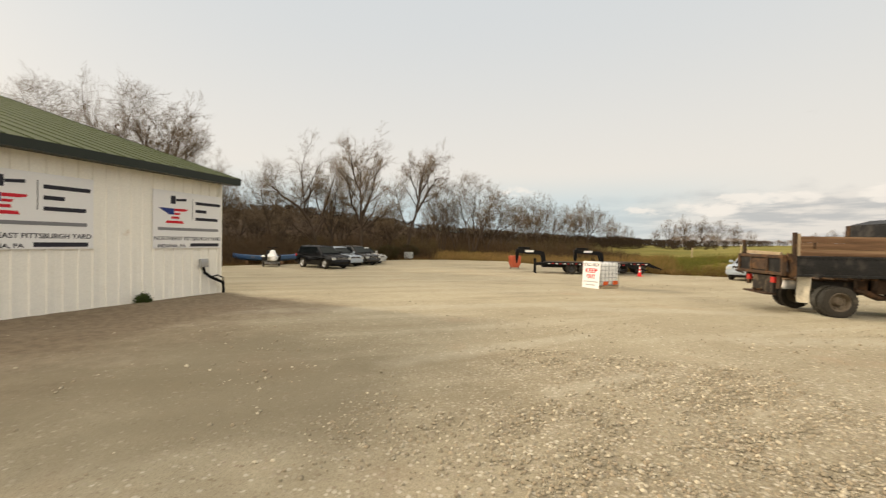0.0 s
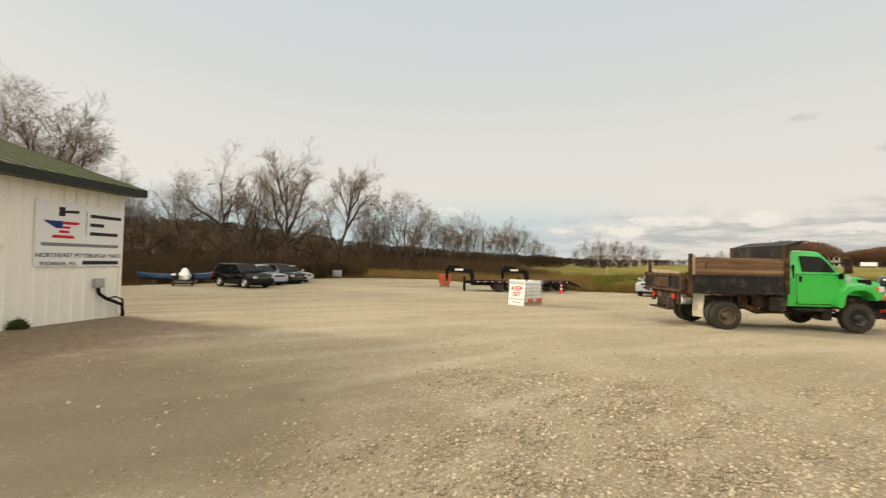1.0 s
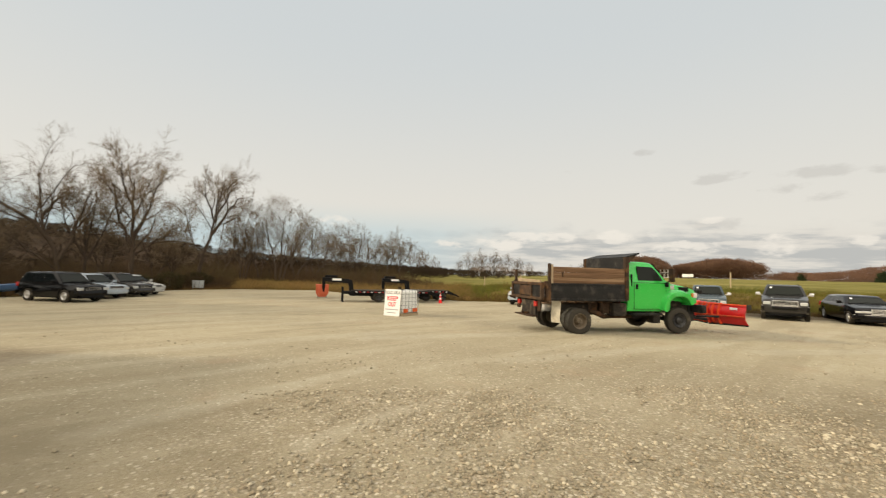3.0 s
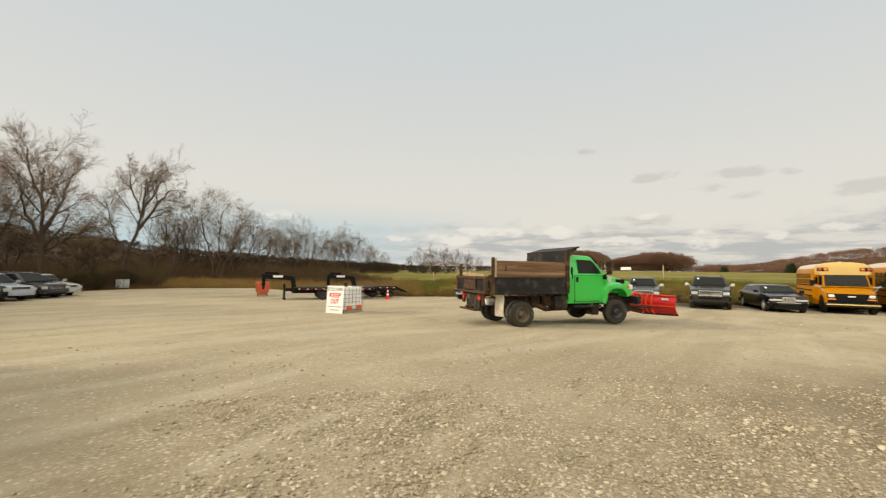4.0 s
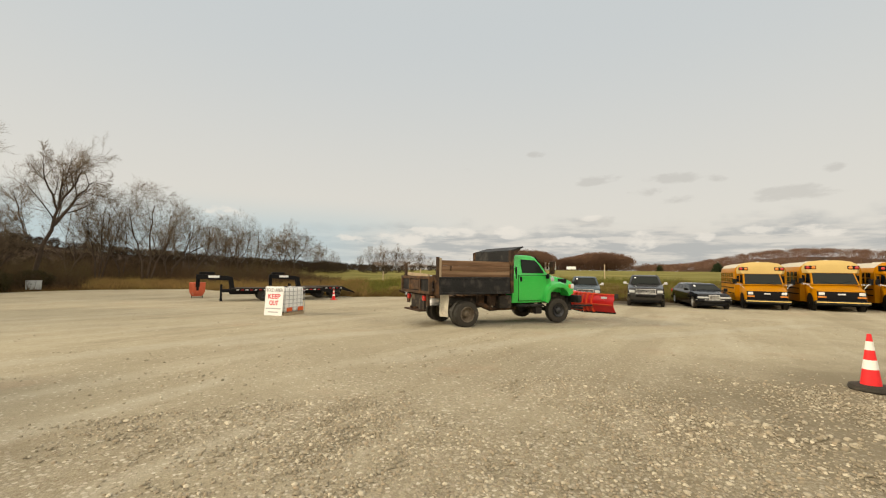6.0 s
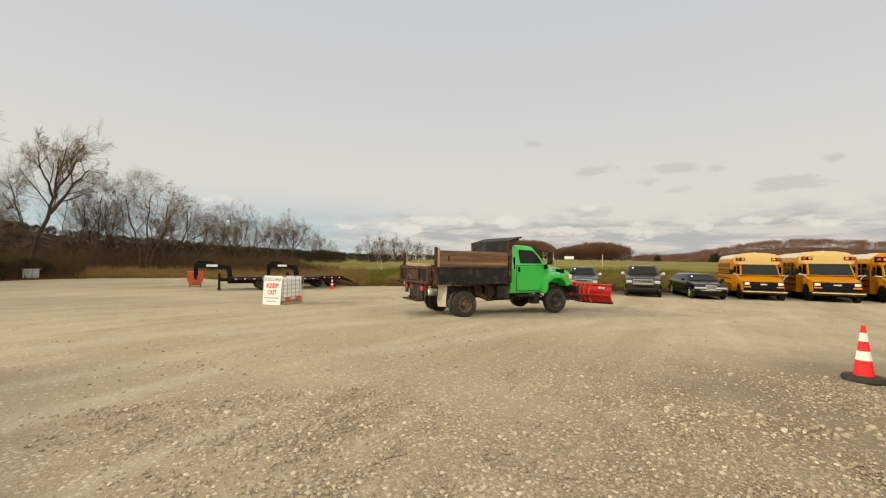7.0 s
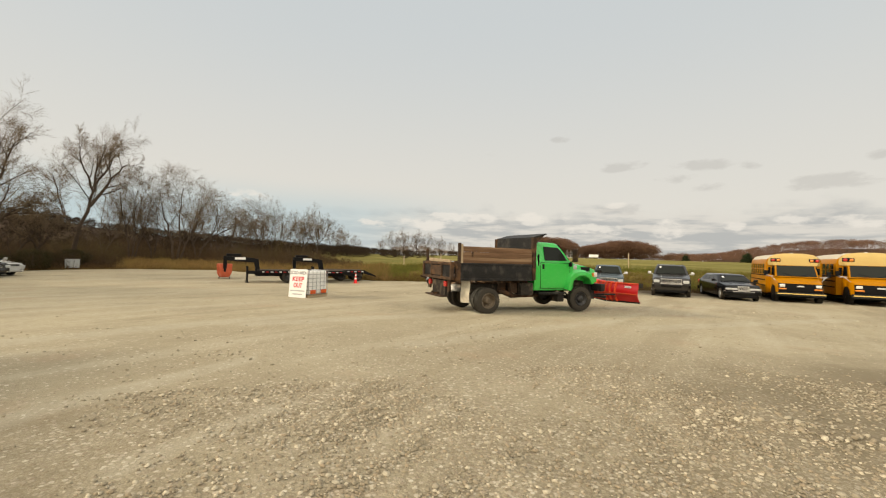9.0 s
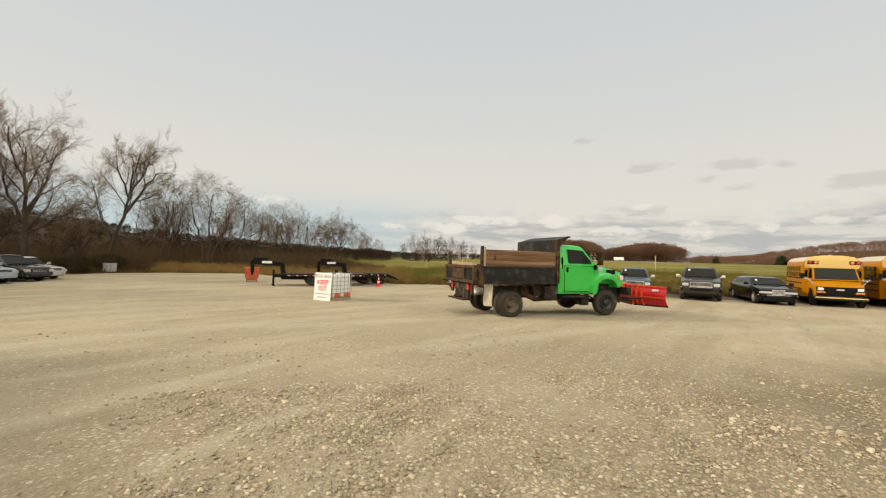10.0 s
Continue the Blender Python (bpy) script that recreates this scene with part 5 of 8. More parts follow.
SILVER = paint("silver_paint", (0.30, 0.35, 0.40))
SILVER_WARM = paint("warm_silver_paint", (0.38, 0.38, 0.36))
RED_CAR = paint("red_paint", (0.26, 0.014, 0.020))
SLATE = paint("slate_blue_paint", (0.052, 0.072, 0.082), 0.14, 0.0)
CHARCOAL = paint("charcoal_paint", (0.020, 0.0185, 0.0165), 0.14, 0.10)
BLACK_CAR = paint("black_paint", (0.0035, 0.0035, 0.004), 0.12, 0.0)
LOT_ROW = "vehicles parked along the field"


def facing(x, y, hx, hy):
    return drop_to(x, y, math.degrees(math.atan2(hy, hx)))


def nose_at(nx, ny, L, hx, hy):
    """The pose of a vehicle whose nose stands at (nx, ny) and looks along (hx, hy)."""
    k = math.hypot(hx, hy)
    return facing(nx - hx / k * L / 2, ny - hy / k * L / 2, hx, hy)


build_car(nose_at(8.95, 28.55, 4.68, -0.60, -0.80), "silver mid-size SUV parked on the gravel edge", "suv", LOT_ROW, SILVER, L=4.68, W=1.89, H=1.70, nose=0.98, hood=1.08, belt=1.10, tail=1.12, ws0=1.10, ws1=0.42, rf1=-1.85, rf0=-2.15, wb=2.7, fa=1.42, style="suv", low_trim=BLACK_PLASTIC)
build_car(nose_at(15.95, 24.05, 5.7, -0.66, -0.75), "red pickup truck with white front end", "pickup truck", LOT_ROW, RED_CAR, L=5.7, W=1.98, H=1.78, nose=1.06, hood=1.22, belt=1.22, tail=1.22, ws0=1.25, ws1=0.62, rf1=-0.75, rf0=-0.95, wb=3.4, fa=1.85, wr=0.38, clear=0.34, style="pickup", grille=CHROME, bumper=WHITE_PAINT)
build_car(nose_at(18.35, 22.0, 5.25, -0.62, -0.785), "slate-blue pickup truck with chrome grille", "pickup truck", LOT_ROW, SLATE, L=5.25, W=1.97, H=1.80, nose=1.06, hood=1.25, belt=1.25, tail=1.28, ws0=1.30, ws1=0.62, rf1=-1.25, rf0=-1.5, wb=3.1, fa=1.65, wr=0.37, clear=0.33, style="pickup", grille=CHROME, mirror=CHROME)
build_car(nose_at(21.05, 19.75, 5.3, -0.71, -0.70), "dark charcoal full-size SUV with chrome grille", "suv", LOT_ROW, CHARCOAL, L=5.3, W=2.16, H=1.95, nose=1.15, hood=1.36, belt=1.36, tail=1.36, ws0=1.30, ws1=0.65, rf1=-2.15, rf0=-2.45, wb=3.02, fa=1.70, wr=0.39, clear=0.34, style="suv", grille=CHROME, bumper=BLACK_CAR, roof_rack=True, mirror=CHROME)
build_car(nose_at(23.85, 17.4, 6.2, -0.60, -0.80), "black stretched luxury sedan with bright waterfall grille", "limousine", LOT_ROW, BLACK_CAR, L=6.2, W=1.95, H=1.48, nose=0.90, hood=1.05, belt=1.06, tail=1.06, ws0=1.75, ws1=0.95, rf1=-1.9, rf0=-2.65, wb=4.2, fa=2.25, wr=0.34, clear=0.24, style="limo", grille=CHROME, bumper=BLACK_CAR, headlamp=WIDE_LAMP)
LEFT_ROW = "cars parked beside the woods"
build_car(nose_at(-16.75, 25.75, 4.6, 0.93, -0.36), "black compact SUV with alloy wheels", "suv", LEFT_ROW, BLACK_CAR, L=4.6, W=1.85, H=1.66, nose=0.95, hood=1.05, belt=1.08, tail=1.10, ws0=1.05, ws1=0.35, rf1=-1.85, rf0=-2.15, style="suv")
build_car(nose_at(-17.35, 28.9, 4.75, 0.93, -0.36), "silver estate car with dark glass", "car", LEFT_ROW, SILVER, L=4.75, W=1.82, H=1.56, nose=0.86, hood=0.98, belt=1.0, tail=1.02, ws0=1.1, ws1=0.35, rf1=-1.6, rf0=-2.1, style="car", wr=0.33)
build_car(nose_at(-16.9, 31.2, 4.8, 0.93, -0.36), "black estate car with dark glass", "car", LEFT_ROW, CHARCOAL, L=4.8, W=1.84, H=1.60, nose=0.88, hood=1.0, belt=1.02, tail=1.04, ws0=1.1, ws1=0.3, rf1=-1.7, rf0=-2.15, style="suv", wr=0.34)
build_car(nose_at(-17.4, 33.6, 4.8, 0.93, -0.36), "silver-grey saloon car with dark glass", "car", LEFT_ROW, SILVER_WARM, L=4.8, W=1.82, H=1.46, nose=0.80, hood=0.95, belt=0.97, tail=1.0, ws0=1.0, ws1=0.25, rf1=-0.95, rf0=-1.65, style="car", wr=0.33)


# ---- school buses ----
def build_bus(m, label, plain_cap=False):
    t = thing("school_bus", m, label, "school bus", "row of school buses")
    L, W, H, Z0 = 6.6, 2.44, 2.68, 0.42
    FX = 1.45  # front face of the passenger body; the van nose runs on to 3.0
    def hoop(x, k=1.0, top=H):
        hw = W / 2 * k
        return [(x, -hw, Z0), (x, -hw, 1.0), (x, -hw, 2.10), (x, -hw * 0.965, 2.36), (x, -hw * 0.83, top - 0.13), (x, -hw * 0.5, top - 0.03), (x, 0, top),
                (x, hw * 0.5, top - 0.03), (x, hw * 0.83, top - 0.13), (x, hw * 0.965, 2.36), (x, hw, 2.10), (x, hw, 1.0), (x, hw, Z0)]
    g = bmesh.new()
    loft(g, [hoop(x, k, h) for x, k, h in ((-3.3, 0.96, H - 0.06), (-3.2, 1.0, H), (FX - 0.1, 1.0, H), (FX, 0.985, H - 0.03))])
    part("bus_body", g, BUS_YELLOW, t, "school-bus yellow body shell")
    # pale roof cap lying over the hoops
    g = bmesh.new()
    rows = []
    for x, k, dz in ((-3.24, 0.97, -0.02), (-3.1, 1.0, 0.012), (FX - 0.15, 1.0, 0.012), (FX - 0.02, 0.99, 0.0)):
        h = hoop(x, k * 1.004, H + dz)[3:10]
        rows.append(h + [(p[0], p[1] * 0.985, p[2] - 0.03) for p in h[::-1]])
    loft(g, rows)
    part("roof_cap", g, BUS_ROOF, t, "dusty off-white roof cap")
    # front cap above the windshield, leaning back
    g = bmesh.new()
    loft(g, [[(FX + 0.30, -0.92, 2.02), (FX + 0.30, 0.92, 2.02), (FX - 0.02, 1.10, 2.02), (FX - 0.02, -1.10, 2.02)],
             [(FX + 0.27, -1.0, 2.22), (FX + 0.27, 1.0, 2.22), (FX - 0.02, 1.14, 2.22), (FX - 0.02, -1.14, 2.22)],
             [(FX + 0.22, -0.98, 2.44), (FX + 0.22, 0.98, 2.44), (FX - 0.02, 1.10, 2.44), (FX - 0.02, -1.10, 2.44)],
             [(FX + 0.12, -0.72, 2.62), (FX + 0.12, 0.72, 2.62), (FX - 0.02, 0.85, 2.64), (FX - 0.02, -0.85, 2.64)],
             [(FX + 0.02, -0.35, 2.72), (FX + 0.02, 0.35, 2.72), (FX - 0.02, 0.4, 2.72), (FX - 0.02, -0.4, 2.72)]])
    # cream tone: yellow paled by the sky's highlight, put into the colour
    cap = part("front_cap", g, BUS_YELLOW if plain_cap else surf("bus_cap_cream", (0.53, 0.385, 0.145), 0.45, 0, 0.06, 2, 40, 0.02), t, "yellow front cap" if plain_cap else "cream front cap with sky highlight in its colour")
    for s in (-1, 1):
        g = bmesh.new()
        k = 0.05 if plain_cap else 0.0
        box(g, FX + 0.18, FX + 0.285, min(s * (0.60 - k), s * (1.05 + k)), max(s * (0.60 - k), s * (1.05 + k)), 2.21 - k, 2.42 + k, 0.02 if plain_cap else 0.05, seg=3)
        pod = part("warning_lamp_pod", g, BLACK_PLASTIC, cap)
        for y, mt in ((0.94, TAIL_RED), (0.71, AMBER)):
            g = bmesh.new()
            disc_stack(g, [(0.080, 0.0), (0.080, 0.035), (0.055, 0.055), (0.01, 0.062)], 14, (FX + 0.275, s * y, 2.315), "x")
            part("warning_lamp", g, mt, pod)
    # van cab: nose loft
    g = bmesh.new()
    def nose(x, hw, zt, zb=0.50):
        return [(x, -hw, zb), (x, -hw, zt - 0.22), (x, -hw * 0.95, zt - 0.06), (x, -hw * 0.7, zt), (x, 0, zt + 0.015), (x, hw * 0.7, zt), (x, hw * 0.95, zt - 0.06), (x, hw, zt - 0.22), (x, hw, zb)]
    loft(g, [nose(x, w, z) for x, w, z in ((FX - 0.02, 0.99, 1.46), (FX + 0.55, 0.99, 1.42), (FX + 0.75, 0.98, 1.30), (FX + 1.25, 0.95, 1.20), (FX + 1.47, 0.92, 1.13), (FX + 1.52, 0.90, 1.02))])
    part("cab_nose", g, BUS_YELLOW, t)
    g = bmesh.new()
    loft(g, [[(FX + 0.74, -0.90, 1.38), (FX + 0.74, 0.90, 1.38), (FX - 0.01, 0.97, 1.40), (FX - 0.01, -0.97, 1.40)], [(FX + 0.28, -0.84, 2.06), (FX + 0.28, 0.84, 2.06), (FX - 0.01, 0.92, 2.06), (FX - 0.01, -0.92, 2.06)]])
    part("cab_top", g, BUS_YELLOW, t, smooth=False)
    g = bmesh.new()
    quad_slab(g, [(FX + 0.72, -0.84, 1.42), (FX + 0.72, 0.84, 1.42), (FX + 0.31, 0.79, 2.01), (FX + 0.31, -0.79, 2.01)], 0.012)
    ws = part("windshield", g, SCREEN_GLASS, t, smooth=False)
    for s in (-1, 1):
        g = bmesh.new()
        tube(g, [(FX + 0.745, s * 0.12, 1.43), (FX + 0.60, s * 0.62, 1.62)], 0.010, 6)
        part("wiper", g, BLACK_PLASTIC, ws)
        g = bmesh.new()
        p = [(FX + 0.56, s * 0.925, 1.45), (FX + 0.06, s * 0.955, 1.45), (FX + 0.06, s * 0.93, 1.96), (FX + 0.28, s * 0.895, 1.96)]
        quad_slab(g, p if s > 0 else p[::-1], 0.02, 0.03)
        part("cab_side_window", g, DARK_GLASS, t, smooth=False)
        # corner pane beside the cab, on the body's front face
        g = bmesh.new()
        box(g, FX - 0.015, FX + 0.012, min(s * 0.995, s * 1.11), max(s * 0.995, s * 1.11), 1.52, 1.90, 0.006)
        part("corner_pane", g, DARK_GLASS, t)
        # headlamps and markers
        g = bmesh.new()
        box(g, FX + 1.40, FX + 1.555, min(s * 0.62, s * 0.86), max(s * 0.62, s * 0.86), 0.84, 1.00, 0.04)
        part("headlight", g, LAMP_CLEAR, t)
        g = bmesh.new()
        box(g, FX + 1.40, FX + 1.555, min(s * 0.56, s * 0.89), max(s * 0.56, s * 0.89), 0.71, 0.79, 0.02)
        part("turn_lamp", g, AMBER, t)
        # long mirror on tubular arms
        g = bmesh.new()
        box(g, FX + 0.66, FX + 0.74, min(s * 1.22, s * 1.40), max(s * 1.22, s * 1.40), 1.42, 1.72, 0.03)
        mir = part("mirror", g, BLACK_PLASTIC, t)
        g = bmesh.new()
        tube(g, [(FX + 0.70, s * 0.95, 1.40), (FX + 0.70, s * 1.30, 1.40), (FX + 0.70, s * 1.31, 1.55)], 0.016, 6)
        tube(g, [(FX + 1.1, s * 0.94, 1.18), (FX + 0.9, s * 1.15, 1.42), (FX + 0.70, s * 1.3, 1.48)], 0.013, 6)
        part("mirror_arm", g, CHROME, mir)
        # passenger windows in a row, and rub rails
        for k in range(6):
            x0 = -3.05 + k * 0.72
            g = bmesh.new()
            box(g, x0, x0 + 0.60, min(s * W / 2, s * (W / 2 + 0.008)), max(s * W / 2, s * (W / 2 + 0.008)), 1.50, 2.08, 0.004, seg=1)
            win = part("passenger_window", g, DARK_GLASS, t)
            g = bmesh.new()
            box(g, x0, x0 + 0.60, min(s * (W / 2 + 0.006), s * (W / 2 + 0.018)), max(s * (W / 2 + 0.006), s * (W / 2 + 0.018)), 1.77, 1.81)
            box(g, x0 - 0.012, x0 + 0.012, min(s * (W / 2 + 0.002), s * (W / 2 + 0.02)), max(s * (W / 2 + 0.002), s * (W / 2 + 0.02)), 1.48, 2.10)
            box(g, x0 + 0.588, x0 + 0.612, min(s * (W / 2 + 0.002), s * (W / 2 + 0.02)), max(s * (W / 2 + 0.002), s * (W / 2 + 0.02)), 1.48, 2.10)
            part("window_frame", g, BUS_YELLOW, win)
        for z in (0.80, 1.12, 1.40):
            g = bmesh.new()
            box(g, -3.2, FX - 0.12, min(s * (W / 2 - 0.01), s * (W / 2 + 0.022)), max(s * (W / 2 - 0.01), s * (W / 2 + 0.022)), z, z + 0.06, 0.01)
            part("rub_rail", g, BLACK_PLASTIC, t)
        # wheel housings and wheels
        for x, n in ((FX + 0.75, 1), (-1.75, 2)):
            g = bmesh.new()
            disc_stack(g, [(0.47, min(0, s * 0.0)), (0.47, s * 0.02)], 24, (x, s * (W / 2 - 0.005 if n == 2 else 0.992), 0.46), "y")
            part("wheel_arch", g, BLACK_PLASTIC, t)
            wheel(t, x, s * (0.90 if n == 1 else 1.06), 0.38, 0.22, s, BLACK_RIM, 0.60)
    # grille, bumper, underbody
    g = bmesh.new()
    box(g, FX + 1.38, FX + 1.535, -0.905, 0.905, 0.46, 1.04, 0.03)
    gr = part("grille", g, BLACK_PLASTIC, t)
    g = bmesh.new()
    box(g, FX + 1.535, FX + 1.56, -0.15, 0.15, 0.86, 0.94, 0.035)
    part("emblem", g, CHROME, gr, "plain bright emblem bar")
    g = bmesh.new()
    box(g, FX + 1.44, FX + 1.72, -1.0, 1.0, 0.36, 0.56, 0.05)
    bp = part("front_bumper", g, BLACK_STEEL, t)
    g = bmesh.new()
    box(g, FX + 1.69, FX + 1.735, -0.98, 0.98, 0.46, 0.515, 0.008)
    part("bumper_strip", g, surf("bus_strip_yellow", (0.72, 0.52, 0.17), 0.5), bp)
    g = bmesh.new()
    box(g, -3.1, FX + 1.4, -0.95, 0.95, 0.28, 0.52, 0.03)
    part("underbody", g, BLACK_PLASTIC, t)
    # hatch and vent on the roof
    g = bmesh.new()
    disc_stack(g, [(0.10, 0.0), (0.10, 0.05), (0.06, 0.09), (0.01, 0.1)], 12, (FX - 0.5, 0, H - 0.01), "z")
    part("strobe_lamp", g, LAMP_CLEAR, t)
    g = bmesh.new()
    box(g, -1.3, -0.65, -0.32, 0.32, H - 0.03, H + 0.05, 0.02)
    part("roof_hatch", g, BUS_ROOF, t)
    return t


# the row's front bumpers stand on one line
BUS_H = (-0.718, -0.696)
for k, (bx, by) in enumerate(((26.72, 16.22), (29.88, 14.2), (33.15, 12.2))):
    mtx = facing(bx - 3.17 * BUS_H[0], by - 3.17 * BUS_H[1], *BUS_H) @ Matrix.Diagonal((1.0, 1.10, 1.05, 1))
    if k == 0:
        first_bus = build_bus(mtx, "yellow school bus with off-white roof and van nose")
    elif k == 1:
        copy_thing(first_bus, mtx)
    else:
        build_bus(mtx @ Matrix.Scale(1.04, 4), "yellow school bus with black lamp panels on a yellow cap", True)

# ---- tote with keep-out sign ----
TOTE_PLASTIC = surf("tote_plastic", (0.86, 0.87, 0.85), 0.45, 0.0, 0.03, 2, 40, 0.02)
TOTE_PLASTIC.node_tree.nodes["Principled BSDF"].inputs["Subsurface Weight"].default_value = 0.8
TOTE_PLASTIC.node_tree.nodes["Principled BSDF"].inputs["Subsurface Radius"].default_value = (0.6, 0.6, 0.6)
CAGE = surf("galvanised_cage", (0.42, 0.43, 0.44), 0.45, 0.7, 0.12, 4, 50, 0.05)
ORANGE_PAINT = surf("orange_label", (0.62, 0.12, 0.035), 0.5, 0.0, 0.08, 4, 50, 0.02)
CONE_RED = surf("cone_red", (0.78, 0.036, 0.040), 0.45, 0.0, 0.10, 5, 50, 0.03, (0.55, 0.06, 0.04), 0.70)
CONE_WHITE = surf("cone_white", (0.80, 0.79, 0.74), 0.40, 0.0, 0.06, 6, 50, 0.02, (0.55, 0.50, 0.42), 0.72)


def build_tote(m):
    t = thing("liquid_tote", m, "white caged plastic liquid tote on a wooden pallet", "ibc tote")
    W, D, H = 1.20, 1.02, 1.16
    for y in (-0.44, 0.0, 0.44):
        g = bmesh.new()
        box(g, -W / 2, W / 2, y - 0.05, y + 0.05, 0.0, 0.12, 0.005)
        part("pallet_runner", g, PALE_WOOD, t)
    for x in np.linspace(-W / 2 + 0.06, W / 2 - 0.06, 6):
        g = bmesh.new()
        box(g, x - 0.05, x + 0.05, -D / 2, D / 2, 0.121, 0.145, 0.004)
        part("pallet_slat", g, PALE_WOOD, t)
    g = bmesh.new()
    box(g, -W / 2 + 0.03, W / 2 - 0.03, -D / 2 + 0.03, D / 2 - 0.03, 0.15, H - 0.03, 0.09, seg=4)
    part("bottle", g, TOTE_PLASTIC, t)
    g = bmesh.new()
    disc_stack(g, [(0.10, 0), (0.10, 0.03), (0.085, 0.04)], 16, (0, 0, H - 0.03), "z")
    part("filler_cap", g, BLACK_PLASTIC, t)
    g = bmesh.new()
    for z in np.linspace(0.16, H - 0.02, 7):
        pts = [(-W / 2, -D / 2, z), (W / 2, -D / 2, z), (W / 2, D / 2, z), (-W / 2, D / 2, z), (-W / 2, -D / 2, z)]
        for a, b in zip(pts, pts[1:]):
            tube(g, [a, b], 0.010, 6)
    for u in np.linspace(-W / 2, W / 2, 6):
        for y in (-D / 2, D / 2):
            tube(g, [(u, y, 0.14), (u, y, H - 0.01)], 0.010, 6)
    for u in np.linspace(-D / 2, D / 2, 5)[1:-1]:
        for x in (-W / 2, W / 2):
            tube(g, [(x, u, 0.14), (x, u, H - 0.01)], 0.010, 6)
    part("cage", g, CAGE, t)
    for s0, s1 in ((-0.50, -0.18), (0.16, 0.50)):
        g = bmesh.new()
        box(g, s0, s1, -D / 2 - 0.018, -D / 2 - 0.010, 0.17, 0.33)
        part("label_plate", g, ORANGE_PAINT, t, "orange label plate")
        g = bmesh.new()
        box(g, W / 2 + 0.010, W / 2 + 0.018, s0 * 0.85, s1 * 0.85, 0.17, 0.33)
        part("label_plate", g, ORANGE_PAINT, t, "orange label plate")
    return t


def build_keep_out(m):
    """A board that leans on the tote; its face looks along -y, x runs along it."""
    W, H = 0.88, 1.17
    t = thing("keep_out_sign", m, "white keep-out board with red letters leaning on a tote", "sign")
    part("board", new_box(-W / 2, W / 2, -0.008, 0.008, 0, H, bevel=0.003, seg=1), SIGN_WHITE, t)
    up = pose(0, 0, 0, 90, 0, 0)
    def word(text, x0, z0, size, width, mat, bold):
        letters(text, size, mat, t, Matrix.Translation((x0, -0.010, z0)) @ up, width=width, bold=bold)
    word("SOLD AREA", -0.40, 0.96, 0.19, 0.80, INK_GREY, 0.004)
    word("KEEP", -0.30, 0.68, 0.26, 0.60, INK_RED, 0.007)
    word("OUT", -0.22, 0.42, 0.26, 0.44, INK_RED, 0.007)
    for z, w in ((0.26, 0.37), (0.12, 0.25)):
        part("print_bar", new_box(-w, w, -0.0115, -0.007, z, z + 0.045), INK_PALE, t, smooth=False)
    return t


TOTE_YAW = -47.0
ca, sa = math.cos(radians(TOTE_YAW)), math.sin(radians(TOTE_YAW))
# nearest corner of the tote stands at (0.25, 18.15)
tcx, tcy = 0.25, 18.15
# tote axes: the sign's face looks along u, the caged face along v
def tote_world(a, b):
    """a along the sign's face to the west, b along the caged face to the east, from the near corner."""
    return (tcx - a * 0.77 + b * 0.66, tcy + a * 0.64 + b * 0.75)


cx, cy = tote_world(0.51, 0.60)
yaw_v = math.degrees(math.atan2(0.75, 0.66))
tz = float(ground_z(cx, cy))
build_tote(pose(cx, cy, tz, 0, 0, yaw_v))
sx, sy = tote_world(0.48, -0.13)
yaw_u = math.degrees(math.atan2(-0.64, 0.77))
build_keep_out(pose(sx, sy, float(ground_z(sx, sy)), -4.5, 0, yaw_u))


# ---- traffic cones ----
def build_cone(m, h, label, big=True):
    t = thing("traffic_cone", m, label, "traffic cone", "traffic cones")
    b = h * (0.29 if big else 0.26)
    g = bmesh.new()
    if big:
        # thick recycled-rubber ring base with a worn, many-sided edge
        lathe(g, [(b * 0.48, 0.012), (b * 1.04, 0.0), (b * 1.10, 0.03), (b * 1.02, 0.085), (b * 0.48, 0.095)], 12, (0, 0, 0), "z")
        part("base_ring", g, RUBBER, t, "black rubber base ring")
    else:
        box(g, -b, b, -b, b, 0.0, 0.03, 0.006)
        part("base", g, CONE_RED, t)
    r0, r1, z0 = b * (0.54 if big else 0.66), 0.026, 0.03
    stops = [0.0, 0.36, 0.53, 0.71, 0.87, 1.0]
    for k, (u0, u1) in enumerate(zip(stops, stops[1:])):
        g = bmesh.new()
        ra_, rb_ = r0 + (r1 - r0) * u0, r0 + (r1 - r0) * u1
        za, zb = z0 + (h - z0) * u0, z0 + (h - z0) * u1
        prof = [(ra_, za), (rb_, zb)]
        if k % 2:
            prof = [(ra_ + 0.002, za), (rb_ + 0.002, zb)]
        if k == 4:
            prof.append((rb_ * 0.5, zb + 0.006))
        disc_stack(g, prof, 24, (0, 0, 0), "z")
        part("white_band" if k % 2 else "red_band", g, CONE_WHITE if k % 2 else CONE_RED, t)
    return t


build_cone(drop_to(8.52, 3.74, 15), 0.855, "tall red and white striped cone in a black rubber ring")
build_cone(drop_to(3.45, 29.6, 20), 0.70, "small orange and white traffic cone", False)


# ---- gooseneck trailers ----
TRAILER_BLACK = surf("trailer_black", (0.009, 0.009, 0.0095), 0.62, 0.0, 0.2, 3, 40, 0.05)
DECK_WOOD = surf("deck_wood", (0.075, 0.060, 0.045), 0.85, 0.0, 0.3, 2, 25, 0.3)
STRIPE_RED = surf("tape_red", (0.55, 0.03, 0.03), 0.4)


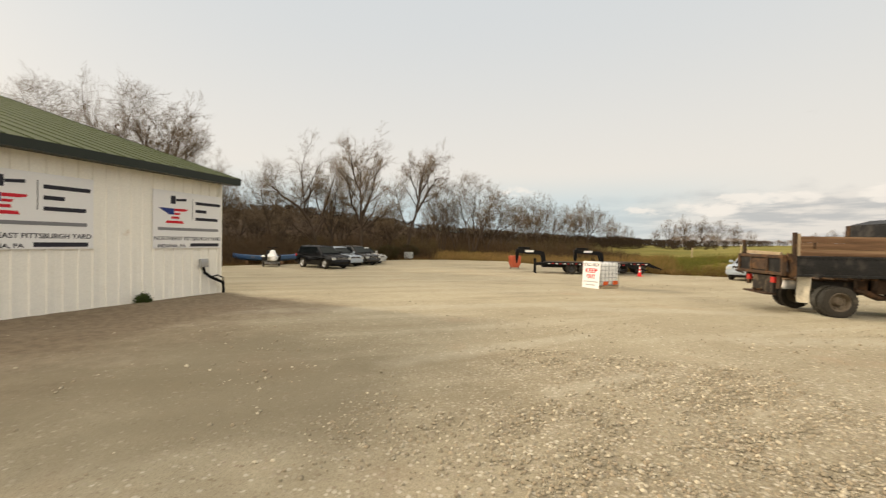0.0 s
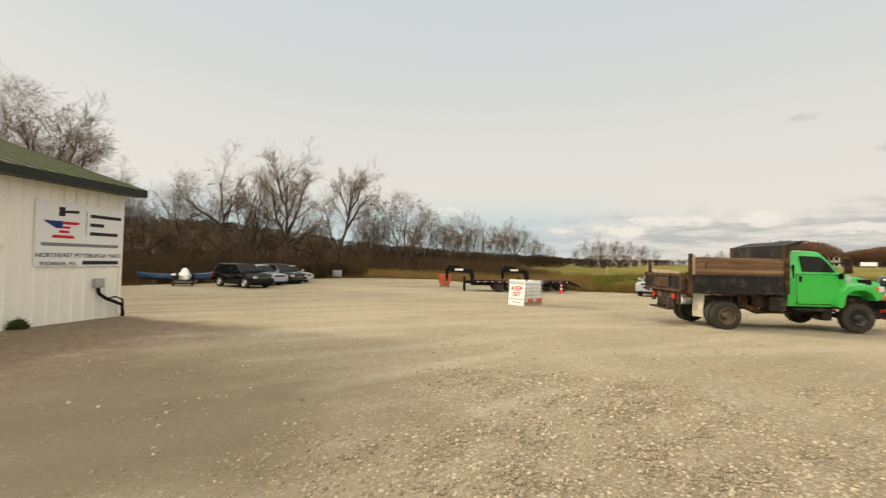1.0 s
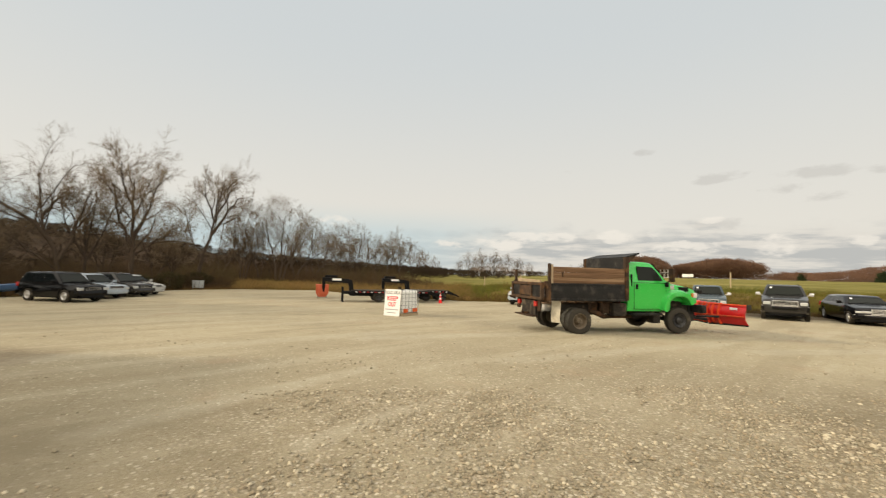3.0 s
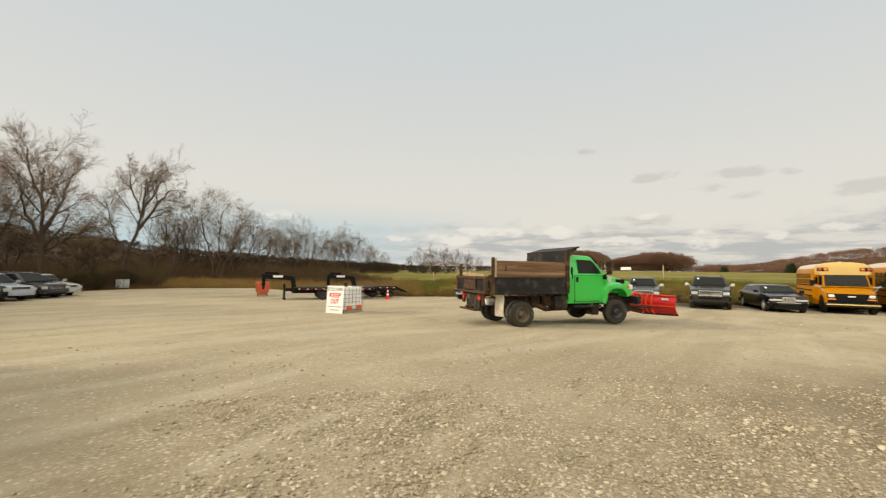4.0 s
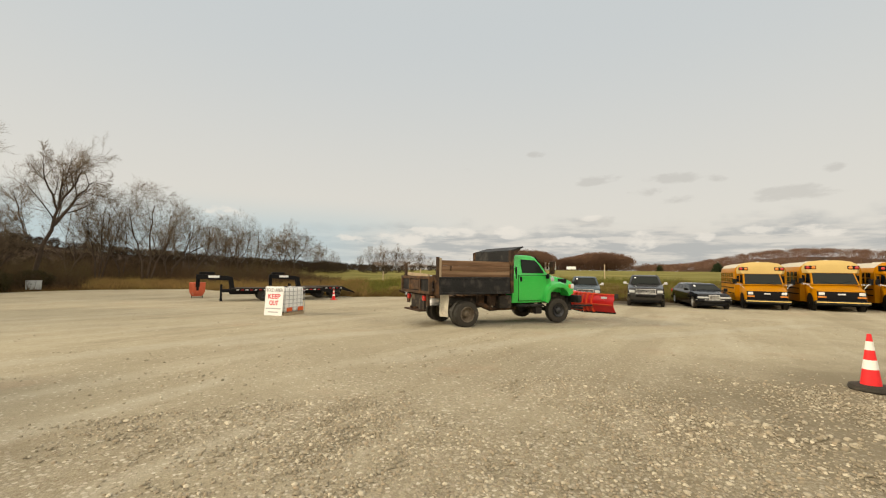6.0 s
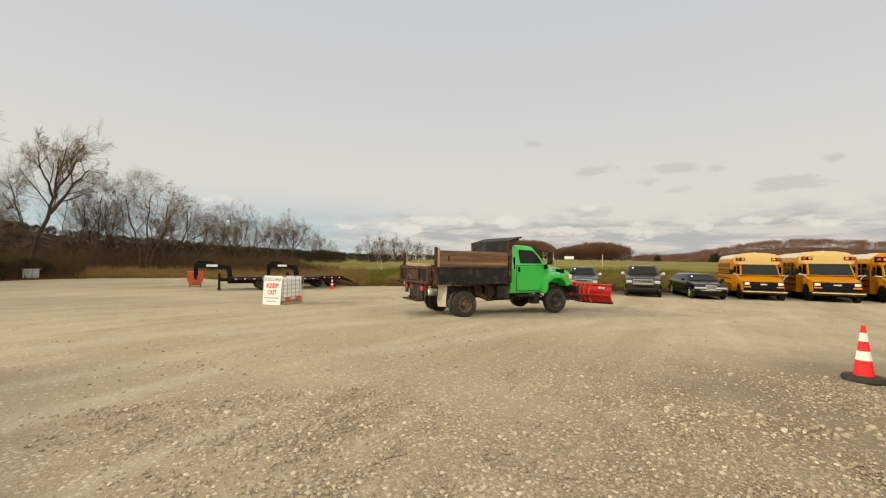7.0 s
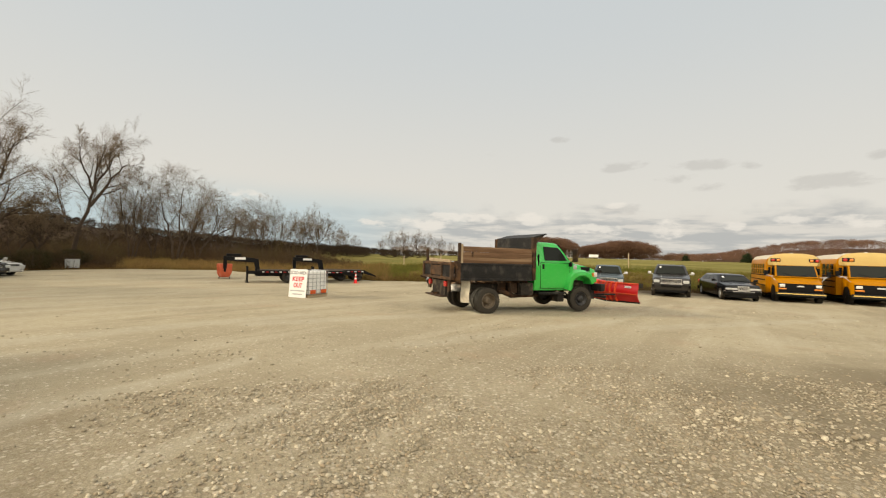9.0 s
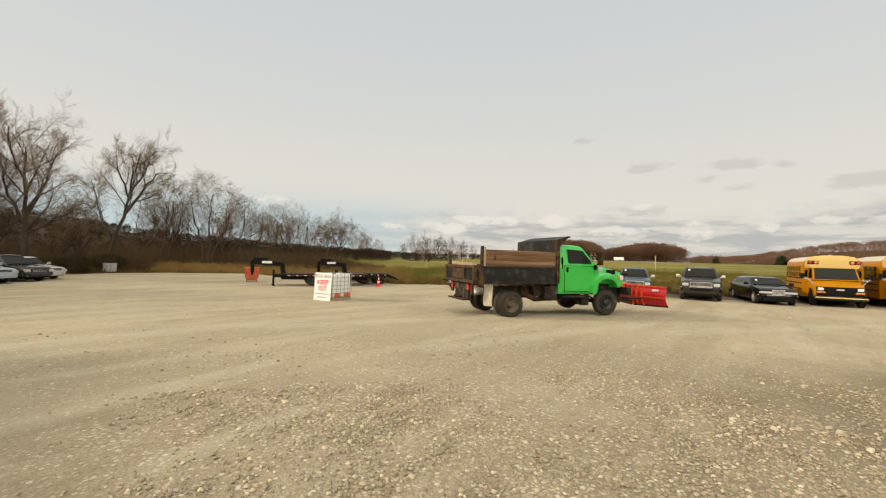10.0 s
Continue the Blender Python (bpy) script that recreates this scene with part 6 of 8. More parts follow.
def build_trailer(m, deck=7.6, ramp=1.75, axles=(5.0, 5.9)):
    """Deck along +x from x=0, gooseneck towards -x."""
    t = thing("gooseneck_trailer", m, "black gooseneck flatbed trailer with wooden deck", "trailer", "gooseneck trailers")
    z = 0.82
    for s in (-1, 1):
        g = bmesh.new()
        box(g, -0.2, deck, s * 1.0 - 0.05, s * 1.0 + 0.05, z - 0.19, z, 0.008)
        box(g, -0.2, deck, s * 0.55 - 0.05, s * 0.55 + 0.05, z - 0.40, z - 0.06, 0.008)
        rail = part("side_rail", g, TRAILER_BLACK, t)
        for k in range(int(deck / 0.26)):
            g = bmesh.new()
            box(g, 0.1 + k * 0.26, 0.25 + k * 0.26, s * 1.056 - 0.004, s * 1.056 + 0.004, z - 0.125, z - 0.085)
            part("reflector_tape", g, STRIPE_RED if k % 2 else WHITE_PAINT, rail)
    for k in range(9):
        g = bmesh.new()
        y = -0.90 + k * 0.2
        box(g, -0.15, deck, y, y + 0.19, z - 0.05, z + 0.004, 0.005)
        part("deck_plank", g, DECK_WOOD, t)
    # dovetail ramps sloping down behind
    for s in (-1, 1):
        g = bmesh.new()
        extrude(g, [(deck - 0.02, z + 0.03), (deck + ramp, 0.42), (deck + ramp, 0.34), (deck - 0.02, z - 0.22)], s * 0.95 - 0.10, s * 0.95 + 0.10)
        part("ramp", g, TRAILER_BLACK, t, smooth=False)
    g = bmesh.new()
    for k in range(int(ramp / 0.26)):
        x = deck + 0.1 + k * 0.26
        zz = z + 0.03 - (x - deck) * 0.43 / ramp
        box(g, x, x + 0.06, -0.85, 0.85, zz - 0.06, zz - 0.01)
    part("ramp_rungs", g, TRAILER_BLACK, t)
    # gooseneck: risers, top beam, coupler tube
    for s in (-1, 1):
        g = bmesh.new()
        extrude(g, [(-0.25, z - 0.40), (0.12, z - 0.40), (0.0, z + 0.10), (-0.10, 1.50), (-0.50, 1.56), (-0.50, 1.38), (-0.34, 1.30), (-0.25, z + 0.10)], s * 0.45 - 0.06, s * 0.45 + 0.06)
        part("neck_riser", g, TRAILER_BLACK, t, smooth=False)
        g = bmesh.new()
        extrude(g, [(-0.30, 1.28), (-0.30, 1.56), (-2.05, 1.66), (-2.05, 1.40)], s * 0.45 - 0.05, s * 0.45 + 0.05)
        part("neck_beam", g, TRAILER_BLACK, t, smooth=False)
    g = bmesh.new()
    box(g, -1.2, -0.75, -0.47, 0.47, 1.44, 1.58, 0.01)
    box(g, -2.10, -1.85, -0.47, 0.47, 1.46, 1.65, 0.01)
    part("neck_crossbeam", g, TRAILER_BLACK, t)
    g = bmesh.new()
    box(g, -1.45, -0.85, -0.52, -0.508, 1.46, 1.60, 0.0)
    part("maker_bar", g, WHITE_PAINT, t, "plain white marking bar")
    g = bmesh.new()
    box(g, -1.95, -1.1, -0.34, 0.34, 1.65, 1.82, 0.03)
    part("tool_box", g, TRAILER_BLACK, t)
    g = bmesh.new()
    box(g, -2.12, -1.90, -0.13, 0.13, 0.86, 1.66, 0.02)
    box(g, -2.08, -1.94, -0.10, 0.10, 0.66, 0.88, 0.02)
    part("coupler", g, TRAILER_BLACK, t)
    for s in (-1, 1):
        g = bmesh.new()
        tube(g, [(-0.72, s * 0.62, 1.02), (-0.72, s * 0.62, 0.06)], 0.055, 8)
        box(g, -0.82, -0.62, s * 0.62 - 0.10, s * 0.62 + 0.10, 0.0, 0.05, 0.01)
        box(g, -0.76, 0.0, s * 0.56 - 0.04, s * 0.56 + 0.04, 0.55, 0.72, 0.01)
        part("landing_jack", g, TRAILER_BLACK, t)
        for x in axles:
            wheel(t, x, s * 0.86, 0.38, 0.22, s, BLACK_RIM, 0.58)
            g = bmesh.new()
            tube(g, [(x - 0.44, s * 0.88, 0.56), (x - 0.3, s * 0.88, 0.78), (x + 0.3, s * 0.88, 0.78), (x + 0.44, s * 0.88, 0.56)], 0.02, 6)
            part("fender_bar", g, TRAILER_BLACK, t)
    return t


build_trailer(drop_to(-2.75, 30.0, 8.0), 5.4, 1.2, (1.7, 2.6))
build_trailer(drop_to(1.35, 32.6, 4.0), 2.9, 0.9, (1.2, 2.4))


def build_orange_crate(m):
    t = thing("orange_spreader", m, "faded orange hopper behind a trailer neck", "spreader")
    g = bmesh.new()
    loft(g, [[(-0.42, -0.34, 0.10), (0.42, -0.34, 0.10), (0.42, 0.34, 0.10), (-0.42, 0.34, 0.10)], [(-0.62, -0.5, 0.36), (0.62, -0.5, 0.36), (0.62, 0.5, 0.36), (-0.62, 0.5, 0.36)], [(-0.66, -0.52, 0.92), (0.66, -0.52, 0.92), (0.66, 0.52, 0.92), (-0.66, 0.52, 0.92)], [(-0.62, -0.48, 0.94), (0.62, -0.48, 0.94), (0.62, 0.48, 0.94), (-0.62, 0.48, 0.94)]])
    part("hopper", g, surf("faded_orange", (0.46, 0.105, 0.055), 0.7, 0.0, 0.25, 4, 40, 0.1, (0.40, 0.22, 0.16), 0.74), t)
    for x in (-0.45, 0.45):
        for y in (-0.38, 0.38):
            g = bmesh.new()
            tube(g, [(x, y, 0.0), (x * 0.8, y * 0.8, 0.40)], 0.03, 6)
            part("leg", g, BLACK_STEEL, t)
    return t


build_orange_crate(drop_to(-5.35, 33.4, 8) @ Matrix.Diagonal((0.74, 0.9, 1.12, 1)))


# ---- boats and watercraft beside the woods ----
HULL_BLUE = surf("hull_blue", (0.05, 0.13, 0.30), 0.35, 0.0, 0.10, 2, 40, 0.02, (0.10, 0.14, 0.22), 0.7, 0.3)


def build_boat(m):
    t = thing("small_boat", m, "blue open boat hull on low wooden blocks", "boat")
    rows, inner = [], []
    n = 15
    for k in range(n):
        u = k / (n - 1)
        x = -2.6 + 5.2 * u
        w = 0.72 * (1 - abs(2 * u - 1) ** 2.2)
        w = max(w, 0.03)
        keel, top = 0.28 + 0.30 * abs(2 * u - 1) ** 3, 0.72 + 0.20 * abs(2 * u - 1) ** 2.5
        rows.append([(x, -w, top), (x, -w * 0.96, top - 0.06), (x, -w * 0.72, keel + 0.14), (x, 0, keel), (x, w * 0.72, keel + 0.14), (x, w * 0.96, top - 0.06), (x, w, top), (x, w * 0.88, top + 0.01), (x, w * 0.6, keel + 0.24), (x, 0, keel + 0.16), (x, -w * 0.6, keel + 0.24), (x, -w * 0.88, top + 0.01)])
    g = bmesh.new()
    loft(g, rows)
    part("hull", g, HULL_BLUE, t)
    for x in (-1.2, 0.1):
        g = bmesh.new()
        box(g, x - 0.14, x + 0.14, -0.66, 0.66, 0.60, 0.64, 0.01)
        part("thwart", g, PALE_WOOD, t)
    for x in (-1.6, 1.0):
        g = bmesh.new()
        box(g, x - 0.10, x + 0.10, -0.55, 0.55, 0.0, 0.30, 0.01)
        part("block", g, OLD_WOOD, t)
    return t


def build_watercraft(m):
    t = thing("jet_ski", m, "white and black personal watercraft on a low trailer", "jet ski")
    rows = []
    for k in range(13):
        u = k / 12
        x = -1.45 + 2.9 * u
        w = 0.56 * (1 - max(0, (u - 0.45) / 0.55) ** 2.2) + 0.02
        top = 0.68 + 0.34 * math.exp(-((u - 0.66) / 0.11) ** 2) + 0.04 * math.exp(-((u - 0.2) / 0.15) ** 2)
        keel = 0.30 + 0.26 * max(0, (u - 0.65) / 0.35) ** 2
        rows.append([(x, -w, 0.62), (x, -w * 0.8, 0.42), (x, 0, keel), (x, w * 0.8, 0.42), (x, w, 0.62), (x, w * 0.75, 0.70), (x, w * 0.36, top), (x, 0, top + 0.04), (x, -w * 0.36, top), (x, -w * 0.75, 0.70)])
    g = bmesh.new()
    loft(g, rows)
    part("hull", g, WHITE_PAINT, t)
    g = bmesh.new()
    rows = []
    for k in range(6):
        x = -1.15 + k * 0.26
        z = 0.96 + 0.07 * math.sin(k * 0.9)
        rows.append([(x, -0.26, 0.66), (x, -0.20, z), (x, 0.20, z), (x, 0.26, 0.66)])
    loft(g, rows)
    part("seat", g, BLACK_PLASTIC, t)
    g = bmesh.new()
    tube(g, [(0.28, -0.38, 1.22), (0.36, -0.2, 1.20), (0.38, 0, 1.16), (0.36, 0.2, 1.20), (0.28, 0.38, 1.22)], 0.03, 8)
    tube(g, [(0.42, 0, 1.02), (0.38, 0, 1.18)], 0.05, 8)
    part("handlebar", g, BLACK_PLASTIC, t)
    for s in (-1, 1):
        g = bmesh.new()
        extrude(g, [(-1.4, 0.62), (-0.3, 0.64), (0.5, 0.78), (1.1, 0.70), (0.9, 0.40), (-1.3, 0.34)], s * 0.545 - 0.01, s * 0.56 + 0.01)
        part("side_flash", g, BLACK_PLASTIC, t, smooth=False)
        wheel(t, -0.1, s * 0.68, 0.20, 0.14, s, STEEL_RIM, 0.55, lugs=4)
    g = bmesh.new()
    for s in (-1, 1):
        box(g, -1.3, 1.3, s * 0.35 - 0.03, s * 0.35 + 0.03, 0.24, 0.32)
    box(g, -0.15, -0.05, -0.6, 0.6, 0.17, 0.25)
    part("trailer_frame", g, CAGE, t)
    return t


build_boat(drop_to(-24.6, 27.6, 44))
build_watercraft(drop_to(-22.7, 25.6, -38) @ Matrix.Diagonal((0.8, 0.85, 1.2, 1)))


# ---- pale cabinet beside the woods ----
def build_cabinet(m):
    t = thing("utility_cabinet", m, "weathered pale grey utility cabinet at the lot edge", "utility cabinet")
    g = bmesh.new()
    box(g, -0.62, 0.62, -0.42, 0.42, 0.10, 1.02, 0.05)
    part("body", g, surf("cabinet_grey", (0.40, 0.43, 0.44), 0.6, 0, 0.1, 3, 40, 0.05, (0.28, 0.27, 0.24), 0.66), t)
    g = bmesh.new()
    box(g, -0.66, 0.66, -0.46, 0.46, 1.02, 1.07, 0.02)
    part("lid", g, CAGE, t)
    g = bmesh.new()
    box(g, -0.58, 0.58, -0.38, 0.38, 0.0, 0.10)
    part("skid", g, CHASSIS, t)
    return t


build_cabinet(drop_to(-18.9, 44.3, 25) @ Matrix.Scale(0.78, 4))


# ---- service box and hose at the building's corner, shrub at its foot ----
def build_service_box():
    t = thing("service_box", Matrix.Translation((WALL_X + 0.02, 9.1, 0)), "grey service box with a bent black conduit", "service box")
    g = bmesh.new()
    box(g, 0, 0.10, -0.10, 0.16, 0.86, 1.12, 0.012)
    part("box", g, CAGE, t)
    g = bmesh.new()
    tube(g, [(0.06, 0.0, 0.88), (0.10, 0.02, 0.70), (0.18, 0.16, 0.56), (0.22, 0.38, 0.46), (0.22, 0.60, 0.36), (0.20, 0.66, 0.16), (0.20, 0.66, -0.08)], 0.045, 10)
    part("conduit", g, BLACK_PLASTIC, t, "bent black conduit")
    g = bmesh.new()
    tube(g, [(0.18, 0.18, 0.56), (0.20, 0.42, 0.60), (0.20, 0.64, 0.50), (0.20, 0.68, 0.30)], 0.022, 8)
    part("cable", g, BLACK_PLASTIC, t)
    return t


build_service_box()

# ---- bare trees ----
BARK = surf("grey_brown_bark", (0.070, 0.052, 0.038), 0.9, 0.0, 0.25, 3, 25, 0.5)
TWIG = surf("fine_twigs", (0.165, 0.122, 0.078), 0.9, 0.0, 0.25, 0.4, 8, 0.0)
BRUSH = surf("brown_brush", (0.066, 0.042, 0.021), 0.95, 0.0, 0.40, 0.15, 2.0, 0.0, (0.070, 0.056, 0.020), 0.62, spot_scale=0.12)
FAR_TREES = surf("far_bare_woods", (0.150, 0.086, 0.056), 0.95, 0.0, 0.24, 0.03, 0.3, 0.0)
GREY_TREES = surf("far_grey_woods", (0.24, 0.175, 0.125), 0.95, 0.0, 0.30, 0.03, 0.3, 0.0)


def polar(bearing, r):
    return r * math.sin(radians(bearing)), r * math.cos(radians(bearing))


def tube_bundle(store, pts, rad, seg):
    """Tapered tubes along many polylines at once: pts (B, n, 3), rad (B, n)."""
    d = np.gradient(pts, axis=1)
    d /= np.linalg.norm(d, axis=2, keepdims=True) + 1e-9
    ref = np.where(np.abs(d[..., 2:3]) > 0.6, np.array([0.31, 0.87, 0.22]), np.array([0, 0, 1.0]))
    u = np.cross(d, ref)
    u /= np.linalg.norm(u, axis=2, keepdims=True) + 1e-9
    v = np.cross(d, u)
    a = np.arange(seg) * math.tau / seg
    ring = pts[:, :, None] + rad[:, :, None, None] * (np.cos(a)[None, None, :, None] * u[:, :, None] + np.sin(a)[None, None, :, None] * v[:, :, None])
    B, n = pts.shape[:2]
    base = store[2] + (np.arange(B)[:, None, None] * n + np.arange(n - 1)[None, :, None]) * seg
    k, k1 = np.arange(seg)[None, None], ((np.arange(seg) + 1) % seg)[None, None]
    a, b = base + k, base + k1
    tri = np.stack([np.stack([a, b, b + seg], -1), np.stack([a, b + seg, a + seg], -1)], -2)
    store[0].append(ring.reshape(-1, 3))
    store[1].append(tri.reshape(-1, 3))
    store[2] += B * n * seg


def spike_bundle(store, base, tip, rad):
    """Three-sided spikes for the finest twigs."""
    d = tip - base
    u = np.cross(d, np.array([0.37, 0.61, 0.70]))
    u /= np.linalg.norm(u, axis=1, keepdims=True) + 1e-9
    v = np.cross(d, u)
    v /= np.linalg.norm(v, axis=1, keepdims=True) + 1e-9
    r = rad[:, None]
    corner = np.stack([base + r * u, base + r * (-0.5 * u + 0.87 * v), base + r * (-0.5 * u - 0.87 * v), tip], 1)
    k = store[2] + np.arange(len(base))[:, None] * 4
    store[0].append(corner.reshape(-1, 3))
    store[1].append(np.concatenate([k + np.array([[0, 1, 3]]), k + np.array([[1, 2, 3]]), k + np.array([[2, 0, 3]])]))
    store[2] += len(base) * 4


def sprout(rng, pts, rad, kids, start, tilt, ratio, n, wob, up):
    """Side shoots along many parent branches: their polylines, radii and lengths."""
    B, m = pts.shape[:2]
    u = start + (1 - start) * (np.arange(kids)[None] + rng.random((B, kids))) / kids
    f = np.clip(u * (m - 1), 0, m - 1.001)
    i = f.astype(int)
    rows = np.arange(B)[:, None]
    q = pts[rows, i] + (pts[rows, i + 1] - pts[rows, i]) * (f - i)[..., None]
    d = pts[rows, i + 1] - pts[rows, i]
    d /= np.linalg.norm(d, axis=2, keepdims=True) + 1e-9
    side = np.cross(d, rng.normal(0, 1, d.shape))
    side /= np.linalg.norm(side, axis=2, keepdims=True) + 1e-9
    t = rng.uniform(*tilt, (B, kids, 1))
    d = d * np.cos(t) + side * np.sin(t)
    whole = np.linalg.norm(np.diff(pts, axis=1), axis=2).sum(1)
    ln = whole[:, None] * rng.uniform(*ratio, (B, kids)) * (1.12 - 0.45 * u)
    r0 = (rad[rows, i] * rng.uniform(0.36, 0.54, (B, kids))).reshape(-1)
    q, d, ln = q.reshape(-1, 3), d.reshape(-1, 3), ln.reshape(-1)
    out = [q]
    for _ in range(n):
        d = d + rng.normal(0, wob, d.shape)
        d[:, 2] += up
        d /= np.linalg.norm(d, axis=1, keepdims=True)
        out.append(out[-1] + d * (ln / n)[:, None])
    p = np.stack(out, 1)
    return p, np.maximum(r0[:, None] * np.linspace(1.0, 0.35, n + 1)[None], 0.0045)


def bend(rng, way, count, wob):
    """A limb through a few given points, made crooked and finely divided."""
    way = np.array(way, float)
    f = np.linspace(0, len(way) - 1, count)
    p = np.stack([np.interp(f, np.arange(len(way)), way[:, k]) for k in range(3)], 1)
    return p + np.concatenate([np.zeros((1, 3)), rng.normal(0, wob, (count - 1, 3))])


def grow_tree(rng, limbs, kids=(6, 7, 6, 4), tilt=(0.45, 0.95), up=0.07, girth=0.20, start=0.30):
    """A bare tree about 10 m high from its main limbs, each (thickness, points); shoots follow in four orders."""
    trunk, crown = [[], [], 0], [[], [], 0]
    for thick, way in limbs:
        p = bend(rng, way, 10, 0.05)
        r = girth * thick * np.linspace(1.0, 0.22 if thick > 0.9 else 0.30, 10)
        tube_bundle(trunk, p[None], r[None], 8)
        p1, r1 = sprout(rng, p[None], r[None], kids[0], start if thick > 0.9 else 0.22, tilt, (0.42, 0.62), 6, 0.10, up)
        tube_bundle(trunk, p1, r1, 6)
        p2, r2 = sprout(rng, p1, r1, kids[1], 0.20, tilt, (0.42, 0.62), 4, 0.11, up * 0.8)
        tube_bundle(crown, p2, r2, 4)
        p3, r3 = sprout(rng, p2, r2, kids[2], 0.12, (0.4, 0.95), (0.45, 0.70), 1, 0.14, up * 0.4)
        spike_bundle(crown, p3[:, 0], p3[:, 1], np.clip(r3[:, 0], 0.007, 0.012))
        p4, r4 = sprout(rng, p3, r3, kids[3], 0.08, (0.35, 0.95), (0.50, 0.95), 1, 0.10, 0.0)
        spike_bundle(crown, p4[:, 0], p4[:, 1], np.full(len(p4), 0.0061))
    return [(np.concatenate(st[0]), np.concatenate(st[1])) for st in (trunk, crown)]


# main limbs of each kind of tree: thickness, then points from the foot up; x runs along the picture of the wood's edge
ROUND = [(1.0, [(0, 0, -0.2), (0.1, 0, 2.4), (-0.1, 0.2, 5.0), (0.2, 0.1, 7.6)]), (0.7, [(0.1, 0, 2.2), (1.2, 0.5, 4.4), (2.2, 0.6, 7.2)]), (0.7, [(0.05, 0, 2.6), (-1.3, -0.4, 4.6), (-2.2, -0.2, 7.4)]), (0.55, [(0, 0, 3.2), (0.4, -1.3, 5.6), (0.6, -1.9, 8.0)])]
LEANING = [(1.0, [(-0.9, 0, -0.2), (-0.6, 0, 2.2), (0.25, 0, 4.4), (0.50, 0.1, 6.2), (0.60, 0.2, 8.4)]), (0.7, [(0.2, 0, 4.3), (1.0, 0.2, 5.6), (1.8, 0.3, 6.9), (2.5, 0.2, 7.7)]), (0.5, [(-0.65, 0, 2.4), (-1.5, -0.2, 4.0), (-2.2, -0.1, 6.4)]), (0.5, [(0.4, 0.1, 5.4), (-0.3, -0.5, 7.0), (-0.7, -0.5, 8.6)]), (0.5, [(0.55, 0, 6.0), (1.3, 0.6, 7.4), (1.8, 0.6, 8.6)])]
STEMS = [(0.95, [(0, 0, -0.2), (-0.3, 0, 2.5), (-1.1, 0.2, 5.6), (-1.6, 0.1, 8.8)]), (0.9, [(0.2, 0.1, -0.2), (0.5, 0.2, 2.8), (0.3, 0.3, 6.0), (0.7, 0.2, 9.3)]), (0.85, [(0.4, 0, -0.2), (1.0, -0.2, 2.4), (2.0, -0.2, 5.0), (2.5, -0.1, 7.6)])]
CROOKED = [(1.0, [(0.6, 0, -0.2), (0.3, 0, 2.6), (-0.7, 0, 4.6), (-1.0, 0.2, 6.4), (-1.3, 0.2, 9.4)]), (0.8, [(-0.3, 0, 4.0), (-1.6, 0.1, 5.6), (-3.0, 0, 6.4), (-4.4, -0.1, 7.6)]), (0.75, [(0.35, 0, 2.4), (1.1, 0.4, 4.2), (1.7, 0.5, 6.6), (2.2, 0.5, 8.6)]), (0.6, [(-0.9, 0.1, 6.0), (-0.1, -0.5, 7.2), (0.7, -0.6, 8.6)]), (0.5, [(0.4, 0, 1.6), (-1.5, -0.5, 3.0), (-3.0, -0.7, 4.4)])]
SPIRE = [(1.0, [(0, 0, -0.2), (0.05, 0, 3.0), (-0.1, 0, 5.4), (-0.15, 0.1, 7.6)]), (0.6, [(0, 0, 3.0), (-0.9, 0.3, 4.8), (-1.4, 0.3, 7.2)]), (0.6, [(0, 0, 3.6), (0.9, -0.2, 5.4), (1.5, -0.3, 7.6)]), (0.5, [(0, 0, 2.2), (1.5, 0.4, 3.4), (2.8, 0.5, 4.2)]), (0.45, [(-0.1, 0, 5.2), (-0.8, -0.5, 7.0), (-1.0, -0.6, 8.6)])]
FORKED = [(0.95, [(-0.8, 0, -0.2), (-0.2, 0, 2.0), (0.9, 0.1, 4.0), (1.5, 0.2, 6.4), (1.4, 0.2, 8.8)]), (0.7, [(-0.9, 0.2, -0.2), (-1.3, 0.2, 3.0), (-1.2, 0.3, 6.0), (-0.8, 0.3, 9.3)]), (0.6, [(0.6, 0, 3.2), (1.9, -0.3, 4.4), (3.2, -0.3, 5.2), (3.9, -0.2, 6.6)])]

TREE_KINDS = []
for n, (limbs, kids, tilt, up, girth, start) in enumerate(((ROUND, (8, 8, 6, 6), (0.45, 1.0), 0.03, 0.17, 0.30), (LEANING, (7, 8, 6, 6), (0.40, 1.0), 0.03, 0.19, 0.40), (STEMS, (8, 8, 6, 6), (0.50, 1.05), 0.02, 0.14, 0.30),
                                                          (CROOKED, (7, 8, 6, 6), (0.55, 1.15), 0.03, 0.22, 0.40), (SPIRE, (9, 8, 6, 6), (0.50, 1.0), 0.05, 0.19, 0.25), (FORKED, (7, 8, 6, 6), (0.50, 1.05), 0.02, 0.16, 0.30))):
    tr, cr = grow_tree(np.random.default_rng(20 + n), limbs, kids, tilt, up, girth, start)
    tall = float(np.percentile(cr[0][:, 2], 99.7))
    TREE_KINDS.append((raw_mesh("trunk", tr[0] * (9.6 / tall), tr[1], [BARK], True), raw_mesh("crown", cr[0] * (9.6 / tall), cr[1], [TWIG])))


